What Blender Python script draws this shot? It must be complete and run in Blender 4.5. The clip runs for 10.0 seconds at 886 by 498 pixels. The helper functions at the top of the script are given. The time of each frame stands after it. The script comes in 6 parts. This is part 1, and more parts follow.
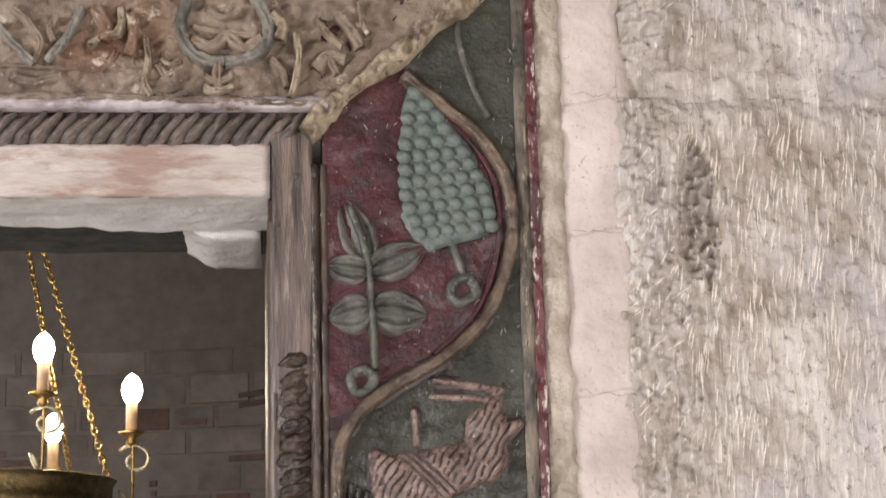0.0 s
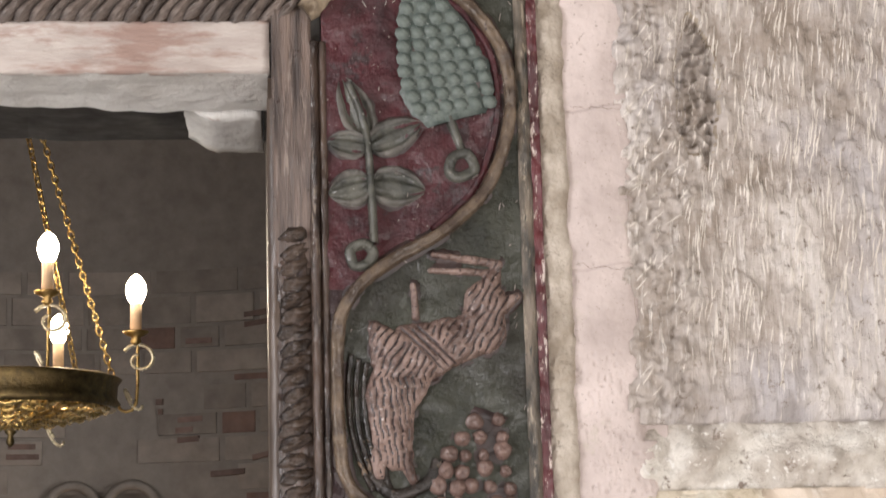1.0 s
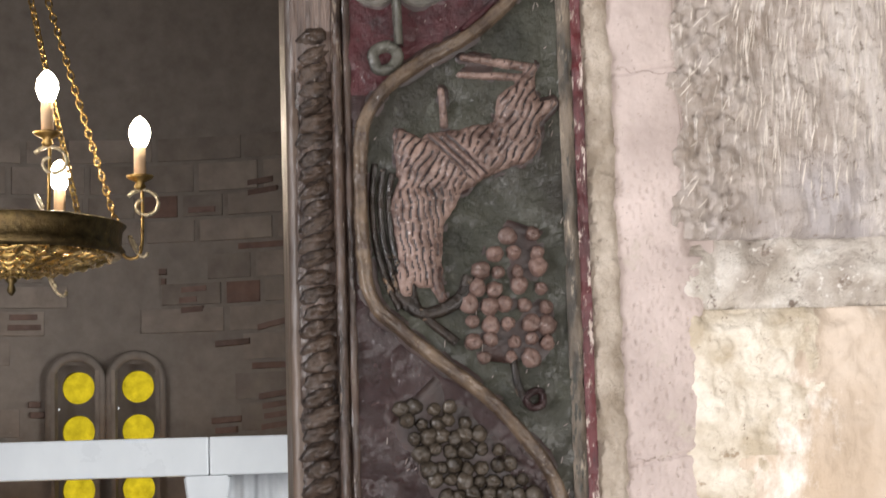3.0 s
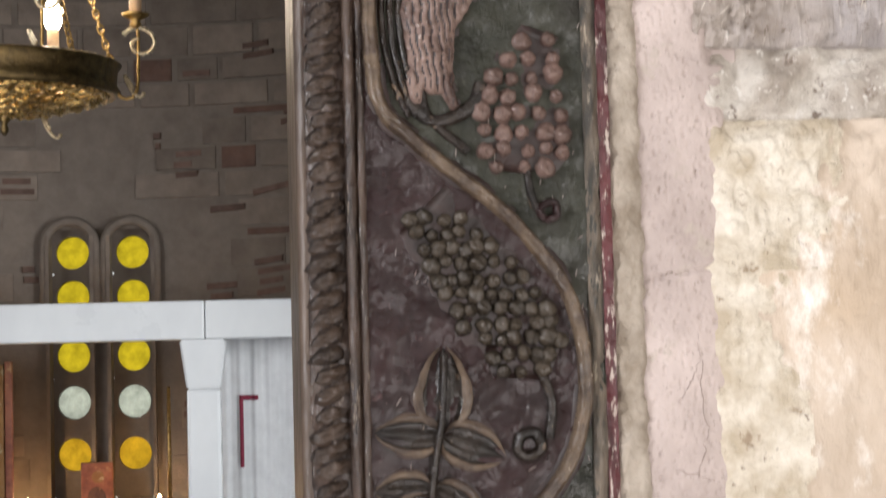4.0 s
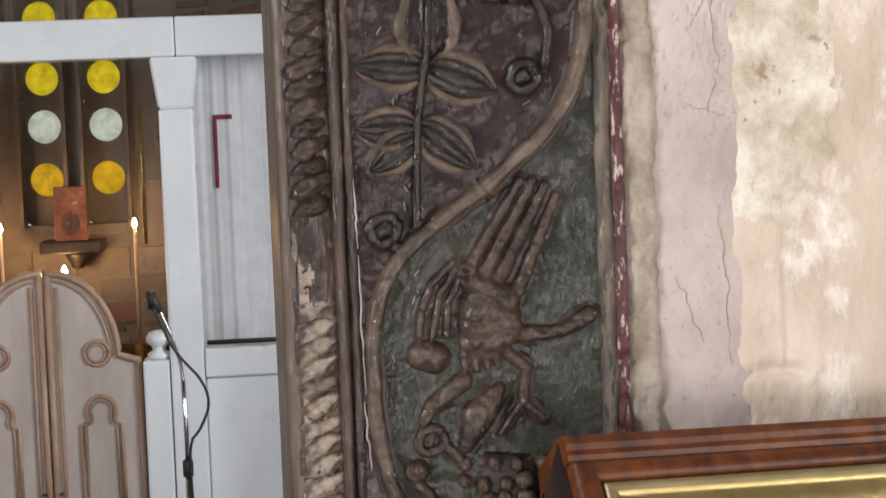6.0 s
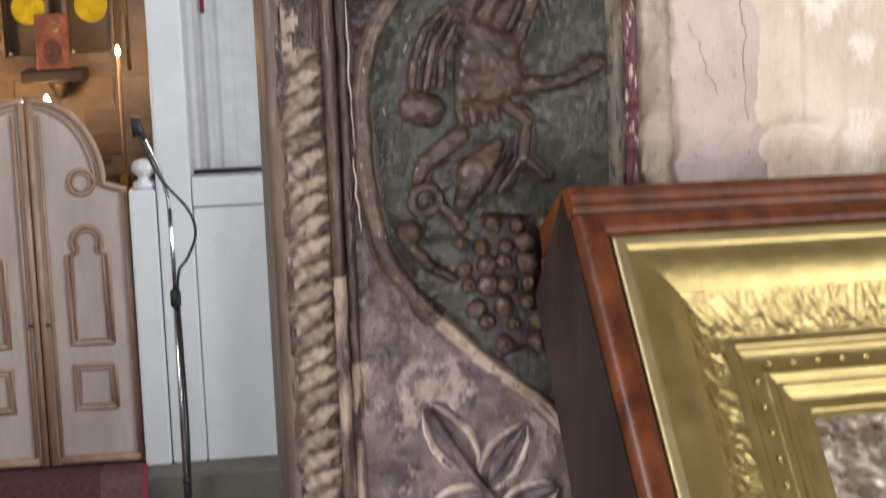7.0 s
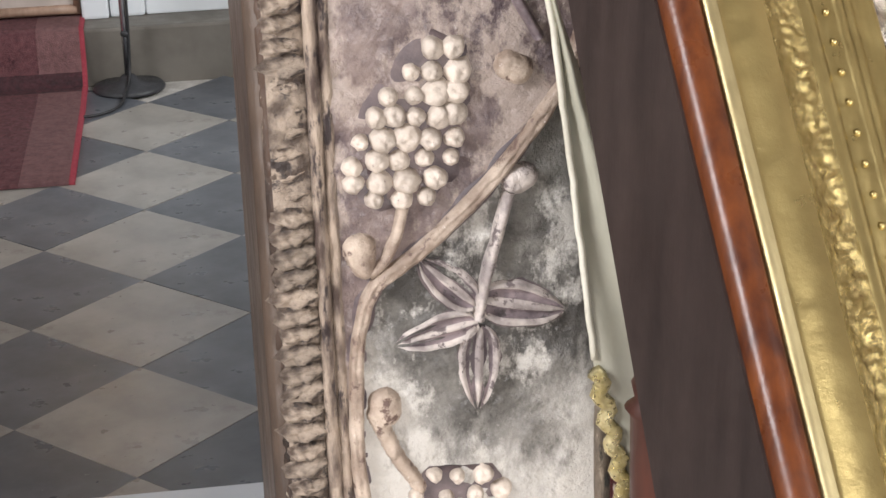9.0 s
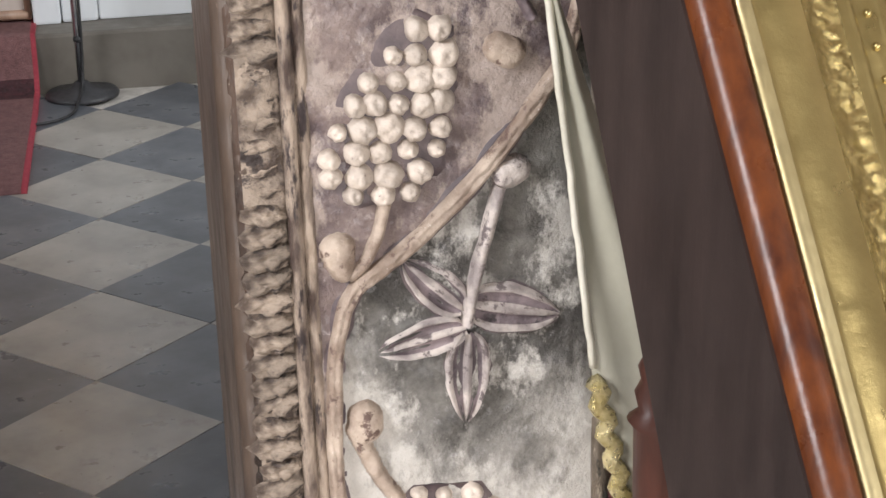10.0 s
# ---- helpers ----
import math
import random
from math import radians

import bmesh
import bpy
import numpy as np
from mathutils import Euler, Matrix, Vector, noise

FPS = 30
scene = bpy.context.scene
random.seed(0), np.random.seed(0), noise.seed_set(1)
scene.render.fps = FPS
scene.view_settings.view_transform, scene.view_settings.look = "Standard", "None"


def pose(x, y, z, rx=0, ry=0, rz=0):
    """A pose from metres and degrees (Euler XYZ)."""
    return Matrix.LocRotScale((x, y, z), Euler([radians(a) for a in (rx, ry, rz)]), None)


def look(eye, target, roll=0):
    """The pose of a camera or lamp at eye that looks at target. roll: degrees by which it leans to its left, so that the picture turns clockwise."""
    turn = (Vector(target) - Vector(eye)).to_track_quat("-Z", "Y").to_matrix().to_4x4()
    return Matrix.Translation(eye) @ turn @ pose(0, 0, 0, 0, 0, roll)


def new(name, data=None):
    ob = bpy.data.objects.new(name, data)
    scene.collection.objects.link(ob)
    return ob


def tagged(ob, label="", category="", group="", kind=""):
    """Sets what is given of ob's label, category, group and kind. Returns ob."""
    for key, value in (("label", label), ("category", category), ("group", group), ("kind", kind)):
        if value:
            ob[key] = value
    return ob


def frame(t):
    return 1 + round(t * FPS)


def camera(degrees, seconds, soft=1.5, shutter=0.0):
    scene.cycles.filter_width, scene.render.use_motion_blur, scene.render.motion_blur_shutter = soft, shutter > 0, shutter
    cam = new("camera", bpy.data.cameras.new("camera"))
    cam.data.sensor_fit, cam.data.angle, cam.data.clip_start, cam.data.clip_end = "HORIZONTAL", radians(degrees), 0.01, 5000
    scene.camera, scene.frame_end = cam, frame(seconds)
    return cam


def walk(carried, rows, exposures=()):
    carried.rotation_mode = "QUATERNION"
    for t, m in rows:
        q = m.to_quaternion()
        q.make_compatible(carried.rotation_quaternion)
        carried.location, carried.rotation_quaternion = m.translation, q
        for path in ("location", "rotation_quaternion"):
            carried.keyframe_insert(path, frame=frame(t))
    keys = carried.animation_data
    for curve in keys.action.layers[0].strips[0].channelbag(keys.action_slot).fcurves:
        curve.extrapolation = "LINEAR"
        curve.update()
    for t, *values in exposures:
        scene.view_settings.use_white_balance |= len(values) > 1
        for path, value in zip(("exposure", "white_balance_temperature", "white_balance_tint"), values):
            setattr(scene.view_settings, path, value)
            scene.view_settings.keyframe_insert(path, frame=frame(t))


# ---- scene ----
cam = camera(27.0, 10.0, shutter=0.4)
PATH = [
    (0, (0.013, -1.63, 1.887), (0.201, 0.311, 2.332), -1.5),
    (0.5, (0.017, -1.631, 1.861), (0.2, 0.317, 2.274), -1.5),
    (1, (0.018, -1.633, 1.831), (0.199, 0.323, 2.207), -1.6),
    (1.5, (0.017, -1.635, 1.8), (0.199, 0.325, 2.151), -1.4),
    (2, (0.01, -1.637, 1.791), (0.196, 0.331, 2.101), -1.5),
    (3.5, (-0.003, -1.453, 1.766), (0.174, 0.528, 1.975), -1.8),
    (4, (-0.009, -1.447, 1.728), (0.176, 0.54, 1.859), -1.5),
    (4.5, (-0.01, -1.436, 1.7), (0.179, 0.554, 1.75), -1.5),
    (5, (-0.017, -1.425, 1.672), (0.183, 0.564, 1.634), -1.5),
    (6.5, (-0.002, -1.258, 1.615), (0.2, 0.721, 1.409), -2.4),
    (7, (-0.003, -1.228, 1.565), (0.202, 0.738, 1.26), -2.3),
    (7.5, (0.001, -1.215, 1.522), (0.2, 0.726, 1.084), -2.2),
    (8, (-0.002, -1.212, 1.484), (0.206, 0.695, 0.917), -2.0),
    (8.5, (-0.009, -1.208, 1.445), (0.211, 0.664, 0.777), -1.9),
    (9, (-0.015, -1.157, 1.424), (0.226, 0.69, 0.697), -1.8),
    (9.5, (-0.017, -1.113, 1.401), (0.246, 0.736, 0.686), -1.9),
    (10, (-0.022, -1.064, 1.382), (0.268, 0.78, 0.664), -1.7),
]
walk(cam, [(t, look(eye, target, roll)) for t, eye, target, roll in PATH], [(0, 0.22), (2.0, 0.17), (3.5, 0.18), (4.5, -0.06), (5.0, -0.12), (6.5, 0.04), (7.5, 0.20), (8.5, 0.58), (9.0, 0.70), (10.0, 0.62)])

# ---- world and light ----
world = bpy.data.worlds.new("world")
scene.world = world
world.use_nodes = True
sky = world.node_tree.nodes.new("ShaderNodeTexSky")
sky.sky_type, sky.sun_disc = "NISHITA", False
sky.sun_elevation, sky.sun_rotation = radians(40), radians(150)
world.node_tree.links.new(sky.outputs[0], world.node_tree.nodes["Background"].inputs[0])
world.node_tree.nodes["Background"].inputs[1].default_value = 0.1


def area_lamp(name, m, w, h, watts, colour, spread=math.pi):
    data = bpy.data.lights.new(name, "AREA")
    data.shape, data.size, data.size_y, data.energy, data.color = "RECTANGLE", w, h, watts, colour
    ob = new(name, data)
    ob.matrix_world = m
    data.spread = spread
    return ob


# daylight from the unseen outer door; the other four lamps are added as fill
area_lamp("outer_door_daylight", look((0.82, -3.75, 0.65), (0.3, 0.0, 0.95)), 2.5, 1.2, 92, (1.0, 0.94, 0.935))
area_lamp("left_porch_fill", look((-2.05, -1.30, 2.20), (0.2, -0.05, 1.5)), 0.7, 1.0, 66, (0.97, 0.955, 0.985))
area_lamp("right_porch_fill", look((2.50, -2.30, 1.85), (0.35, -0.1, 1.4)), 0.9, 1.2, 30, (1.0, 0.96, 0.93))
area_lamp("right_nave_fill", look((1.9, 2.3, 1.95), (-0.5, 4.4, 1.35)), 0.9, 1.6, 27, (0.95, 0.98, 1.0), 1.75)
area_lamp("left_nave_fill", look((-2.1, 1.6, 2.1), (-0.3, 4.2, 1.1)), 0.9, 1.6, 10, (0.97, 0.98, 1.0), 1.75)


# ---- materials ----
def ramp(nt, fac, stops):
    n = nt.nodes.new("ShaderNodeValToRGB")
    els = n.color_ramp.elements
    while len(els) < len(stops):
        els.new(0.5)
    for e, (p, c) in zip(els, stops):
        e.position, e.color = p, (*c, 1) if len(c) == 3 else c
    nt.links.new(fac, n.inputs[0])
    return n.outputs[0]


def noise_tex(nt, scale, detail=6, rough=0.6, stretch=(1, 1, 1), shift=0.0):
    co = nt.nodes.new("ShaderNodeTexCoord")
    mp = nt.nodes.new("ShaderNodeMapping")
    mp.inputs["Scale"].default_value = stretch
    mp.inputs["Location"].default_value = (shift, shift * 0.7, shift * 1.3)
    nt.links.new(co.outputs["Object"], mp.inputs[0])
    n = nt.nodes.new("ShaderNodeTexNoise")
    n.inputs["Scale"].default_value, n.inputs["Detail"].default_value, n.inputs["Roughness"].default_value = scale, detail, rough
    nt.links.new(mp.outputs[0], n.inputs["Vector"])
    return n.outputs["Fac"]


def mix(nt, fac, a, b, kind="MIX"):
    n = nt.nodes.new("ShaderNodeMixRGB")
    n.blend_type = kind
    for i, v in enumerate((fac, a, b)):
        if isinstance(v, (int, float)):
            n.inputs[i].default_value = v
        elif isinstance(v, tuple):
            n.inputs[i].default_value = (*v, 1)
        else:
            nt.links.new(v, n.inputs[i])
    return n.outputs[0]


def surface(name, dark, light, scale=30, rough=0.6, bump=0.3, bump_scale=None, wear=None, wear_at=0.6, wear_scale=60,
            metal=0.0, stretch=(1, 1, 1), vary=0.0, dist=0.002, wear_soft=0.06, spots=None, spots_at=0.62, fleck=None, fleck_at=0.63, fleck_scale=230, gloss=0.5, tight=0.18, below=None, coat=0.0):
    """A two-tone mottled surface with fine relief, chips of another colour and stains."""
    m = bpy.data.materials.new(name)
    m.use_nodes = True
    nt = m.node_tree
    bsdf = nt.nodes["Principled BSDF"]
    col = ramp(nt, noise_tex(nt, scale, stretch=stretch), [(0.5 - tight, dark), (0.5 + tight, light)])
    if spots:
        col = mix(nt, ramp(nt, noise_tex(nt, scale * 0.35, 4, 0.6, shift=3.1), [(spots_at - 0.08, (0, 0, 0)), (spots_at + 0.08, (1, 1, 1))]), col, spots)
    if wear:
        col = mix(nt, ramp(nt, noise_tex(nt, wear_scale, 8, 0.7, stretch, 7.7), [(wear_at, (0, 0, 0)), (wear_at + wear_soft, (1, 1, 1))]), col, wear)
    if fleck:
        col = mix(nt, ramp(nt, noise_tex(nt, fleck_scale, 5, 0.65, stretch, 11.3), [(fleck_at, (0, 0, 0)), (fleck_at + 0.05, (1, 1, 1))]), col, fleck)
    if below:
        # lower down the jamb the paint has worn to another tone, along an uneven line
        low_dark, low_light, low_chip, z_mid, z_soft = below
        lowc = ramp(nt, noise_tex(nt, scale * 0.8, 8, 0.68, stretch, 13.0), [(0.40, low_dark), (0.60, low_light)])
        lowc = mix(nt, ramp(nt, noise_tex(nt, 18, 8, 0.7, (1, 1, 0.7), 17.0), [(0.50, (0, 0, 0)), (0.57, (1, 1, 1))]), lowc, low_chip)
        co = nt.nodes.new("ShaderNodeTexCoord")
        sp = nt.nodes.new("ShaderNodeSeparateXYZ")
        nt.links.new(co.outputs["Object"], sp.inputs[0])
        ad = nt.nodes.new("ShaderNodeMath")
        ad.operation = "MULTIPLY_ADD"
        nt.links.new(noise_tex(nt, 13, 8, 0.7, (1, 1, 0.6), 23.0), ad.inputs[0])
        ad.inputs[1].default_value = 0.45
        nt.links.new(sp.outputs[2], ad.inputs[2])
        mr = nt.nodes.new("ShaderNodeMapRange")
        mr.inputs[1].default_value, mr.inputs[2].default_value = z_mid + 0.225 + z_soft, z_mid + 0.225 - z_soft
        nt.links.new(ad.outputs[0], mr.inputs[0])
        foot = nt.nodes.new("ShaderNodeMapRange")
        foot.inputs[1].default_value, foot.inputs[2].default_value = 0.90 + 0.225, 0.80 + 0.225
        nt.links.new(ad.outputs[0], foot.inputs[0])
        lowc = mix(nt, mix(nt, 1.0, foot.outputs[0], ramp(nt, noise_tex(nt, 30, 8, 0.7, (1, 1, 0.5), 27.0), [(0.36, (0, 0, 0)), (0.52, (1, 1, 1))]), "MULTIPLY"), lowc, low_chip)
        col = mix(nt, mr.outputs[0], col, lowc)
    if vary:
        info = nt.nodes.new("ShaderNodeObjectInfo")
        hsv = nt.nodes.new("ShaderNodeHueSaturation")
        mul = nt.nodes.new("ShaderNodeMapRange")
        mul.inputs[3].default_value, mul.inputs[4].default_value = 1 - vary, 1 + vary
        nt.links.new(info.outputs["Random"], mul.inputs[0])
        nt.links.new(mul.outputs[0], hsv.inputs["Value"])
        nt.links.new(col, hsv.inputs["Color"])
        col = hsv.outputs[0]
    nt.links.new(col, bsdf.inputs["Base Color"])
    bsdf.inputs["Metallic"].default_value = metal
    bsdf.inputs["Specular IOR Level"].default_value = gloss
    r = ramp(nt, noise_tex(nt, scale * 2.3, shift=1.9), [(0.3, (rough * 0.75,) * 3), (0.7, (min(1, rough * 1.2),) * 3)])
    nt.links.new(r, bsdf.inputs["Roughness"])
    if coat:
        # old uneven varnish that catches the light in small streaks
        patch = ramp(nt, noise_tex(nt, 16, 4, 0.6, (1, 1, 0.7), 19.0), [(0.42, (0, 0, 0)), (0.72, (1, 1, 1))])
        cb = nt.nodes.new("ShaderNodeBump")
        cb.inputs["Strength"].default_value, cb.inputs["Distance"].default_value = 1.0, 0.008
        nt.links.new(mix(nt, 1.0, noise_tex(nt, 75, 4, 0.6, (1.3, 1, 0.55), 8.8), patch, "MULTIPLY"), cb.inputs["Height"])
        nt.links.new(cb.outputs[0], bsdf.inputs["Coat Normal"])
        nt.links.new(mix(nt, 1.0, ramp(nt, patch, [(0.0, (0.30, 0.30, 0.30)), (0.8, (1, 1, 1))]), (coat, coat, coat), "MULTIPLY"), bsdf.inputs["Coat Weight"])
        bsdf.inputs["Coat Roughness"].default_value = 0.09
    if bump:
        b = nt.nodes.new("ShaderNodeBump")
        b.inputs["Strength"].default_value, b.inputs["Distance"].default_value = bump, dist
        nt.links.new(noise_tex(nt, bump_scale or scale * 3, 8, 0.65, stretch, 4.4), b.inputs["Height"])
        nt.links.new(b.outputs[0], bsdf.inputs["Normal"])
    return m


def plain(name, colour, rough=0.5, metal=0.0):
    m = bpy.data.materials.new(name)
    m.use_nodes = True
    b = m.node_tree.nodes["Principled BSDF"]
    b.inputs["Base Color"].default_value = (*colour, 1)
    b.inputs["Roughness"].default_value, b.inputs["Metallic"].default_value = rough, metal
    return m


def glowing(name, colour, strength):
    m = bpy.data.materials.new(name)
    m.use_nodes = True
    b = m.node_tree.nodes["Principled BSDF"]
    b.inputs["Base Color"].default_value = (*colour, 1)
    b.inputs["Emission Color"].default_value = (*colour, 1)
    b.inputs["Emission Strength"].default_value = strength
    return m


PALE = (0.36, 0.32, 0.29)
M_maroon = surface("maroon_paint", (0.01178, 0.004373, 0.004544), (0.02591, 0.00977, 0.01005), 14, 0.18, 1, 90, (0.07, 0.042, 0.042), 0.63, 45, dist=0.005, spots=(0.026, 0.013, 0.013), fleck=PALE, fleck_at=0.70, gloss=0.3, coat=0.42, tight=0.13, below=((0.070, 0.050, 0.056), (0.25, 0.195, 0.175), (0.34, 0.28, 0.245), 1.34, 0.10))
M_green = surface("green_paint", (0.01657, 0.01795, 0.0125), (0.04051, 0.04235, 0.03096), 16, 0.187, 1, 90, (0.06, 0.062, 0.05), 0.60, 50, dist=0.005, spots=(0.024, 0.021, 0.017), fleck=(0.24, 0.25, 0.22), fleck_at=0.70, gloss=0.3, coat=0.42, tight=0.13, below=((0.060, 0.057, 0.052), (0.22, 0.21, 0.19), (0.50, 0.48, 0.44), 1.12, 0.20))
M_crimson = surface("crimson_paint", (0.02785, 0.007197, 0.009139), (0.0664, 0.015, 0.01898), 20, 0.173, 1, 80, (0.036, 0.019, 0.021), 0.56, 40, dist=0.005, fleck=PALE, fleck_at=0.665, gloss=0.3, coat=0.42, tight=0.13)
# dark outlines round the carvings; shade between them is put into the colour
M_bed = surface("dark_outline_and_shade", (0.0112, 0.00525, 0.00476), (0.028, 0.01295, 0.01085), 40, 0.4, 0.6, 90, dist=0.003, tight=0.11)
M_bed_low = surface("umber_outline_and_shade", (0.055, 0.04, 0.045), (0.12, 0.09, 0.09), 40, 0.45, 0.6, 90, dist=0.003, tight=0.11)
M_vine = surface("tan_vine_paint", (0.04676, 0.03149, 0.02228), (0.1262, 0.09054, 0.06153), 34, 0.23, 1, 120, (0.045, 0.03, 0.025), 0.60, 60, dist=0.003, fleck=(0.40, 0.34, 0.26), fleck_at=0.66, tight=0.11, gloss=0.3, coat=0.5)
M_leaf_hollow = surface("mauve_leaf_hollow", (0.075, 0.057, 0.063), (0.255, 0.2025, 0.21), 40, 0.4, 0.9, 110, (0.03, 0.022, 0.024), 0.57, 60, dist=0.003, tight=0.11)
M_vine_mid = surface("weathered_tan_vine_paint", (0.04196, 0.02861, 0.0207), (0.105, 0.07502, 0.05341), 34, 0.238, 1, 120, (0.06, 0.04, 0.033), 0.60, 60, dist=0.003, fleck=(0.5, 0.44, 0.36), fleck_at=0.66, tight=0.11, gloss=0.3, coat=0.5)
M_vine_low = surface("cream_vine_paint", (0.2475, 0.1856, 0.1428), (0.476, 0.3903, 0.3142), 34, 0.45, 0.9, 120, (0.12, 0.075, 0.06), 0.555, 70, dist=0.003, fleck=(0.62, 0.56, 0.5), fleck_at=0.66, tight=0.11)
M_leaf = surface("grey_green_leaf_paint", (0.03196, 0.03297, 0.02764), (0.08794, 0.08537, 0.07003), 40, 0.194, 1, 120, (0.16, 0.14, 0.12), 0.60, 60, dist=0.003, fleck=(0.34, 0.33, 0.3), fleck_at=0.67, tight=0.11, gloss=0.3, coat=0.5)
M_leaf_edge = surface("grey_leaf_rim_paint", (0.040, 0.038, 0.033), (0.125, 0.115, 0.100), 40, 0.25, 1.0, 120, (0.045, 0.03, 0.03), 0.60, 60, dist=0.003, tight=0.11, gloss=0.3, coat=0.5)
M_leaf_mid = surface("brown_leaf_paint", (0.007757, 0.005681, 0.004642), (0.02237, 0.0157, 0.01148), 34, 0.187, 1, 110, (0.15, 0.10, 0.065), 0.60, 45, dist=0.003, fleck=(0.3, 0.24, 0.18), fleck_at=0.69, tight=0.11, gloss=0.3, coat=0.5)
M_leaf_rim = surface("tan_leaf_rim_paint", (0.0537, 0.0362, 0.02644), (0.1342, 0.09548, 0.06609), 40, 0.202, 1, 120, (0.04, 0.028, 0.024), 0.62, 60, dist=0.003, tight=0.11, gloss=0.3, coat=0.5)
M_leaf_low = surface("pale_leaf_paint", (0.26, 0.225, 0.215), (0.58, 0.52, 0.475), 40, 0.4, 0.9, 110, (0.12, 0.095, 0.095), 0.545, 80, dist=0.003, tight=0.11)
M_cone = surface("blue_green_cone_paint", (0.05251, 0.06866, 0.06175), (0.1212, 0.1414, 0.1266), 44, 0.202, 1, 130, (0.10, 0.06, 0.06), 0.60, 60, dist=0.003, fleck=(0.36, 0.38, 0.36), fleck_at=0.66, tight=0.11, gloss=0.3, coat=0.5)
M_grape_pink = surface("dusty_pink_grape_paint", (0.05152, 0.02992, 0.02493), (0.1413, 0.09311, 0.07812), 55, 0.216, 1, 150, (0.06, 0.03, 0.03), 0.60, 80, vary=0.22, dist=0.002, fleck=(0.45, 0.38, 0.35), fleck_at=0.66, tight=0.11, gloss=0.3, coat=0.5)
M_grape_dark = surface("dark_olive_grape_paint", (0.01785, 0.01403, 0.0102), (0.0493, 0.0391, 0.0289), 55, 0.18, 1, 150, (0.18, 0.13, 0.10), 0.63, 80, vary=0.3, dist=0.002, fleck=(0.3, 0.28, 0.24), fleck_at=0.69, tight=0.11, gloss=0.3, coat=0.5)
M_grape_low = surface("cream_grape_paint", (0.2661, 0.2168, 0.1774), (0.5421, 0.4731, 0.4041), 45, 0.42, 0.8, 140, (0.13, 0.09, 0.085), 0.565, 90, vary=0.15, dist=0.002, tight=0.11)
M_beast = surface("dusty_brown_relief_paint", (0.07876, 0.04953, 0.04128), (0.222, 0.1541, 0.1293), 44, 0.245, 1, 130, (0.05, 0.03, 0.028), 0.59, 70, dist=0.003, fleck=(0.42, 0.36, 0.33), fleck_at=0.64, tight=0.11, gloss=0.3, coat=0.5)
M_figure = surface("grey_brown_relief_paint", (0.0229, 0.01446, 0.01032), (0.06868, 0.04399, 0.03022), 30, 0.216, 1, 110, (0.06, 0.028, 0.027), 0.60, 45, dist=0.003, fleck=(0.32, 0.27, 0.22), fleck_at=0.67, tight=0.11, gloss=0.3, coat=0.5)
M_rope = surface("dark_umber_rope_paint", (0.01478, 0.009715, 0.007537), (0.05393, 0.03631, 0.02621), 44, 0.216, 1, 130, (0.17, 0.135, 0.11), 0.61, 60, vary=0.3, dist=0.003, fleck=(0.3, 0.25, 0.21), fleck_at=0.67, tight=0.11, gloss=0.3, coat=0.5)
M_rope_low = surface("worn_cream_rope_stone", (0.0782, 0.0552, 0.0414), (0.368, 0.299, 0.2346), 55, 0.42, 1.0, 130, (0.035, 0.025, 0.022), 0.535, 60, vary=0.25, dist=0.005, tight=0.10)
M_fillet = surface("umber_fillet_paint", (0.01913, 0.01215, 0.009642), (0.07172, 0.04639, 0.03428), 28, 0.216, 1, 110, (0.17, 0.135, 0.105), 0.60, 50, stretch=(2.5, 1, 0.4), dist=0.003, fleck=(0.3, 0.26, 0.21), fleck_at=0.67, tight=0.11, gloss=0.3, coat=0.5)
M_flat = surface("reddish_brown_worn_band", (0.0375, 0.025, 0.02), (0.1562, 0.11, 0.0875), 30, 0.35, 1.0, 110, (0.22, 0.17, 0.14), 0.60, 50, stretch=(3, 1, 0.3), dist=0.004, fleck=(0.3, 0.25, 0.21), fleck_at=0.68, tight=0.12)
M_fillet_low = surface("worn_tan_fillet", (0.075, 0.05, 0.04), (0.40, 0.32, 0.25), 45, 0.42, 1.0, 120, (0.03, 0.02, 0.02), 0.535, 50, stretch=(2, 1, 0.5), dist=0.005, tight=0.10)
M_edge = surface("brown_jamb_edge", (0.04463, 0.02968, 0.02142), (0.09371, 0.06431, 0.0459), 12, 0.42, 0.5, 80, stretch=(3, 1, 0.5), fleck=(0.25, 0.2, 0.17), fleck_at=0.68, tight=0.11)
M_border_tan = surface("worn_tan_border_paint", (0.028, 0.024, 0.018), (0.17, 0.135, 0.10), 40, 0.4, 1.0, 120, (0.30, 0.25, 0.19), 0.58, 60, stretch=(1.8, 1, 0.4), dist=0.004, fleck=(0.025, 0.026, 0.02), fleck_at=0.58, fleck_scale=90, tight=0.12)
M_red_border = surface("flaking_oxblood_paint", (0.04725, 0.00945, 0.01134), (0.104, 0.0189, 0.02268), 40, 0.42, 1.0, 120, (0.46, 0.39, 0.34), 0.55, 150, stretch=(1.4, 1, 0.35), dist=0.003, fleck=(0.03, 0.012, 0.014), fleck_at=0.62, tight=0.11)
M_lime = surface("rough_lime_render", (0.3052, 0.2541, 0.1977), (0.5036, 0.4421, 0.3733), 24, 0.85, 1.0, 90, (0.24, 0.20, 0.16), 0.62, 45, dist=0.007, tight=0.13)
# brown flecks draw the pits that the mesh is too coarse for
M_plaster = surface("smooth_grey_plaster", (0.3684, 0.3066, 0.2828), (0.5305, 0.4515, 0.4224), 9, 0.7, 0.5, 50, (0.42, 0.365, 0.32), 0.58, 26, dist=0.003, fleck=(0.30, 0.25, 0.22), fleck_at=0.62, fleck_scale=240, tight=0.13)


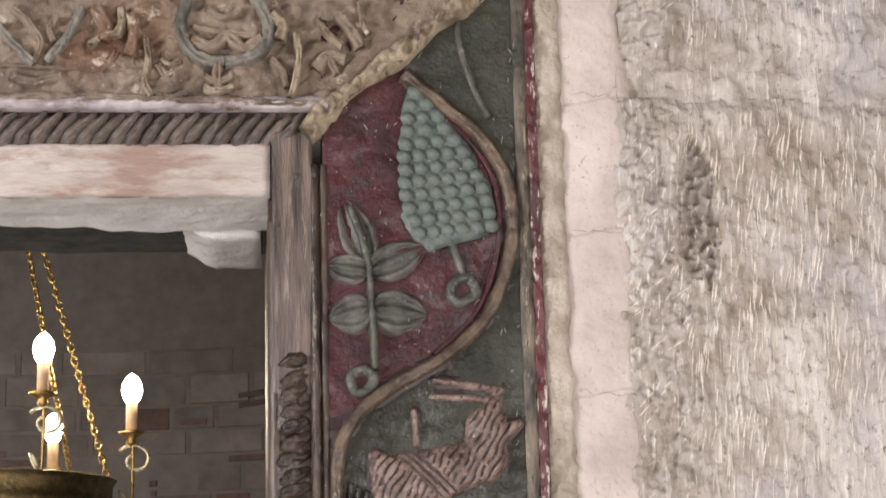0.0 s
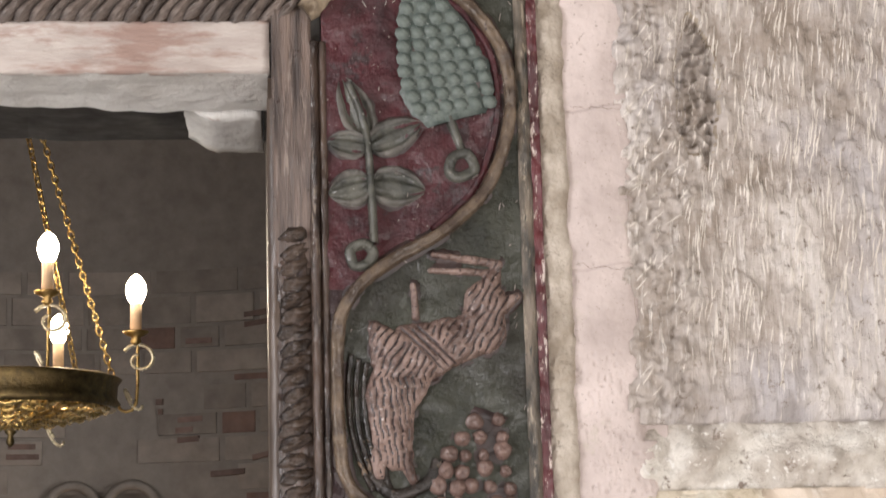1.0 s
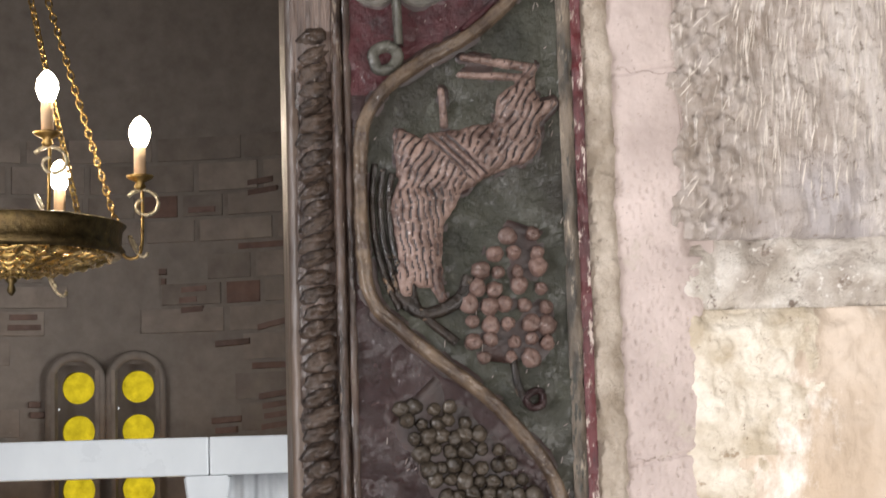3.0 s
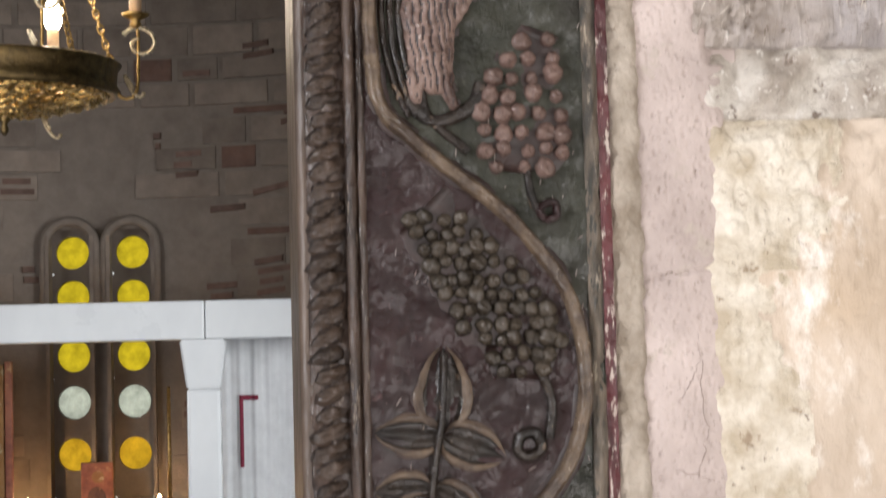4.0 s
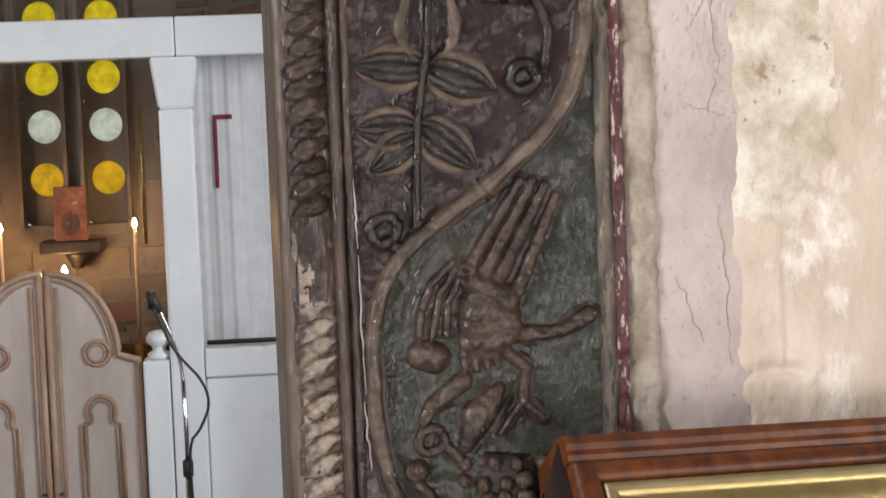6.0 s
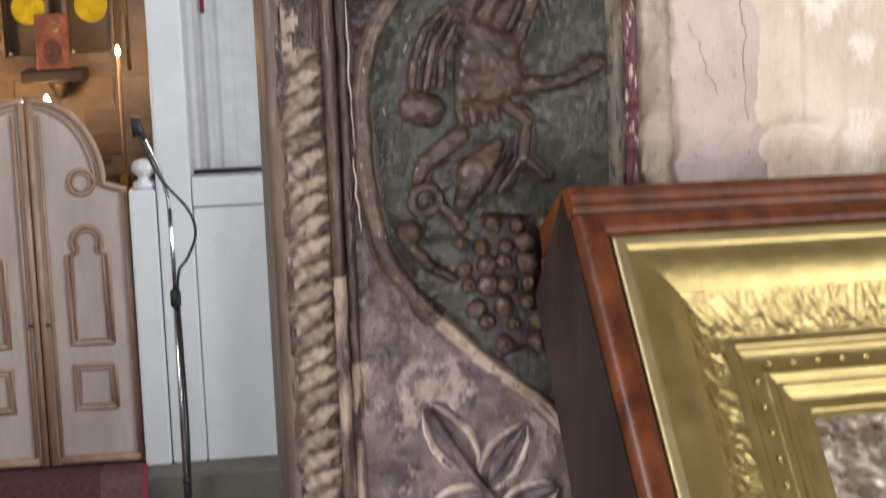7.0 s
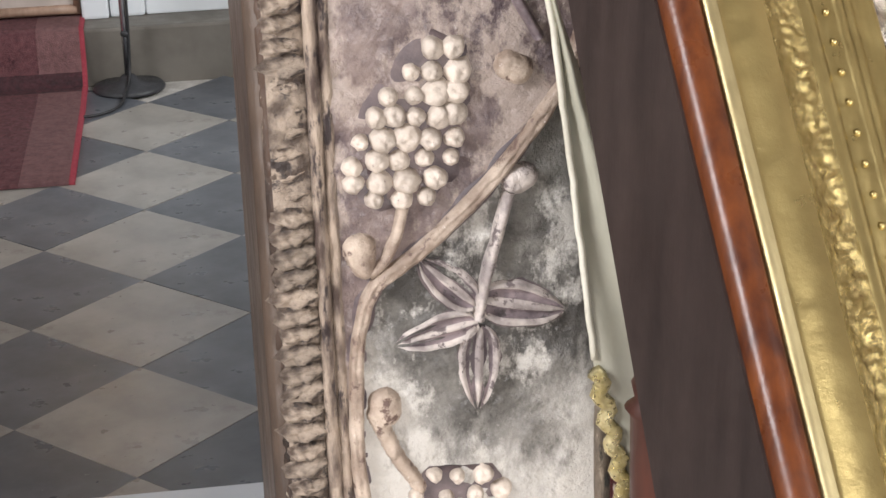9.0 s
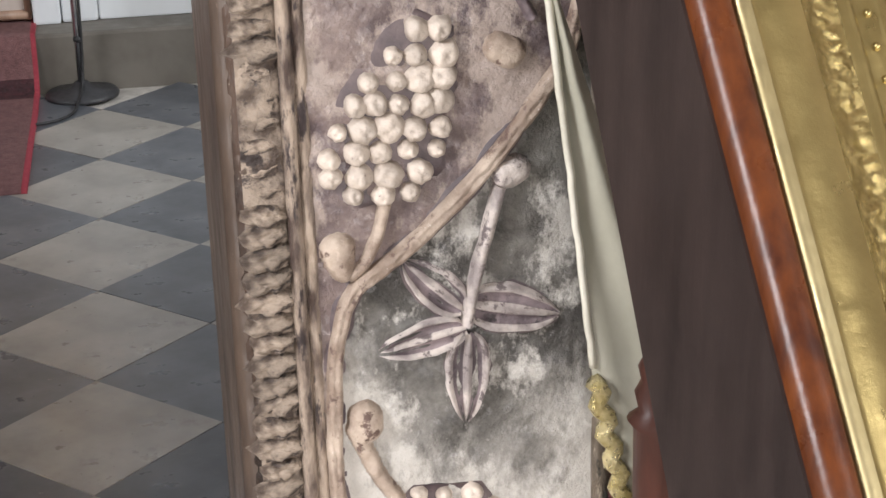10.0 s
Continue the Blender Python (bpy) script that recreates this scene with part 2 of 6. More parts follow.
def tooled_stone(name, dark, light, pale, streak, deep, stain, strength):
    """Limestone worked with a toothed chisel: long pale strokes over a mottled ground."""
    m = bpy.data.materials.new(name)
    m.use_nodes = True
    nt = m.node_tree
    bsdf = nt.nodes["Principled BSDF"]
    col = ramp(nt, noise_tex(nt, 13, 9, 0.7), [(0.38, dark), (0.62, light)])
    col = mix(nt, ramp(nt, noise_tex(nt, 5, 4, 0.6, shift=5.0), [(0.52, (0, 0, 0)), (0.66, (1, 1, 1))]), col, stain)
    col = mix(nt, ramp(nt, noise_tex(nt, 7, 6, 0.65, (1, 1, 0.6), 9.0), [(0.50, (0, 0, 0)), (0.62, (1, 1, 1))]), col, tuple(0.5 * (a + b) for a, b in zip(light, pale)))
    strokes = noise_tex(nt, 230, 5, 0.62, (1, 0.3, streak), 2.0)
    fine = noise_tex(nt, 120, 7, 0.7, (1, 1, 0.8), 6.0)
    col = mix(nt, ramp(nt, strokes, [(0.57, (0, 0, 0)), (0.70, (1, 1, 1))]), col, pale)
    # the low points of the fine relief also get the darker colour
    col = mix(nt, ramp(nt, fine, [(0.34, (1, 1, 1)), (0.42, (0, 0, 0))]), col, deep)
    nt.links.new(col, bsdf.inputs["Base Color"])
    bsdf.inputs["Roughness"].default_value = 0.88
    height = mix(nt, 0.5, strokes, fine)
    bp = nt.nodes.new("ShaderNodeBump")
    bp.inputs["Strength"].default_value, bp.inputs["Distance"].default_value = strength, 0.010
    nt.links.new(height, bp.inputs["Height"])
    nt.links.new(bp.outputs[0], bsdf.inputs["Normal"])
    return m


M_stone = tooled_stone("tooled_limestone", (0.32, 0.265, 0.22), (0.51, 0.455, 0.415), (0.75, 0.705, 0.66), 0.075, (0.24, 0.195, 0.16), (0.45, 0.415, 0.41), 1.0)
M_stone_low = surface("stained_limestone", (0.4387, 0.3544, 0.2723), (0.6486, 0.5582, 0.4663), 7, 0.8, 0.7, 55, (0.84, 0.81, 0.76), 0.515, 11, dist=0.006, wear_soft=0.13, stretch=(1, 1, 0.6), spots=(0.50, 0.385, 0.27), spots_at=0.56, fleck=(0.38, 0.31, 0.25), fleck_at=0.70, fleck_scale=120, tight=0.14)
M_crust = surface("whitish_lime_crust", (0.5022, 0.4291, 0.3212), (0.8036, 0.7509, 0.6514), 22, 0.85, 1.0, 70, (0.36, 0.28, 0.20), 0.60, 40, dist=0.007, fleck=(0.26, 0.20, 0.15), fleck_at=0.66, fleck_scale=110, tight=0.12)
M_bed_mortar = surface("crumbly_bed_mortar", (0.4347, 0.383, 0.3312), (0.6831, 0.6417, 0.5796), 26, 0.88, 1.0, 90, (0.24, 0.19, 0.155), 0.585, 55, dist=0.008, fleck=(0.76, 0.73, 0.68), fleck_at=0.60, fleck_scale=120, tight=0.12)
M_hollow = surface("crumbly_tan_break", (0.24, 0.185, 0.135), (0.46, 0.39, 0.31), 60, 0.9, 1.0, 140, (0.13, 0.095, 0.07), 0.58, 90, dist=0.006, tight=0.12)
M_timber = surface("near_black_timber", (0.005, 0.0035, 0.003), (0.013, 0.009, 0.0075), 14, 0.8, 0.6, 60, stretch=(0.3, 2, 2))
M_leaf_worn = surface("worn_cream_leaf_rim", (0.2812, 0.225, 0.1969), (0.675, 0.5625, 0.4781), 40, 0.4, 0.9, 120, (0.10, 0.075, 0.075), 0.55, 80, dist=0.003, tight=0.12)
# paler brass: the bulbs' glow through the dish put into the colour
M_lit_wire = surface("lit_brass_wire", (0.55, 0.36, 0.12), (0.90, 0.66, 0.28), 60, 0.28, 0.4, 160, (0.25, 0.15, 0.05), 0.6, 60, metal=1.0)
M_stroke = surface("pale_chisel_stroke", (0.50, 0.45, 0.39), (0.70, 0.65, 0.59), 60, 0.85, 0.5, 140)
M_crack = surface("dark_plaster_crack", (0.13, 0.10, 0.085), (0.24, 0.19, 0.165), 60, 0.9, 0.5, 140)
M_chip_glint = surface("dull_chip_and_glint", (0.16, 0.13, 0.115), (0.36, 0.31, 0.28), 80, 0.5, 0.5, 140)
M_scratch = surface("bare_plaster_scratch", (0.26, 0.21, 0.18), (0.5, 0.44, 0.4), 60, 0.5, 0.5, 140)
M_mortar = surface("pale_mortar", (0.3784, 0.3481, 0.3179), (0.5298, 0.4995, 0.4616), 25, 0.85, 0.8, 70, (0.3, 0.27, 0.24), 0.66, 60, dist=0.005)
M_lintel = surface("ochre_lintel_paint", (0.09195, 0.06339, 0.04627), (0.2813, 0.2131, 0.1543), 18, 0.5, 1.0, 80, (0.45, 0.37, 0.29), 0.60, 40, dist=0.006, spots=(0.15, 0.075, 0.04), fleck=(0.5, 0.42, 0.34), fleck_at=0.66)
M_lintel_green = surface("green_grey_lintel_paint", (0.06, 0.06, 0.05), (0.20, 0.18, 0.15), 26, 0.45, 1.0, 90, (0.30, 0.24, 0.19), 0.56, 45, dist=0.005, fleck=(0.05, 0.035, 0.025), fleck_at=0.62, tight=0.12)
M_rope_top = surface("ash_brown_rope_paint", (0.045, 0.034, 0.029), (0.16, 0.125, 0.105), 40, 0.4, 1.0, 120, (0.30, 0.25, 0.22), 0.60, 60, vary=0.25, dist=0.004, tight=0.12)
M_lintel_plaster = surface("chipped_whitewash", (0.2622, 0.2109, 0.1865), (0.5069, 0.4563, 0.4154), 12, 0.75, 0.6, 60, (0.26, 0.175, 0.145), 0.52, 13, stretch=(0.5, 1, 2), dist=0.005, wear_soft=0.10, fleck=(0.2, 0.15, 0.13), fleck_at=0.68)
M_whitewash = surface("lumpy_whitewash", (0.51, 0.4845, 0.4505), (0.68, 0.663, 0.629), 14, 0.75, 0.8, 60, (0.42, 0.34, 0.29), 0.63, 22, dist=0.006)
M_crumble = surface("crumbling_tan_mortar", (0.1474, 0.1062, 0.06864), (0.3988, 0.323, 0.2261), 40, 0.7, 1.0, 120, (0.06, 0.045, 0.035), 0.57, 60, dist=0.006, tight=0.11)
M_pale_fillet = surface("pale_mauve_fillet", (0.20, 0.165, 0.165), (0.375, 0.345, 0.345), 25, 0.26, 0.9, 90, (0.14, 0.085, 0.07), 0.55, 40, stretch=(0.5, 1, 1), tight=0.1, fleck=(0.6, 0.57, 0.56), fleck_at=0.66)
M_marble = surface("white_marble", (0.5952, 0.6144, 0.6432), (0.7296, 0.7488, 0.768), 3, 0.32, 0.05, 40, (0.55, 0.57, 0.60), 0.62, 5, wear_soft=0.2, stretch=(1, 1, 0.5))
M_apse = surface("apse_stone", (0.15, 0.1179, 0.09644), (0.2429, 0.1965, 0.1608), 9, 0.85, 0.6, 40, (0.40, 0.34, 0.28), 0.68, 25, vary=0.16, dist=0.006)
M_apse_brick = surface("apse_brick", (0.108, 0.0612, 0.0468), (0.18, 0.1035, 0.0765), 14, 0.85, 0.5, 50, vary=0.18, dist=0.004)
M_apse_joint = surface("apse_mortar", (0.1644, 0.133, 0.1105), (0.2165, 0.1793, 0.1493), 15, 0.9, 0.5, 60, dist=0.004)
M_tile_light = surface("pale_marble_tile", (0.2332, 0.2153, 0.1938), (0.3848, 0.3588, 0.3249), 6, 0.33, 0.1, 60, (0.15, 0.125, 0.10), 0.56, 9, vary=0.14, wear_soft=0.16, fleck=(0.10, 0.09, 0.08), fleck_at=0.68, fleck_scale=70)
M_tile_dark = surface("slate_marble_tile", (0.06492, 0.07066, 0.08214), (0.1252, 0.1325, 0.1478), 7, 0.33, 0.1, 60, (0.14, 0.138, 0.14), 0.58, 10, vary=0.2, wear_soft=0.16, fleck=(0.2, 0.2, 0.2), fleck_at=0.69, fleck_scale=70)
M_step = surface("worn_step_stone", (0.1131, 0.1001, 0.08272), (0.1654, 0.148, 0.1262), 8, 0.6, 0.3, 50)
M_rug = surface("red_rug_pile", (0.06885, 0.02106, 0.0243), (0.1377, 0.0486, 0.05346), 60, 0.95, 0.9, 220, (0.05, 0.012, 0.016), 0.57, 45, dist=0.006)
M_rug_edge = surface("rug_border", (0.22, 0.02, 0.035), (0.29, 0.035, 0.05), 80, 0.95, 0.6, 220)
M_rug_dark = surface("dark_rug_band", (0.018, 0.006, 0.008), (0.06, 0.016, 0.02), 60, 0.95, 0.6, 200)
M_door = surface("cream_painted_wood", (0.3819, 0.3132, 0.2773), (0.4741, 0.4053, 0.3638), 8, 0.45, 0.15, 60, (0.50, 0.38, 0.32), 0.66, 12, wear_soft=0.15, stretch=(2, 1, 0.5))
M_door_trim = surface("tan_wood_moulding", (0.27, 0.165, 0.115), (0.4, 0.265, 0.19), 25, 0.45, 0.2, 80, stretch=(2, 1, 0.5))
M_curtain = surface("white_curtain_cloth", (0.60, 0.61, 0.63), (0.70, 0.71, 0.73), 20, 0.9, 0.2, 200)
M_braid = surface("dark_red_braid", (0.15, 0.012, 0.03), (0.23, 0.02, 0.05), 90, 0.85, 0.3, 300)
M_brass = surface("aged_brass", (0.30, 0.19, 0.07), (0.55, 0.37, 0.14), 60, 0.34, 0.5, 160, (0.12, 0.07, 0.03), 0.6, 50, metal=1.0)
M_brass_dark = surface("dark_patinated_brass", (0.10, 0.075, 0.04), (0.24, 0.17, 0.075), 70, 0.42, 0.8, 160, (0.42, 0.27, 0.09), 0.63, 60, metal=1.0)
M_candle = surface("ivory_candle_sleeve", (0.62, 0.42, 0.25), (0.75, 0.55, 0.36), 40, 0.5, 0.2)
M_bulb = glowing("lit_bulb", (1.0, 0.86, 0.66), 60)
M_flame = glowing("lit_flame", (1.0, 0.60, 0.26), 380)
M_scroll = surface("pale_gilt_scroll", (0.55, 0.46, 0.30), (0.72, 0.62, 0.44), 60, 0.3, 0.3, 160, metal=0.6)
M_chrome = plain("chrome", (0.80, 0.81, 0.83), 0.2, 1.0)
M_black = surface("black_rubber", (0.012, 0.012, 0.013), (0.03, 0.03, 0.032), 50, 0.55, 0.2)
M_iron = surface("black_cast_iron", (0.02, 0.02, 0.022), (0.05, 0.05, 0.055), 40, 0.5, 0.3)
M_wood = surface("varnished_mahogany", (0.03703, 0.008415, 0.003338), (0.1337, 0.0374, 0.00914), 14, 0.34, 0.15, 60, (0.06, 0.012, 0.008), 0.62, 20, stretch=(4, 4, 0.6), wear_soft=0.15, gloss=0.35)
M_post = surface("dark_red_turned_wood", (0.030, 0.0085, 0.0055), (0.075, 0.022, 0.013), 14, 0.4, 0.15, 60, stretch=(4, 4, 0.6))
M_wood_side = surface("dark_side_board", (0.016, 0.0105, 0.0095), (0.034, 0.023, 0.0205), 10, 0.45, 0.1, 60, stretch=(3, 3, 0.6), gloss=0.25)
M_gold = surface("gilded_frame", (0.3312, 0.2622, 0.115), (0.4324, 0.3496, 0.1564), 22, 0.36, 0.3, 60, (0.40, 0.31, 0.14), 0.58, 14, metal=1.0, wear_soft=0.15, fleck=(0.28, 0.21, 0.095), fleck_at=0.70)
M_gold_dull = surface("dull_gilded_edge", (0.342, 0.285, 0.152), (0.4275, 0.3657, 0.209), 18, 0.55, 0.3, 60, metal=1.0, fleck=(0.28, 0.21, 0.10), fleck_at=0.70)
M_gold_rough = surface("chased_gilding", (0.35, 0.275, 0.12), (0.52, 0.43, 0.20), 60, 0.24, 0.7, 150, (0.26, 0.19, 0.085), 0.60, 90, metal=1.0, dist=0.002)
M_silver = surface("embossed_silver", (0.22, 0.195, 0.165), (0.56, 0.51, 0.45), 60, 0.16, 0.6, 160, (0.09, 0.08, 0.07), 0.56, 70, metal=1.0, dist=0.004)
M_cloth = surface("cream_satin_cloth", (0.31, 0.3007, 0.2356), (0.434, 0.4247, 0.3475), 10, 0.4, 0.15, 160)
M_hem = surface("pale_satin_hem", (0.50, 0.48, 0.39), (0.72, 0.70, 0.60), 14, 0.4, 0.3, 160)
M_gold_lace = surface("gold_lace", (0.45, 0.36, 0.14), (0.78, 0.70, 0.42), 90, 0.3, 1.0, 200, metal=0.8, dist=0.004)
M_icon_paint = surface("dark_red_icon_paint", (0.13, 0.03, 0.018), (0.34, 0.12, 0.06), 18, 0.5, 0.1, 60, (0.42, 0.22, 0.10), 0.6, 16)
M_icon_brown = surface("brown_icon_paint", (0.06, 0.022, 0.012), (0.16, 0.06, 0.03), 40, 0.5, 0.1, 60, (0.30, 0.15, 0.06), 0.6, 40)
M_icon_gold = surface("amber_icon_panel", (0.195, 0.0845, 0.0195), (0.299, 0.1495, 0.0455), 10, 0.4, 0.1, 60, (0.50, 0.40, 0.24), 0.6, 16)
M_wall = surface("grey_limewash", (0.322, 0.301, 0.273), (0.406, 0.385, 0.35), 4, 0.9, 0.4, 30)
M_ceiling = surface("dim_ceiling_wash", (0.294, 0.273, 0.245), (0.378, 0.35, 0.315), 4, 0.9, 0.3, 30)
M_shelf = surface("dark_shelf_wood", (0.015, 0.009, 0.006), (0.03, 0.018, 0.0125), 20, 0.5, 0.2)


def coloured_glass(name, colour):
    m = bpy.data.materials.new(name)
    m.use_nodes = True
    nt = m.node_tree
    out = nt.nodes["Material Output"]
    tr = nt.nodes.new("ShaderNodeBsdfTranslucent")
    gl = nt.nodes.new("ShaderNodeBsdfTransparent")
    mx = nt.nodes.new("ShaderNodeMixShader")
    c = ramp(nt, noise_tex(nt, 26, 5, 0.7), [(0.3, tuple(v * 0.5 for v in colour)), (0.7, colour)])
    nt.links.new(c, tr.inputs[0])
    nt.links.new(c, gl.inputs[0])
    mx.inputs[0].default_value = 0.7
    nt.links.new(tr.outputs[0], mx.inputs[1])
    nt.links.new(gl.outputs[0], mx.inputs[2])
    nt.links.new(mx.outputs[0], out.inputs[0])
    return m


M_glass_yellow = coloured_glass("yellow_glass", (0.95, 0.72, 0.03))
M_glass_amber = coloured_glass("amber_glass", (0.95, 0.55, 0.03))
M_glass_clear = coloured_glass("frosted_glass", (0.80, 0.84, 0.68))
M_daylight = glowing("daylight_outside", (0.95, 0.98, 1.0), 0.75)


# ---- mesh helpers ----
def thing(name, label, category, at=(0, 0, 0), group="", kind=""):
    ob = new(name)
    ob.location = at
    return tagged(ob, label, category, group, kind)


def mesh(name, verts, faces, mats, parent=None, smooth=False, label="", idx=None):
    me = bpy.data.meshes.new(name)
    me.from_pydata([tuple(v) for v in verts], [], faces)
    for m in mats if isinstance(mats, (list, tuple)) else [mats]:
        me.materials.append(m)
    if idx is not None:
        me.polygons.foreach_set("material_index", idx)
    if smooth:
        me.polygons.foreach_set("use_smooth", [True] * len(me.polygons))
    me.update()
    ob = new(name, me)
    if parent:
        ob.parent = parent
        ob.matrix_parent_inverse = Matrix.Translation(parent.location).inverted() if parent.parent is None else Matrix.Identity(4)
    if label:
        tagged(ob, label)
    return ob


def part(name, bm, material, parent, label="", smooth=False):
    bmesh.ops.recalc_face_normals(bm, faces=bm.faces)
    me = bpy.data.meshes.new(name)
    bm.to_mesh(me)
    bm.free()
    me.materials.append(material)
    if smooth:
        me.polygons.foreach_set("use_smooth", [True] * len(me.polygons))
    ob = new(name, me)
    if parent:
        ob.parent = parent
        ob.matrix_parent_inverse = Matrix.Translation(parent.location).inverted() if parent.parent is None else Matrix.Identity(4)
    if label:
        tagged(ob, label)
    return ob


def add_box(bm, x0, x1, y0, y1, z0, z1, bevel=0.0):
    r = bmesh.ops.create_cube(bm, size=1.0, matrix=Matrix.Translation(((x0 + x1) / 2, (y0 + y1) / 2, (z0 + z1) / 2)) @ Matrix.Diagonal((x1 - x0, y1 - y0, z1 - z0, 1)))
    if bevel:
        es = {e for v in r["verts"] for e in v.link_edges}
        bmesh.ops.bevel(bm, geom=list(es), offset=bevel, segments=2, affect="EDGES", profile=0.6)
    return bm


def box(name, b, mat, parent=None, bevel=0.004, label=""):
    return part(name, add_box(bmesh.new(), *b, bevel), mat, parent, label)


def smooth_path(pts, step):
    """A Catmull-Rom line through the points, in even steps."""
    p = [Vector(q) for q in pts]
    p = [2 * p[0] - p[1], *p, 2 * p[-1] - p[-2]]
    out = []
    for i in range(1, len(p) - 2):
        n = max(2, int((p[i + 1] - p[i]).length / step))
        for k in range(n):
            t = k / n
            out.append(0.5 * (2 * p[i] + (p[i + 1] - p[i - 1]) * t + (2 * p[i - 1] - 5 * p[i] + 4 * p[i + 1] - p[i + 2]) * t * t + (3 * p[i] - p[i - 1] - 3 * p[i + 1] + p[i + 2]) * t ** 3))
    out.append(p[-2])
    return out


def tube_data(path, radius, n=10):
    """A round tube along a 3D path; radius is a number or a function of 0..1."""
    path = [Vector(p) for p in path]
    verts, faces = [], []
    up = Vector((0.31, 0.77, 0.55)).normalized()
    for i, p in enumerate(path):
        d = (path[min(i + 1, len(path) - 1)] - path[max(i - 1, 0)]).normalized()
        a = d.cross(up).normalized()
        b = a.cross(d)
        r = radius(i / (len(path) - 1)) if callable(radius) else radius
        for k in range(n):
            w = 2 * math.pi * k / n
            verts.append(p + r * (math.cos(w) * a + math.sin(w) * b))
    for i in range(len(path) - 1):
        for k in range(n):
            q = (k + 1) % n
            faces.append((i * n + k, i * n + q, (i + 1) * n + q, (i + 1) * n + k))
    faces.append(tuple(range(n - 1, -1, -1)))
    faces.append(tuple(range((len(path) - 1) * n, len(path) * n)))
    return verts, faces


def tube(name, path, radius, mat, parent=None, n=10, label=""):
    return mesh(name, *tube_data(path, radius, n), mat, parent, True, label)


def lathe_data(profile, at, n=24):
    """Turns (radius, height) pairs round the upright line through at."""
    verts, faces = [], []
    for r, h in profile:
        for k in range(n):
            w = 2 * math.pi * k / n
            verts.append((at[0] + r * math.cos(w), at[1] + r * math.sin(w), at[2] + h))
    for i in range(len(profile) - 1):
        for k in range(n):
            q = (k + 1) % n
            faces.append((i * n + k, i * n + q, (i + 1) * n + q, (i + 1) * n + k))
    faces.append(tuple(range(n - 1, -1, -1)))
    faces.append(tuple(range((len(profile) - 1) * n, len(profile) * n)))
    return verts, faces


def lathe(name, profile, at, mat, parent=None, n=24, label=""):
    return mesh(name, *lathe_data(profile, at, n), mat, parent, True, label)


def pierced_wall(x0, x1, y0, y1, top, hole, parent):
    """A side wall with one opening (y0, y1, z0, z1) added for a fill lamp."""
    a, b, c, d = hole
    for q in ((y0, a, 0, top), (b, y1, 0, top), (a, b, 0, c), (a, b, d, top)):
        box("side_wall", (x0, x1, *q), M_wall, parent, 0)


def slab(name, x0, x1, z0, z1, y, nx, nz, height, mats, parent=None, back=0.05, which=None, label="", edge=0.0):
    """An upright slab that faces -y, its face raised by height(x, z); its rim drops back by back."""
    xs, zs = np.linspace(x0, x1, nx + 1), np.linspace(z0, z1, nz + 1)
    verts = [(x, y - height(x, z), z) for z in zs for x in xs]
    w = nx + 1
    faces = [(j * w + i, j * w + i + 1, (j + 1) * w + i + 1, (j + 1) * w + i) for j in range(nz) for i in range(nx)]
    idx = [which((xs[i] + xs[i + 1]) / 2, (zs[j] + zs[j + 1]) / 2) if which else 0 for j in range(nz) for i in range(nx)]
    rim = [*range(w), *[j * w + nx for j in range(1, nz + 1)], *[nz * w + i for i in range(nx - 1, -1, -1)], *[j * w for j in range(nz - 1, 0, -1)]]
    base = len(verts)
    verts += [(verts[r][0], y + back, verts[r][2]) for r in rim]
    m = len(rim)
    for k in range(m):
        faces.append((rim[(k + 1) % m], rim[k], base + k, base + (k + 1) % m))
        idx.append(idx[0])
    return mesh(name, verts, faces, mats, parent, True, label, idx)


def fbm(x, z, s, seed=0.0, octaves=4):
    return noise.fractal((x * s, seed, z * s), 1.0, 2.0, octaves)


def relief_strip(pts, width, height, y, step=0.004, across=9, groove=0.0, wob=0.0008):
    """A carved strip along points (x, z) of the wall; width and height are numbers or functions of 0..1."""
    path = smooth_path([(p[0], 0, p[1]) for p in pts], step)
    verts, faces = [], []
    n = len(path)
    for i, p in enumerate(path):
        d = (path[min(i + 1, n - 1)] - path[max(i - 1, 0)]).normalized()
        nx, nz = -d.z, d.x
        t = i / (n - 1)
        w = width(t) if callable(width) else width
        h = height(t) if callable(height) else height
        for k in range(across):
            s = -1 + 2 * k / (across - 1)
            f = (1 - abs(s) ** 2.4) ** 0.6
            f -= groove * math.exp(-(s / 0.28) ** 2)
            wj = w * s * (1 + 0.16 * noise.noise((p.x * 60, s, p.z * 60)))
            verts.append((p.x + nx * wj, y - h * f - wob * noise.noise((p.x * 150, s * 2, p.z * 150)) * (1 if abs(s) < 1 else 0) + (0.002 if abs(s) == 1 else 0), p.z + nz * wj))
    for i in range(n - 1):
        for k in range(across - 1):
            faces.append((i * across + k, i * across + k + 1, (i + 1) * across + k + 1, (i + 1) * across + k))
    faces.append(tuple(range(across)))
    faces.append(tuple(range((n - 1) * across, n * across))[::-1])
    return verts, faces


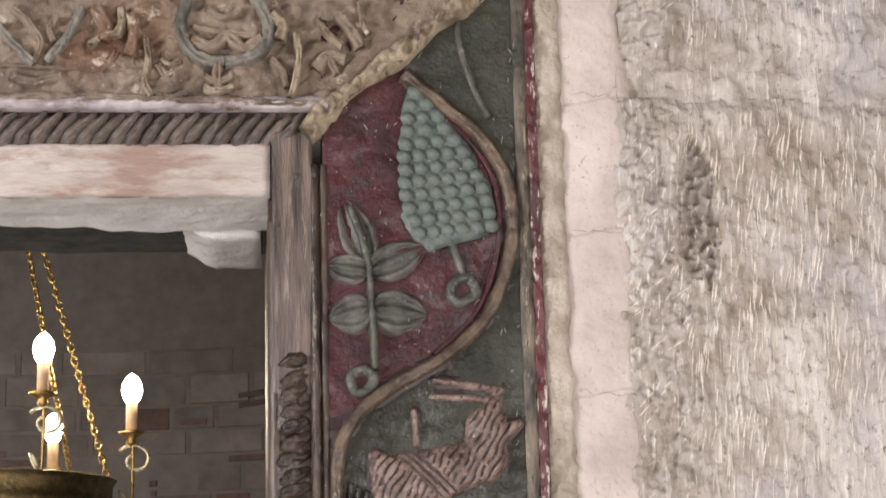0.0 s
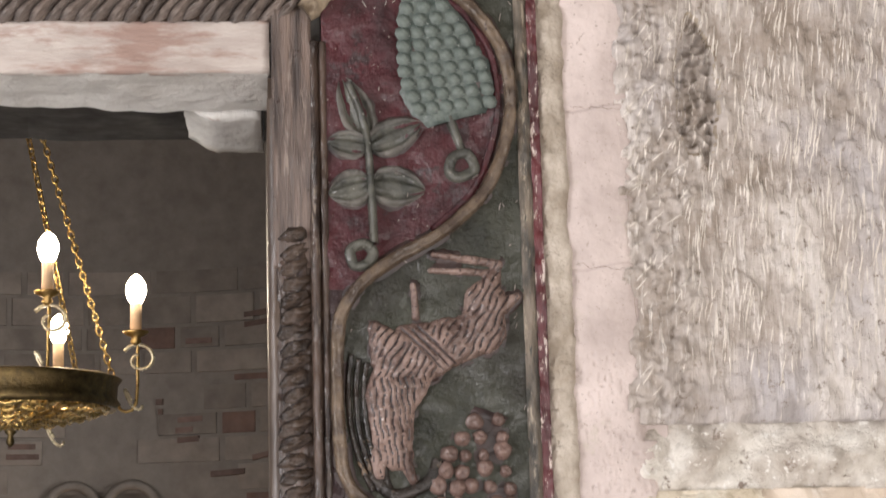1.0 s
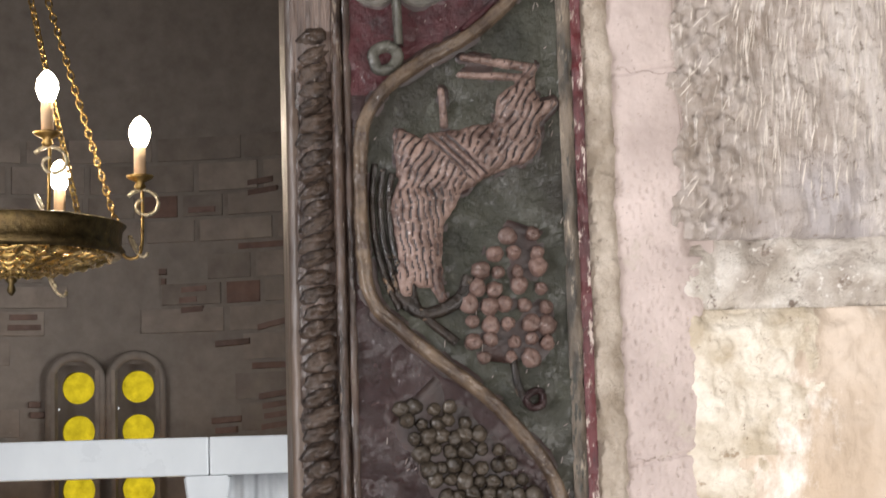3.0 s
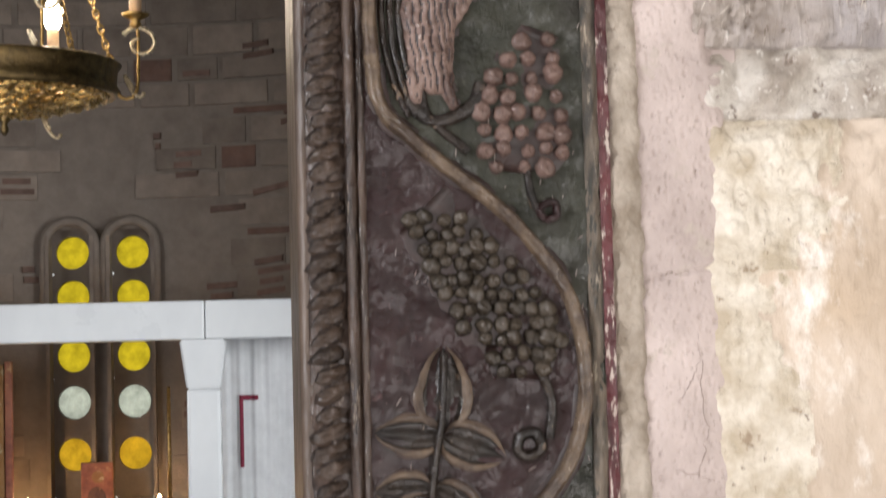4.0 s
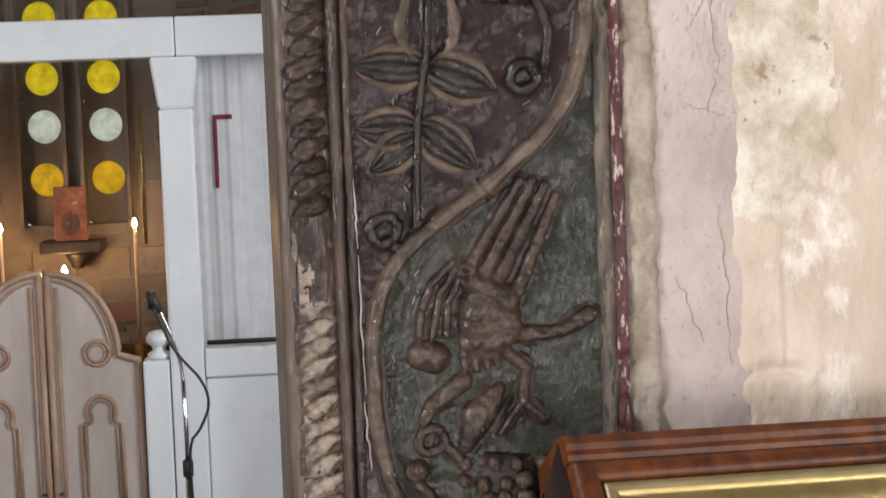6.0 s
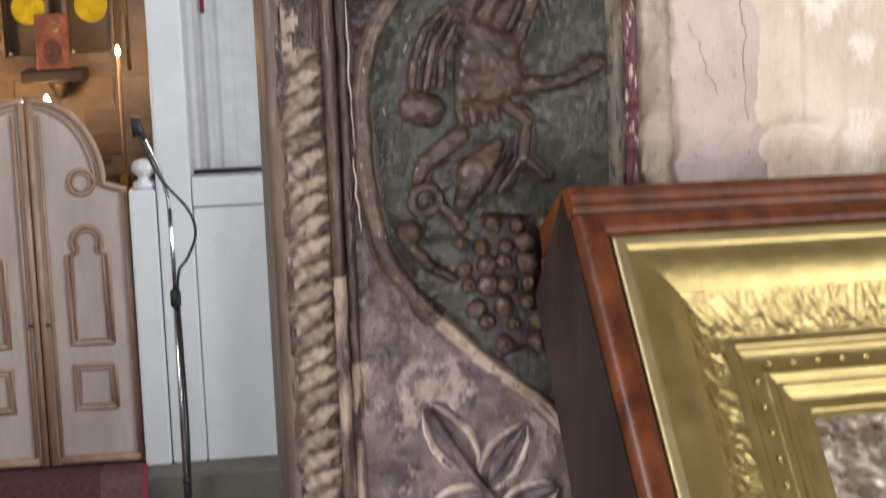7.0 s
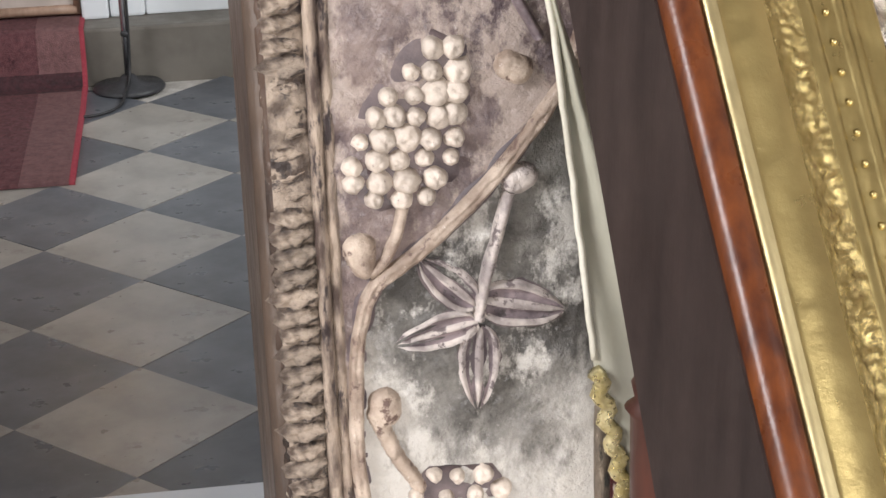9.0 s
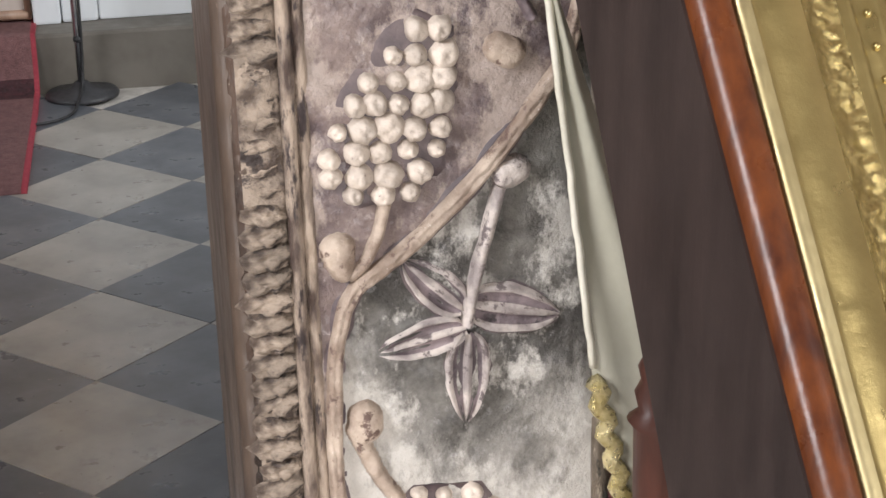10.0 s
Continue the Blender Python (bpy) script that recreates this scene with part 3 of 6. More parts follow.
def lobe(base, tip, width, height, y, n=16, across=11, bend=0.0, blunt=0.75):
    """A pointed leaf lobe with a raised rim and a raised midrib."""
    b, t = Vector((base[0], 0, base[1])), Vector((tip[0], 0, tip[1]))
    d = t - b
    nrm = Vector((-d.z, 0, d.x)).normalized()
    verts, faces = [], []
    for i in range(n + 1):
        a = i / n
        w = width * max(0.03, math.sin(math.pi * min(1, a ** blunt * 0.97 + 0.03))) ** 0.58
        c = b + d * a + nrm * bend * math.sin(math.pi * a)
        for k in range(across):
            s = -1 + 2 * k / (across - 1)
            u = abs(s)
            f = 0.16 + 0.80 * math.exp(-(u / 0.17) ** 2) + 0.90 * math.exp(-((u - 0.78) / 0.17) ** 2) if u < 1 else 0
            f *= min(1, 4 * (1 - a) + 0.35)
            q = c + nrm * w * s * (1 + 0.1 * noise.noise((c.x * 90, s, c.z * 90)))
            verts.append((q.x, y - height * f - 0.0006 * noise.noise((q.x * 170, 2, q.z * 170)) + (0.002 if u == 1 else 0), q.z))
    for i in range(n):
        for k in range(across - 1):
            faces.append((i * across + k, i * across + k + 1, (i + 1) * across + k + 1, (i + 1) * across + k))
    return verts, faces


def joined(pieces):
    verts, faces = [], []
    for v, f in pieces:
        o = len(verts)
        verts += list(v)
        faces += [tuple(i + o for i in q) for q in f]
    return verts, faces


def dome_data(r, h, n=14, rings=5, power=0.55, rough=0.0, seed=0):
    verts, faces = [(0, -h, 0)], []
    for i in range(1, rings + 1):
        a = i / rings
        for k in range(n):
            w = 2 * math.pi * k / n
            j = 1 + 0.05 * math.sin(3 * w + 1)
            q = 1 + rough * noise.noise((math.cos(w) * a * 2.2 + seed * 5.3, math.sin(w) * a * 2.2, seed * 3.1))
            verts.append((r * j * a * math.cos(w) * (1 + 0.4 * (q - 1)), -h * q * max(0, 1 - a ** 2.2) ** power, r * j * a * math.sin(w) * (1 + 0.4 * (q - 1))))
    for k in range(n):
        faces.append((0, 1 + k, 1 + (k + 1) % n))
    for i in range(rings - 1):
        for k in range(n):
            q = (k + 1) % n
            faces.append((1 + i * n + k, 1 + (i + 1) * n + k, 1 + (i + 1) * n + q, 1 + i * n + q))
    return verts, faces


def shared_mesh(name, data, mat, smooth=True):
    me = bpy.data.meshes.new(name)
    me.from_pydata([tuple(v) for v in data[0]], [], data[1])
    me.materials.append(mat)
    if smooth:
        me.polygons.foreach_set("use_smooth", [True] * len(me.polygons))
    return me


def place(name, me, m, parent):
    ob = new(name, me)
    ob.parent = parent
    ob.matrix_basis = m
    return ob


# ---- the doorway wall ----
RNG = random.Random(5)
wall = thing("wall_doorway", "thick limestone wall with lime render beside the carved door frame", "wall", kind="structure")
box("wall_core", (0.31, 3.2, 0.03, 0.40, 0, 3.4), M_mortar, wall, 0)
box("wall_core", (0.012, 0.31, 0.055, 0.40, 0, 3.4), M_mortar, wall, 0)
box("wall_core", (-1.35, 0.012, 0.16, 0.40, 2.45, 3.4), M_mortar, wall, 0)
box("wall_core", (-1.35, 0.30, 0.06, 0.16, 2.62, 3.4), M_mortar, wall, 0)
box("wall_core", (-3.0, -1.35, 0.03, 0.40, 0, 3.4), M_mortar, wall, 0)


def timber():
    """The old dark beam over the opening, its underside slightly bowed."""
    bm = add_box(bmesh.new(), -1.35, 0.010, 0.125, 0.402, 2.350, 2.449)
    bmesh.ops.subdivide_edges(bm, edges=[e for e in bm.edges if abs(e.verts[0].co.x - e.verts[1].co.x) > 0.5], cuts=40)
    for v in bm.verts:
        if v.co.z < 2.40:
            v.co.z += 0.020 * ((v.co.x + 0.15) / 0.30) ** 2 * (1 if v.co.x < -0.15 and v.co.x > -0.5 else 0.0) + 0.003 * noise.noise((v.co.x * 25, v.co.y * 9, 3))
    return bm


part("lintel_timber", timber(), M_timber, wall, "near-black timber over the doorway")


def stone_face(x0, x1, z0, z1, tool):
    rim = 0.018

    def h(x, z):
        e = min(x - x0, x1 - x, z - z0, z1 - z)
        e += 0.010 * noise.noise((x * 40, 3, z * 40)) + 0.010 * noise.noise((x * 12, 7, z * 12))
        v = 0.011 * max(0.0, min(1.0, e / rim)) ** 0.6
        calm = 1.0 if tool else max(0.35, min(1.0, (z - 1.45) / 0.4))
        v += (0.0085 if tool else 0.0048 * calm) * fbm(x, z, 16, 1.3, 5) + (0.0050 if tool else 0.0026 * calm) * fbm(x, z, 60, 4.2)
        if tool:
            v += 0.0016 * noise.noise((x * 95 + 6 * z, 9, z * 8)) + 0.0016 * noise.noise((x * 160 + 20 * z, 5, z * 22))
            # a broken hollow with a crumbling floor, and a ragged shelf along the plaster
            hole = hollow(x, z)
            v += hole * (-0.012 + 0.014 * noise.noise((x * 150, 1, z * 150)))
            v += 0.0018 * noise.noise((x * 240 + 14 * z, 2, z * 14)) * max(0.0, min(1.0, (x - 0.38) / 0.03))
            ragged = max(0.0, min(1.0, (0.402 + 0.014 * noise.noise((3, 1, z * 22)) - x) / 0.012))
            v += ragged * (0.003 + 0.008 * noise.noise((x * 55 - z * 40, 6, z * 55)) + 0.006 * noise.noise((x * 150, 8, z * 150)))
        else:
            v += calm * crust(x, z) * (0.002 + 0.004 * abs(noise.noise((x * 110, 2, z * 90))))
            if 1.3 < z < 1.6:
                zc = 1.447 - 5.0 * (x - 0.372) ** 2
                fade = max(0.0, min(1.0, (0.400 - x) / 0.01))
                v -= fade * (0.004 * math.exp(-((z - zc) / 0.005) ** 2) + (0.0015 if z < zc else 0.0))
                v -= 0.0015 * math.exp(-((x - 0.381 - 0.003 * noise.noise((z * 40, 1, 5))) / 0.0028) ** 2) * max(0.0, min(1.0, (1.56 - z) / 0.03)) * (1 if z > zc else 0)
        return v
    return h


def hollow(x, z):
    d = ((x - 0.412 - 0.008 * noise.noise((z * 30, 2, 1))) / 0.021) ** 2 + ((z - 2.295) / 0.068) ** 2 + 0.5 * noise.noise((x * 70, 4, z * 50))
    return max(0.0, min(1.0, (1.15 - d) * 2.2))


def shelf_kind(x, z):
    """Darker tan break along the hollow's rim; its shade is put into colour."""
    if 0.1 < hollow(x, z) < 0.45 and noise.noise((x * 60, 2, z * 60)) > -0.25:
        return 2
    return 0


def crust(x, z):
    """Lime crust that clings to the stone along the plaster strip."""
    t = 0.42 + 0.03 * noise.noise((1, 4, z * 7)) + (0.03 if z > 1.80 else 0.0)
    e = (t - x) / 0.035 + 0.9 * noise.noise((x * 38, 6, z * 30)) + 0.6 * noise.noise((x * 95, 3, z * 80))
    return max(0.0, min(1.0, e * 1.6))


def strips(name, lines, face, width, mat, y=0.016, lift=0.0007, label=""):
    """Thin tapered strokes that lie on an uneven face."""
    verts, faces = [], []
    for pts in lines:
        n = len(pts)
        for k, (x, z) in enumerate(pts):
            w = width * (0.25 + 0.75 * math.sin(math.pi * (k + 0.3) / (n - 0.4)))
            yy = y - face(x, z) - lift
            a, b = pts[max(0, k - 1)], pts[min(n - 1, k + 1)]
            L = math.hypot(b[0] - a[0], b[1] - a[1]) or 1
            nx, nz = (b[1] - a[1]) / L * w, -(b[0] - a[0]) / L * w
            verts += [(x - nx, yy + lift * 1.5, z - nz), (x, yy, z), (x + nx, yy + lift * 1.5, z + nz)]
            if k < n - 1:
                o = len(verts) - 3
                faces += [(o, o + 1, o + 4, o + 3), (o + 1, o + 2, o + 5, o + 4)]
    return mesh(name, verts, faces, mat, wall, True, label)


for x0, x1, z0, z1, tool in ((0.333, 0.70, 1.984, 2.408, True), (0.333, 0.72, 2.436, 2.72, True),
                             (0.336, 0.64, 1.166, 1.924, False), (0.336, 0.74, 0.62, 1.15, False), (0.345, 0.8, 0.05, 0.61, False)):
    face = stone_face(x0, x1, z0, z1, tool)
    slab("stone_block", x0, x1, z0, z1, 0.016, int((x1 - x0) * 520), int((z1 - z0) * 520), face, [M_stone if tool else M_stone_low, M_crust, M_hollow], wall, 0.02,
         shelf_kind if tool else (lambda x, z: 1 if crust(x, z) > 0.45 and z + 0.05 * noise.noise((x * 30, 3, z * 20)) > 1.56 else 0))
    slab("stone_block", x1 + 0.012, x1 + 0.6, z0, z1, 0.016, 40, 30, stone_face(x1 + 0.012, x1 + 0.6, z0, z1, tool), M_stone if tool else M_stone_low, wall, 0.02)
    if tool:
        rs = random.Random(int(z0 * 100))
        lines = []
        for k in range(820):
            x, z = rs.uniform(x0 + 0.006, x1 - 0.02), rs.uniform(z0 + 0.02, z1 - 0.008)
            near = x < 0.390
            ang = radians(rs.choice((rs.gauss(84, 7), rs.gauss(50, 14))) if near else rs.gauss(83, 4))
            L = rs.uniform(0.006, 0.020) if near else rs.uniform(0.008, 0.034)
            if z < z0 + 0.07 and rs.random() < 0.6:
                continue
            pts = [(x + math.cos(ang) * L * t, z + math.sin(ang) * L * t) for t in np.linspace(0, 1, 8)]
            if pts[-1][1] < z1 - 0.004:
                lines.append(pts)
        strips("chisel_strokes", lines, face, 0.0009, M_stroke, label="pale near-vertical chisel strokes")
slab("mortar_bed", 0.340, 1.3, 1.922, 1.986, 0.018, 200, 18, lambda x, z: 0.007 * max(0, 1 - ((z - 1.956) / 0.03) ** 2) + 0.016 * fbm(x, z, 30, 2.2, 6), M_bed_mortar, wall, 0.01)
slab("mortar_bed", 0.340, 1.3, 2.400, 2.446, 0.018, 300, 22, lambda x, z: 0.004 - 0.5 * (z - 2.422) ** 2 + 0.012 * fbm(x, z, 26, 2.8, 6), M_stone, wall, 0.01)

# the plastered strip and the rough lime strip between the frame and the stones
def plaster_face(x, z):
    right = 0.340 + (0.0 if z > 1.97 else 0.012 + 0.004 * max(0.0, min(1.0, (1.70 - z) / 0.2))) + 0.009 * noise.noise((2, 4, z * 9)) + 0.0045 * noise.noise((5, 8, z * 42)) + 0.002 * noise.noise((x * 90, 8, z * 170))
    left = 0.281 + 0.005 * noise.noise((7, 1, z * 13)) + 0.002 * noise.noise((x * 80, 3, z * 120))
    e = max(0.0, (x - right) / (0.018 if z > 1.66 else 0.018 + 0.06 * min(1.0, (1.66 - z) / 0.15)), (left - x) / 0.008)
    v = 0.007 - 0.020 * e * e + 0.0014 * fbm(x, z, 12, 6.1) + 0.0008 * fbm(x, z, 70, 2.6) - 0.003 * ((x - 0.312) / 0.03) ** 2
    pitted = 1.0 if 1.62 < z < 2.05 else 0.25
    v -= 0.0022 * pitted * max(0.0, noise.noise((x * 330, 0, z * 300)) - 0.26) / 0.4
    return max(-0.012, v) - 0.0025 * sum(math.exp(-((z - c - 0.004 * math.sin(60 * x)) / 0.0012) ** 2) for c in (2.405, 2.279, 2.129, 1.80))


slab("plaster_strip", 0.268, 0.372, 1.15, 2.9, 0.010, 84, 1100, plaster_face, M_plaster, wall, 0.02)
slab("plaster_strip", 0.268, 0.372, 0.05, 1.15, 0.010, 30, 200, plaster_face, M_plaster, wall, 0.02)


def wander(x, z, dx, dz, seed, n=26, amp=0.004):
    return [(x + dx * t + amp * noise.noise((t * 5, seed, 1)) + amp * 0.4 * noise.noise((t * 22, seed, 4)), z + dz * t + amp * noise.noise((t * 5, seed, 9)) + amp * 0.4 * noise.noise((t * 24, seed, 6))) for t in np.linspace(0, 1, n)]


strips("hairline_crack", [wander(0.292, 2.412, 0.05, -0.006, 1), wander(0.290, 2.279, 0.048, -0.003, 2), wander(0.291, 2.129, 0.052, -0.004, 3), wander(0.340, 2.44, 0.006, -0.21, 4, 50),
                          wander(0.329, 1.752, 0.004, -0.085, 5), wander(0.333, 1.668, -0.008, -0.032, 6), wander(0.306, 1.645, 0.038, -0.012, 7), wander(0.314, 1.70, 0.016, 0.03, 8),
                          wander(0.294, 1.80, 0.03, 0.001, 9), wander(0.341, 2.22, 0.007, -0.19, 10, 50), wander(0.333, 1.57, 0.006, -0.12, 11, 40), wander(0.298, 1.52, 0.02, -0.05, 12)],
       plaster_face, 0.00042, M_crack, 0.010, 0.0005, "fine dark hairline cracks in the plaster")
slab("lime_strip", 0.2600, 0.294, 0.05, 2.9, 0.006, 26, 1500,
     lambda x, z: 0.006 * max(-0.8, 1 - (abs(x - 0.2735) / (0.0135 + 0.003 * noise.noise((0, 1, z * 26)) + 0.002 * noise.noise((0, 5, z * 110)))) ** 5) + 0.0034 * fbm(x, z, 46, 8.8, 5), M_lime, wall, 0.02)

# ---- the carved door frame ----
frame_thing = thing("carved_door_frame", "painted stone door frame carved with vines, grapes and rope borders", "door frame")

VINE = [(0.138, 2.426), (0.177, 2.393), (0.207, 2.366), (0.230, 2.328), (0.235, 2.280), (0.227, 2.238), (0.208, 2.197), (0.171, 2.162), (0.128, 2.138),
        (0.094, 2.113), (0.076, 2.084), (0.072, 2.045), (0.072, 1.989), (0.078, 1.940), (0.102, 1.912), (0.140, 1.880), (0.172, 1.854), (0.200, 1.823),
        (0.222, 1.791), (0.233, 1.755), (0.236, 1.710), (0.226, 1.663), (0.203, 1.628), (0.158, 1.589), (0.109, 1.554), (0.087, 1.527), (0.076, 1.495),
        (0.074, 1.460), (0.077, 1.415), (0.088, 1.368), (0.119, 1.327), (0.152, 1.294), (0.186, 1.266), (0.218, 1.225), (0.236, 1.165), (0.228, 1.10),
        (0.208, 1.064), (0.171, 1.017), (0.121, 0.970), (0.089, 0.946), (0.077, 0.915), (0.072, 0.864), (0.072, 0.80), (0.085, 0.73), (0.13, 0.66)]
vine_z = np.array([p[1] for p in VINE][::-1])
vine_x = np.array([p[0] for p in VINE][::-1])


def field_kind(x, z):
    left = x < np.interp(z, vine_z, vine_x)
    if left:
        return 2 if z > 2.11 else 0
    return 1


slab("carved_field", 0.062, 0.252, 0.55, 2.60, 0.0, 62, 680, lambda x, z: 0.0022 * fbm(x, z, 45, 1.1, 5) + 0.0016 * fbm(x, z, 14, 7.3),
     [M_maroon, M_green, M_crimson], frame_thing, 0.055, field_kind, "carved ground painted maroon and green, worn paler below")
for i0, i1, mat, bed, hh in ((0, 23, M_vine, M_bed, 0.011), (23, 30, M_vine_mid, M_bed, 0.011), (30, 44, M_vine_low, M_bed_low, 0.010)):
    run = VINE[i0:i1 + 1]
    mesh("vine_stem", *relief_strip(run, 0.0060 if i0 == 30 else 0.0068, hh, 0.001, 0.003, 11, 0.14, 0.0020), mat, frame_thing, True, "winding raised vine stem")
    # dark strip beside the stem: painted line and edge shade in one colour
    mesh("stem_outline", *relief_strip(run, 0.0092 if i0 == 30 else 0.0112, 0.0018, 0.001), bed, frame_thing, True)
# thin dark red line that follows the inner side of the stem
mesh("vine_lining", *relief_strip([(x - 0.012, z) for x, z in VINE[1:8]], 0.0035, 0.003, 0.0), M_crimson, frame_thing, True)

# edge, rope and fillets of the jamb
mesh("jamb_reveal", [(0.0125, 0.014, 0.05), (0.0125, 0.014, 2.31), (0.0085, 0.32, 2.31), (0.0085, 0.32, 0.05), (0.024, 0.32, 0.05), (0.024, 0.32, 2.31), (0.024, 0.014, 0.05), (0.024, 0.014, 2.31)],
     [(0, 3, 2, 1), (3, 4, 5, 2), (4, 6, 7, 5), (6, 0, 1, 7), (1, 2, 5, 7), (0, 6, 4, 3)], M_edge, frame_thing, False, "plain brown inner face of the door frame")
slab("jamb_edge", 0.0115, 0.022, 0.05, 2.29, 0.012, 8, 700, lambda x, z: 0.006 * min(1, (x - 0.0115) / 0.005) ** 0.6 + 0.0022 * fbm(x, z, 24, 3.3, 5), [M_edge], frame_thing, 0.006, None, "plain brown inner edge")
slab("rope_bed", 0.019, 0.051, 0.05, 2.30, 0.006, 14, 800, lambda x, z: 0.0035 * max(0.0, 1 - ((x - 0.0345) / 0.016) ** 2) + 0.0022 * fbm(x, z, 70, 2.0), [M_fillet, M_rope_low], frame_thing, 0.04, lambda x, z: 1 if z + 0.05 * noise.noise((x * 60, 2, z * 40)) < 1.52 and x > 0.024 else 0)
slab("flat_fillet", 0.016, 0.0525, 2.13, 2.372, 0.004, 14, 80, lambda x, z: 0.008 * min(1, max(0, (z - 2.13) / 0.10)) + 0.0022 * noise.noise((x * 300 + z * 20, 1, z * 25)), [M_flat], frame_thing, 0.04)
slab("fillet", 0.0495, 0.0590, 1.36, 2.34, 0.004, 6, 420, lambda x, z: 0.010 * max(0.0, 1 - ((x - 0.0542) / 0.0052) ** 2) ** 0.5 + 0.0014 * fbm(x, z, 60, 5.5), [M_fillet], frame_thing, 0.04)
slab("fillet", 0.0495, 0.0590, 0.05, 1.36, 0.004, 6, 520, lambda x, z: 0.010 * max(0.0, 1 - ((x - 0.0542) / 0.0052) ** 2) ** 0.5 + 0.002 * fbm(x, z, 60, 5.5), [M_fillet_low], frame_thing, 0.04)
slab("inner_fillet", 0.0585, 0.0665, 1.30, 2.34, 0.003, 6, 400, lambda x, z: 0.006 * max(0.0, 1 - ((x - 0.0625) / 0.0045) ** 2) ** 0.5 + 0.0012 * fbm(x, z, 70, 9.5), [M_fillet], frame_thing, 0.04)
slab("inner_fillet", 0.0585, 0.0665, 0.05, 1.30, 0.003, 6, 520, lambda x, z: 0.006 * max(0.0, 1 - ((x - 0.0625) / 0.0045) ** 2) ** 0.5 + 0.002 * fbm(x, z, 70, 9.5), [M_fillet_low], frame_thing, 0.04)
slab("border_fillet", 0.2405, 0.2525, 0.60, 2.60, 0.003, 10, 1000, lambda x, z: 0.0045 + 0.0025 * max(0.0, 1 - ((x - 0.2465) / 0.0055) ** 2) + 0.0024 * fbm(x, z, 55, 4.5, 5), [M_border_tan], frame_thing, 0.04)
slab("red_border", 0.2522, 0.2612, 0.05, 2.75, 0.002, 9, 1200, lambda x, z: 0.0045 + 0.0034 * fbm(x, z, 60, 6.5, 5), [M_red_border], frame_thing, 0.04, None, "flaking oxblood border strip")
strips("bare_scratch", [wander(0.0665, 1.545, 0.0015, -0.10, 21, 40, 0.0015), wander(0.067, 1.44, 0.003, -0.05, 22, 24, 0.0015), wander(0.0655, 1.60, 0.001, -0.05, 23, 24, 0.0015)],
       lambda x, z: 0.0045, 0.0007, M_scratch, 0.002, 0.0006).parent = frame_thing
strand_hi = [shared_mesh("rope_strand", dome_data(0.0165, 0.0085, 14, 6, 0.55, 0.7, k), M_rope) for k in range(5)]
strand_lo = [shared_mesh("rope_strand", dome_data(0.0168, 0.0105, 14, 6, 0.55, 0.75, k + 9), M_rope_low) for k in range(6)]
z = 2.16
while z > 0.60:
    low = z < 1.52
    gone = 1.01 < z < 1.10 or 1.50 < z < 1.57
    sc = RNG.uniform(0.88, 1.10) * (0.7 if gone else 1)
    place("rope_strand", RNG.choice(strand_lo if low else strand_hi),
          pose((0.0352 if low else 0.0345) + RNG.uniform(-0.0015, 0.0015), 0.006, z, 0, RNG.uniform(-28, -14) if z > 1.2 else RNG.uniform(-14, 4)) @ Matrix.Diagonal((sc, (0.35 if gone else RNG.uniform(0.75, 1.1)), (0.56 if low else 0.50) * sc, 1)), frame_thing)
    z -= RNG.uniform(0.0132, 0.0158)


# ---- carvings on the jamb ----
def carved_relief(name, segs, mats, parent, label="", depth=0.010, lines=None, grow=0.0, step=0.0012, seed=0.0, y=0.001):
    """Worn relief: a soft union of tapered limbs ((x, z, r), (x, z, r)), with scribed lines cut into it."""
    pts = [p for q in segs for p in q]
    pad = max(p[2] for p in pts) + grow + 2 * step
    xs = np.arange(min(p[0] for p in pts) - pad, max(p[0] for p in pts) + pad, step)
    zs = np.arange(min(p[1] for p in pts) - pad, max(p[1] for p in pts) + pad, step)
    X, Z = np.meshgrid(xs, zs)
    wob = np.array([[noise.noise((x * 70, seed, z * 70)) + 0.6 * noise.noise((x * 190, seed + 3, z * 190)) for x in xs] for z in zs])
    total = np.zeros_like(X)
    for (ax, az, ar), (bx, bz, br) in segs:
        dx, dz = bx - ax, bz - az
        t = np.clip(((X - ax) * dx + (Z - az) * dz) / (dx * dx + dz * dz + 1e-9), 0, 1)
        r = (ar + (br - ar) * t + grow) * (1 + 0.07 * wob)
        d = np.hypot(X - ax - t * dx, Z - az - t * dz) / r
        top = np.minimum(depth, 0.30 * depth + 0.75 * r) if grow == 0 else depth
        total += (top * np.clip(1 - d ** 2.6, 0, 1) ** 0.55) ** 5
    h = total ** 0.2
    inside = h > 0.0004
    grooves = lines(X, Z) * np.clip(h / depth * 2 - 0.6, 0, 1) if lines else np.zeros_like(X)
    skin = h + 0.0015 * wob * inside - 0.0026 * grooves
    nx, nz = len(xs), len(zs)
    Y = np.where(inside, y - skin, y + 0.002)
    keep = inside[:-1, :-1] | inside[1:, :-1] | inside[:-1, 1:] | inside[1:, 1:]
    faces, idx, used = [], [], {}
    verts = []

    def vid(j, i):
        if (j, i) not in used:
            used[(j, i)] = len(verts)
            verts.append((xs[i], Y[j, i], zs[j]))
        return used[(j, i)]

    for j, i in np.argwhere(keep):
        faces.append((vid(j, i), vid(j, i + 1), vid(j + 1, i + 1), vid(j + 1, i)))
        # groove faces take the second material, so their shade is in the colour
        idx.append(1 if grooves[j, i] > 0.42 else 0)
    return mesh(name, verts, faces, mats, parent, True, label, idx)


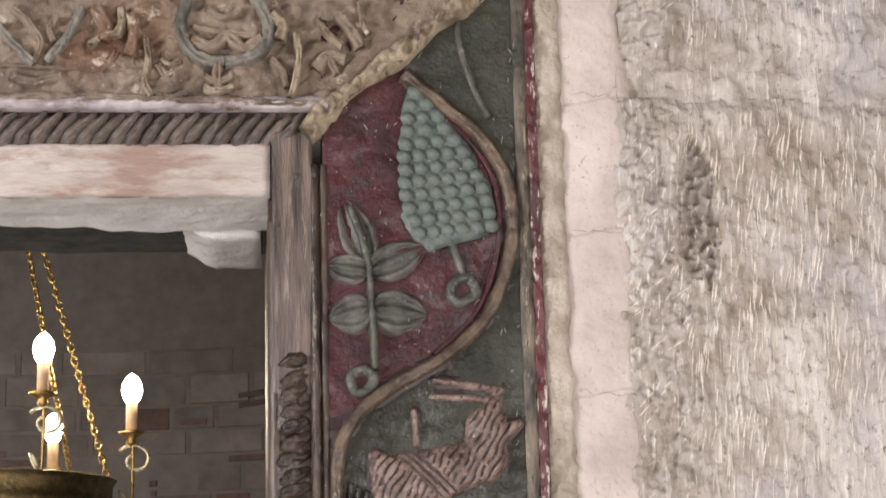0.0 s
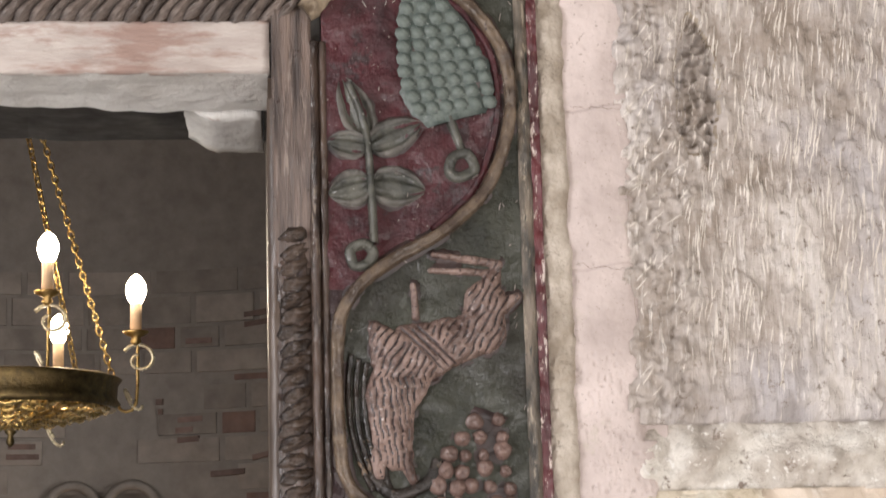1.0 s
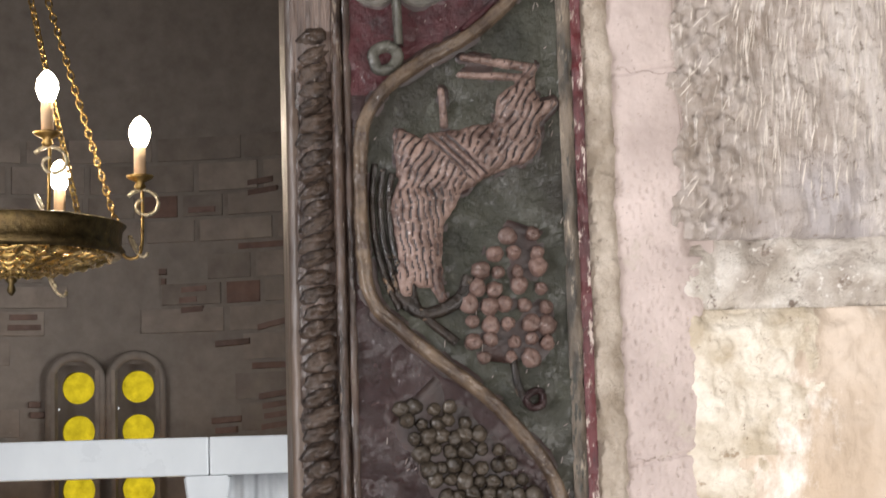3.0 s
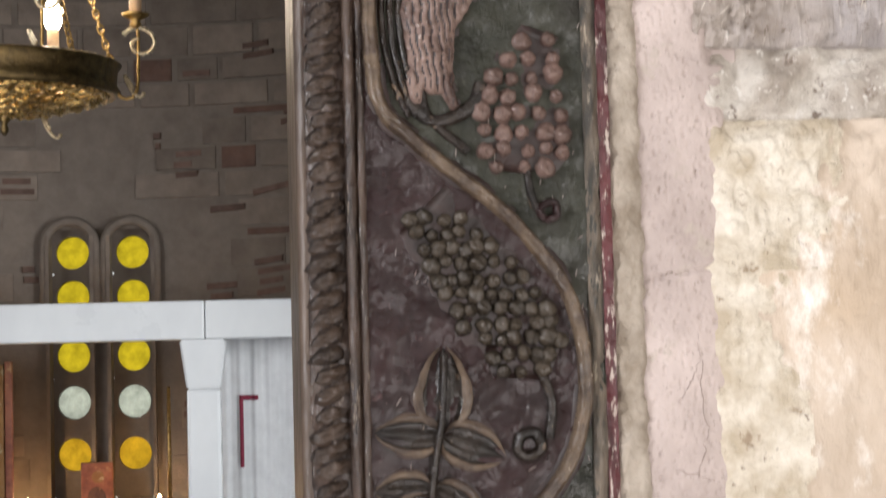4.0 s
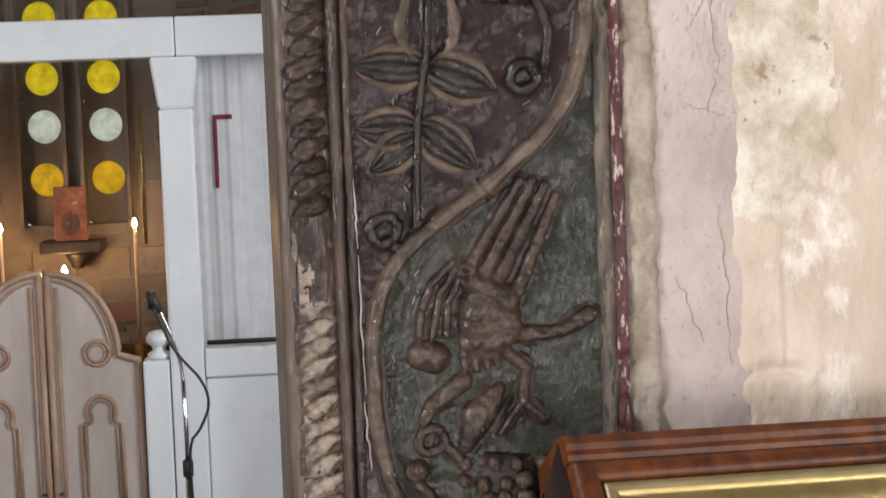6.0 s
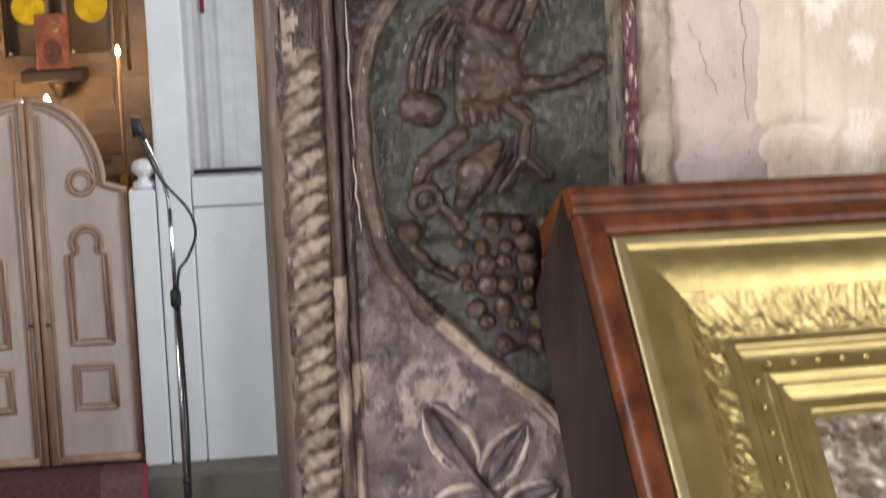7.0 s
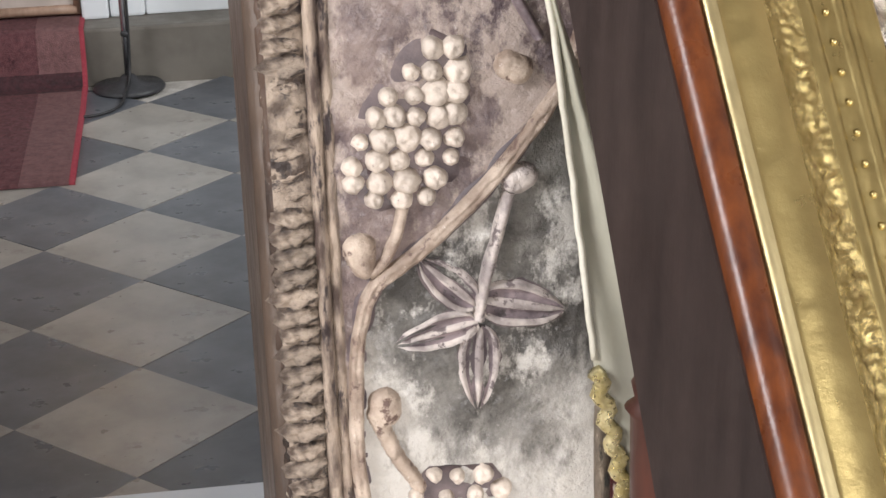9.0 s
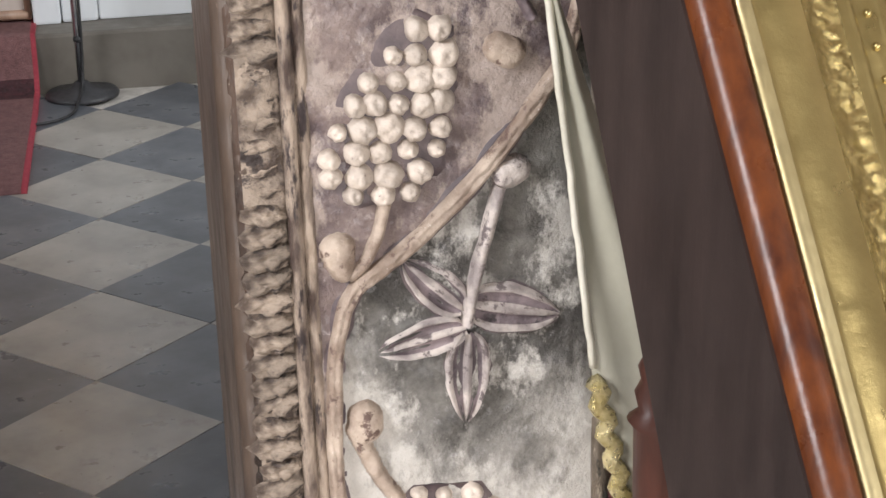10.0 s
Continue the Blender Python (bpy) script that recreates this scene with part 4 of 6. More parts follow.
def hatch(phase, X, Z):
    """Broken scribed lines, one for each whole step of phase."""
    p = phase + 0.16 * np.sin(X * 210 + Z * 90) + 0.12 * np.sin(Z * 330 - X * 60)
    broken = 0.5 + 0.5 * np.sin(X * 260 + 5 * np.sin(Z * 170)) * np.sin(Z * 240 + 4 * np.sin(X * 150))
    return np.clip(np.cos(2 * math.pi * p), 0, 1) ** 2 * np.clip(broken * 2.4, 0, 1)


def coat(X, Z):
    """The scribed coat of the beast: slanting in front, a long band across, upright behind."""
    w = (X - 0.150) * 0.72 + (Z - 2.059) * 0.70
    slant = hatch((X * 0.86 - Z * 0.50) / 0.0062, X, Z)
    band = np.clip(np.cos(2 * math.pi * (X * 0.72 + Z * 0.70) / 0.0058), 0, 1) ** 2
    upright = hatch((X + 0.12 * Z) / 0.0056, X, Z)
    return np.where(np.abs(w) < 0.0095, band, np.where((w > 0) | (Z > 2.028), slant, upright))


def stem(pts, w, h, mat, name="leaf_stem"):
    return mesh(name, *relief_strip(pts, w, h, 0.001), mat, frame_thing, True)


def curl(x, z, r, mat, name="tendril_curl"):
    ring = [(x + r * 0.78 * (1 + 0.1 * math.sin(3 * t + x * 90)) * math.cos(t + 0.6), z + r * 0.78 * (1 + 0.1 * math.cos(2 * t)) * math.sin(t + 0.6)) for t in np.linspace(0, 6.28, 20)]
    v, f = relief_strip(ring, r * 0.42, 0.0075, 0.001, 0.003, 9, 0, 0.0016)
    return mesh(name, v, f, mat, frame_thing, True)


def leaf(lobes, stems, mat, label, rim=None, ribbed=False):
    """One carved leaf: lobes as (base, tip, width) and its raised veins."""
    pieces = [lobe(b, t, w * 1.35, 0.0070, 0.0015 - 0.0004 * i) for i, (b, t, w) in enumerate(lobes)]
    # rims, and ribs when ribbed, take the paler second material
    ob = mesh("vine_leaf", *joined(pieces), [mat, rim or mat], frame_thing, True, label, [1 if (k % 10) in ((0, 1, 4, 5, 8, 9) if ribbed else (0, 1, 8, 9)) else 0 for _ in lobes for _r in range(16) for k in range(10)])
    mesh("leaf_rib", *joined([relief_strip(p, w, 0.0105, 0.001) for p, w in stems]), rim if ribbed else mat, ob, True)
    low = lobes[0][0][1] < 1.3
    # wider dark copy under each lobe, the shade round the leaf as colour
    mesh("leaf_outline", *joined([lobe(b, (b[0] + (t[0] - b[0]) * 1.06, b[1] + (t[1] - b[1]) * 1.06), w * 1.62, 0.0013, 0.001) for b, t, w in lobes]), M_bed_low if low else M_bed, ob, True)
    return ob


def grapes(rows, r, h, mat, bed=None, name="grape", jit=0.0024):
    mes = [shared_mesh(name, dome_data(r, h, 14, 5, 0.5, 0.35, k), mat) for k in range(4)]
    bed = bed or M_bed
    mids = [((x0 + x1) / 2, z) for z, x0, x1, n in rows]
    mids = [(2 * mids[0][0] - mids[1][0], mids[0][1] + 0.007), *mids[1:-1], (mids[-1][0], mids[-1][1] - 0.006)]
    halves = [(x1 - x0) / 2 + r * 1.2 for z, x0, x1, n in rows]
    # dark sheet under the bunch, the shade between grapes put into its colour
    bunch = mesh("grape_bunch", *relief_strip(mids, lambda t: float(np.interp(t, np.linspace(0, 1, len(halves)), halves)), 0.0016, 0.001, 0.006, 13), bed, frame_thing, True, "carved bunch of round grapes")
    for i, (z, x0, x1, n) in enumerate(rows):
        for k in range(n):
            x = x0 + (x1 - x0) * (k / (n - 1) if n > 1 else 0.5)
            s = RNG.uniform(0.72, 1.16)
            place(name, RNG.choice(mes), pose(x + RNG.uniform(-jit, jit), 0.0015, z + RNG.uniform(-jit, jit), 0, RNG.uniform(0, 360)) @ Matrix.Diagonal((s, RNG.uniform(0.85, 1.1), s * RNG.uniform(0.92, 1.05), 1)), bunch)
    return bunch


# the scaly cone at the head of the jamb
def cone_half(z):
    t = (2.418 - z) / 0.155
    return np.interp(t, [0, 0.15, 0.4, 0.7, 0.9, 1.0], [0.004, 0.020, 0.036, 0.047, 0.044, 0.030])


cone_mid = lambda z: 0.146 + (2.418 - z) * 0.26
pieces = [relief_strip([(cone_mid(z), z) for z in np.linspace(2.416, 2.265, 9)], lambda t: float(cone_half(2.416 - 0.151 * t)), 0.006, 0.001, 0.005)]
cone = mesh("cone_body", *joined(pieces), M_cone, frame_thing, True, "scaly blue-green cone carved on crimson")
scale_me = shared_mesh("cone_scale", dome_data(0.0078, 0.0042, 8, 4, 0.7, 0.5, 2), M_cone)
z, row = 2.408, 0
while z > 2.267:
    half = float(cone_half(z)) - 0.004
    n = max(1, int(2 * half / 0.0128))
    for k in range(n):
        x = cone_mid(z) - half + (k + 0.5) * 2 * half / n
        place("cone_scale", scale_me, pose(x, -0.0045, z + 0.10 * (x - cone_mid(z)), 0, 45 + RNG.uniform(-10, 10)) @ Matrix.Diagonal((1, RNG.uniform(0.7, 1.1), 0.85, 1)), cone)
    z -= 0.0118
    row += 1
stem([(0.178, 2.268), (0.186, 2.245), (0.190, 2.232)], 0.005, 0.006, M_leaf)
curl(0.188, 2.222, 0.0145, M_leaf)
# leaf beside the cone
leaf([((0.102, 2.252), (0.080, 2.306), 0.013), ((0.104, 2.240), (0.152, 2.262), 0.013), ((0.102, 2.240), (0.066, 2.246), 0.011), ((0.106, 2.206), (0.154, 2.199), 0.015), ((0.104, 2.206), (0.067, 2.196), 0.014)],
     [([(0.086, 2.300), (0.101, 2.255), (0.105, 2.205), (0.107, 2.150)], 0.0045)], M_leaf, "five-lobed grey-green carved vine leaf", M_leaf_edge)
curl(0.095, 2.140, 0.0135, M_leaf)
stem([(0.190, 2.50), (0.192, 2.455), (0.205, 2.41), (0.218, 2.385)], 0.004, 0.004, M_leaf)
# four-legged beast as one plain shape
BEAST = [((0.206, 2.097, 0.0195), (0.203, 2.069, 0.0210)), ((0.203, 2.069, 0.0210), (0.171, 2.059, 0.0224)), ((0.171, 2.059, 0.0224), (0.136, 2.047, 0.0295)),
         ((0.136, 2.047, 0.0295), (0.119, 2.011, 0.0239)), ((0.119, 2.011, 0.0239), (0.119, 1.976, 0.0190)), ((0.119, 1.976, 0.0190), (0.123, 1.960, 0.0153)),
         ((0.211, 2.087, 0.0132), (0.235, 2.100, 0.0036)), ((0.206, 2.097, 0.0150), (0.216, 2.124, 0.0066)), ((0.219, 2.130, 0.0048), (0.160, 2.140, 0.0030)),
         ((0.211, 2.122, 0.0041), (0.157, 2.125, 0.0030)), ((0.143, 2.083, 0.0041), (0.141, 2.112, 0.0030)), ((0.120, 2.052, 0.0224), (0.106, 2.074, 0.0071)),
         ((0.107, 1.961, 0.0081), (0.107, 1.943, 0.0061)), ((0.130, 1.953, 0.0071), (0.137, 1.938, 0.0046))]
# wider dark copy behind: groove shade round the beast put into colour
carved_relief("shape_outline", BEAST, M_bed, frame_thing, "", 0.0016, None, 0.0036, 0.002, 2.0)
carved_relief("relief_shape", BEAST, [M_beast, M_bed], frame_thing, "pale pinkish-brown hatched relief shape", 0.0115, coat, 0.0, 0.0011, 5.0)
curl(0.118, 1.965, 0.0125, M_beast)
for k, dx in enumerate((0.0, 0.007, 0.014)):
    stem([(0.084 + dx, 2.050 - 0.004 * k), (0.081 + dx, 2.02), (0.083 + dx, 1.985), (0.092 + dx * 0.9, 1.95), (0.102 + dx * 0.8, 1.928)], 0.0034, 0.0055, M_leaf_mid, "curved_cord")
stem([(0.100, 1.945), (0.120, 1.925), (0.150, 1.935), (0.160, 1.955)], 0.007, 0.006, M_leaf_mid, "root_tendril")
stem([(0.110, 1.965), (0.116, 1.93), (0.148, 1.90)], 0.005, 0.005, M_leaf_mid, "root_tendril")
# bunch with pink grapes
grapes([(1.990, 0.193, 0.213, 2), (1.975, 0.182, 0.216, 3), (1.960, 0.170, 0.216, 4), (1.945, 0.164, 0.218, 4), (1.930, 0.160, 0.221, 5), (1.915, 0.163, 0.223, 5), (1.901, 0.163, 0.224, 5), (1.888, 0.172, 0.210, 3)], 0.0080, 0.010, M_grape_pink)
stem([(0.194, 1.886), (0.198, 1.862), (0.206, 1.847)], 0.004, 0.006, M_leaf_mid)
curl(0.211, 1.852, 0.009, M_maroon)
# dark bunch
rows = []
for k in range(11):
    z = 1.848 - k * 0.0122
    rows.append((z, 0.098 + 0.0062 * k + (0.010 if k > 7 else 0), float(np.interp(k, [0, 3, 6, 8, 10], [0.140, 0.178, 0.206, 0.217, 0.200])), [4, 5, 6, 6, 7, 7, 7, 6, 6, 5, 3][k]))
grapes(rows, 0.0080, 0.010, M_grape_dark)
stem([(0.200, 1.728), (0.209, 1.700), (0.206, 1.672)], 0.0045, 0.006, M_leaf_mid)
curl(0.190, 1.668, 0.0125, M_leaf_mid)
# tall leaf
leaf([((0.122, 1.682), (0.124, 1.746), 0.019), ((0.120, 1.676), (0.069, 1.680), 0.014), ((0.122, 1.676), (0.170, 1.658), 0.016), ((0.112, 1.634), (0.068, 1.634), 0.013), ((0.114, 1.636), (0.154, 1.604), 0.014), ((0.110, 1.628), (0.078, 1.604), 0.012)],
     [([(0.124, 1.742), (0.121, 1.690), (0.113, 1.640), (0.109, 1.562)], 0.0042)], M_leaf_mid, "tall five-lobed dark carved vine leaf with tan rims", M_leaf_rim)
curl(0.086, 1.562, 0.0125, M_leaf_mid)
stem([(0.112, 1.560), (0.100, 1.548), (0.090, 1.552)], 0.006, 0.006, M_leaf_mid)
# draped figure as one plain shape
FIGURE = [((0.203, 1.590, 0.0046), (0.170, 1.527, 0.0062)), ((0.194, 1.593, 0.0044), (0.158, 1.530, 0.0060)), ((0.211, 1.582, 0.0044), (0.181, 1.515, 0.0062)), ((0.185, 1.594, 0.0040), (0.147, 1.534, 0.0054)),
          ((0.150, 1.520, 0.0100), (0.174, 1.508, 0.0100)), ((0.146, 1.505, 0.0095), (0.145, 1.480, 0.0095)), ((0.143, 1.534, 0.0046), (0.160, 1.522, 0.0050)), ((0.160, 1.520, 0.0046), (0.179, 1.512, 0.0042)), ((0.159, 1.512, 0.0180), (0.157, 1.484, 0.0205)), ((0.168, 1.508, 0.0141), (0.172, 1.486, 0.0120)),
          ((0.177, 1.482, 0.0071), (0.211, 1.484, 0.0059)), ((0.211, 1.484, 0.0059), (0.232, 1.494, 0.0078)),
          ((0.135, 1.537, 0.0034), (0.118, 1.522, 0.0036)), ((0.118, 1.522, 0.0036), (0.110, 1.501, 0.0038)), ((0.110, 1.501, 0.0038), (0.108, 1.486, 0.0038)), ((0.137, 1.532, 0.0030), (0.124, 1.514, 0.0034)),
          ((0.124, 1.514, 0.0034), (0.118, 1.485, 0.0034)), ((0.139, 1.525, 0.0030), (0.130, 1.508, 0.0034)), ((0.130, 1.508, 0.0034), (0.128, 1.485, 0.0034)),
          ((0.110, 1.471, 0.0118), (0.119, 1.469, 0.0125)), ((0.139, 1.474, 0.0034), (0.141, 1.461, 0.0034)), ((0.147, 1.475, 0.0034), (0.149, 1.459, 0.0034)), ((0.155, 1.475, 0.0034), (0.157, 1.460, 0.0034)), ((0.162, 1.473, 0.0034), (0.165, 1.461, 0.0034)),
          ((0.173, 1.469, 0.0051), (0.185, 1.458, 0.0047)), ((0.185, 1.458, 0.0047), (0.182, 1.435, 0.0051)), ((0.182, 1.435, 0.0043), (0.196, 1.421, 0.0030)), ((0.182, 1.435, 0.0038), (0.165, 1.412, 0.0028)),
          ((0.139, 1.451, 0.0078), (0.116, 1.434, 0.0071)), ((0.116, 1.434, 0.0071), (0.109, 1.424, 0.0050)), ((0.165, 1.444, 0.0055), (0.149, 1.425, 0.0133)), ((0.149, 1.425, 0.0133), (0.140, 1.405, 0.0071)),
          ((0.123, 1.406, 0.0055), (0.137, 1.391, 0.0039)), ((0.103, 1.387, 0.0098), (0.1031, 1.387, 0.0098)), ((0.103, 1.378, 0.0055), (0.115, 1.364, 0.0055)), ((0.115, 1.364, 0.0055), (0.132, 1.354, 0.0039))]


def worn_cuts(X, Z):
    """A few wandering tool cuts."""
    return hatch((X * 0.5 + Z * 0.86) / 0.017, X, Z) * 0.42


# dark copy behind the figure, again with groove shade as colour
carved_relief("shape_outline", FIGURE, M_bed, frame_thing, "", 0.0016, None, 0.0034, 0.002, 8.0)
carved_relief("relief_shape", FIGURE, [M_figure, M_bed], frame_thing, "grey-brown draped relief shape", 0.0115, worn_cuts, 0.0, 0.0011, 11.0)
curl(0.114, 1.409, 0.0115, M_figure)
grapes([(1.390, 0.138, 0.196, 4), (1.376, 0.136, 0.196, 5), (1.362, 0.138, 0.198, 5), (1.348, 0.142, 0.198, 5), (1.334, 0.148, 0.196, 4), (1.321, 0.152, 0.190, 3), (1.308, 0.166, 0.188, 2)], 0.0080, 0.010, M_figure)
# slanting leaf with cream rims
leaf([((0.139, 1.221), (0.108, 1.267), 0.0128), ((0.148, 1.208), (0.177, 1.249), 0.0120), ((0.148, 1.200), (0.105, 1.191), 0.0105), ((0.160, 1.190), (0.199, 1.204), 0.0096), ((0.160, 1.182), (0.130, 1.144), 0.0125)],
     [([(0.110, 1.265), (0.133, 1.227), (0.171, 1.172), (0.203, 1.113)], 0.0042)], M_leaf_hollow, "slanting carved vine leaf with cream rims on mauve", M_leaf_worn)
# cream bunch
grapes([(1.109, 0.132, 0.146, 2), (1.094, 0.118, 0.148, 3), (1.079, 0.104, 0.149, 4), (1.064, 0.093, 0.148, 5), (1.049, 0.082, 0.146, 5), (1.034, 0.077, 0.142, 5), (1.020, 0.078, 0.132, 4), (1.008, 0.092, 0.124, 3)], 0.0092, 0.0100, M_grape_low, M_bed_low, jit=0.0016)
stem([(0.110, 1.002), (0.104, 0.981), (0.095, 0.963), (0.085, 0.955)], 0.0046, 0.008, M_vine_low)
carved_relief("tendril_curl", [((0.079, 0.973, 0.0118), (0.082, 0.960, 0.0085))], M_vine_low, frame_thing, "", 0.010, None, 0.0, 0.0014, 3.0)
carved_relief("carved_knob", [((0.183, 1.095, 0.0105), (0.189, 1.092, 0.0110))], M_vine_low, frame_thing, "", 0.011, None, 0.0, 0.0014, 6.0)
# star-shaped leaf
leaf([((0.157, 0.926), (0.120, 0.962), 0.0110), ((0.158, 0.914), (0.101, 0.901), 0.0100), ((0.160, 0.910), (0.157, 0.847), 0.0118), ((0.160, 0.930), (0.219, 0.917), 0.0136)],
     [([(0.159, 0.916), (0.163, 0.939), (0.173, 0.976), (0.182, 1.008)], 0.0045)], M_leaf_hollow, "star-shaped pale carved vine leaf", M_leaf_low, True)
carved_relief("carved_knob", [((0.186, 1.014, 0.0100), (0.192, 1.017, 0.0100))], M_leaf_low, frame_thing, "", 0.0095, None, 0.0, 0.0014, 9.0)
carved_relief("tendril", [((0.091, 0.857, 0.0125), (0.090, 0.850, 0.0125)), ((0.087, 0.843, 0.0060), (0.096, 0.820, 0.0056)), ((0.096, 0.820, 0.0056), (0.114, 0.789, 0.0056))], M_vine_low, frame_thing, "", 0.010, None, 0.0, 0.0014, 12.0)
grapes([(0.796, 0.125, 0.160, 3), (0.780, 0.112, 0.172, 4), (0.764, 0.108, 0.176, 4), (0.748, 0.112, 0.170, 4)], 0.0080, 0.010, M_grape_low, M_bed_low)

# ---- the lintel of the frame ----
mitre = lambda z: 0.050 + (z - 2.376) * 1.21


def lintel_grid():
    verts, faces = [], []
    nx, nz = 520, 170
    for j in range(nz + 1):
        z = 2.404 + 0.40 * j / nz
        for i in range(nx + 1):
            x = -1.2 + (mitre(z) + 1.2) * i / nx
            soft = min(1.0, 0.1 + (mitre(z) - x) / 0.04)
            verts.append((x, -0.003 - soft * (0.008 * fbm(x, z, 26, 2.5, 5) + 0.006 * fbm(x, z, 75, 4.5, 5)), z))
    w = nx + 1
    faces = [(j * w + i, j * w + i + 1, (j + 1) * w + i + 1, (j + 1) * w + i) for j in range(nz) for i in range(nx)]
    return verts, faces


mesh("lintel_panel", *lintel_grid(), M_lintel, frame_thing, True, "ochre carved lintel panel, worn and chipped")
box("lintel_block", (-1.35, 0.012, 0.016, 0.112, 2.3145, 2.80), M_lintel_plaster, frame_thing, 0.002)
slab("lintel_fillet", -1.3, 0.068, 2.391, 2.404, -0.004, 520, 9, lambda x, z: 0.006 * max(0, 1 - ((z - 2.3975) / 0.008) ** 2) + 0.0045 * fbm(x, z, 55, 2.7, 5), M_pale_fillet, frame_thing, 0.05)
slab("lintel_rope_bed", -1.3, 0.052, 2.356, 2.392, 0.004, 80, 6, lambda x, z: 0.001 * fbm(x, z, 40, 1.7), M_fillet, frame_thing, 0.05)
strand_top = [shared_mesh("rope_strand", dome_data(0.0185, 0.010, 12, 5, 0.55, 0.7, k + 20), M_rope_top) for k in range(4)]
x = 0.034
while x > -0.62:
    place("rope_strand", RNG.choice(strand_top), pose(x, 0.003, 2.374 + RNG.uniform(-0.0015, 0.0015), 0, RNG.uniform(-54, -42)) @ Matrix.Diagonal((1.12, RNG.uniform(0.7, 1.0), 0.36, 1)), frame_thing)
    x -= RNG.uniform(0.0125, 0.0155)


def fascia(x, z):
    return 0.004 + 0.003 * fbm(x, z, 14, 3.7) + 0.0015 * fbm(x, z, 60, 5.7)


slab("lintel_fascia", -1.3, 0.0145, 2.312, 2.360, 0.006, 160, 14, fascia, M_lintel_plaster, frame_thing, 0.008, None, "chipped whitewashed face under the rope border")


def soffit():
    verts, faces = [], []
    xs, ys = np.linspace(-1.3, 0.013, 150), np.linspace(0.004, 0.115, 14)
    for y in ys:
        for x in xs:
            verts.append((x, y + (0.008 * noise.noise((x * 14, 2, 1)) if y > 0.1 else 0), 2.312 + 0.003 * fbm(x, y, 20, 2.9) - 0.006 * min(1, max(0, (x + 0.16) / 0.02)) * (y - 0.004) / 0.111))
    w = len(xs)
    return verts, [(j * w + i, (j + 1) * w + i, (j + 1) * w + i + 1, j * w + i + 1) for j in range(len(ys) - 1) for i in range(w - 1)]


mesh("lintel_soffit", *soffit(), M_whitewash, frame_thing, True, "uneven whitewashed underside of the lintel")


def lump():
    bm = add_box(bmesh.new(), -0.071, 0.006, 0.118, 0.26, 2.300, 2.345)
    bmesh.ops.subdivide_edges(bm, edges=list(bm.edges), cuts=7, use_grid_fill=True)
    for v in bm.verts:
        t = max(0, (-0.048 - v.co.x) / 0.023) * max(0, (2.325 - v.co.z) / 0.025)
        v.co.z += 0.018 * t
        v.co += 0.0025 * Vector((noise.noise(v.co * 60), noise.noise(v.co * 60 + Vector((9, 0, 0))), noise.noise(v.co * 50 + Vector((0, 9, 0)))))
    return bm


part("lintel_corner_lump", lump(), M_whitewash, frame_thing, "white plaster lump in the corner", True)
mesh("mitre_strip", *relief_strip([(0.046, 2.368), (0.085, 2.408), (0.140, 2.450), (0.205, 2.505), (0.30, 2.585)], lambda t: 0.0098 + 0.003 * math.sin(23 * t), 0.014, 0.001, 0.0025, 13, 0.0, 0.010), M_crumble, frame_thing, True, "crumbling beige mortar along the mitre")
# scroll carvings on the lintel
def on_lintel(pts):
    return [(-0.230 + 0.000513 * a, 2.493 - 0.00054 * b) for a, b in pts]


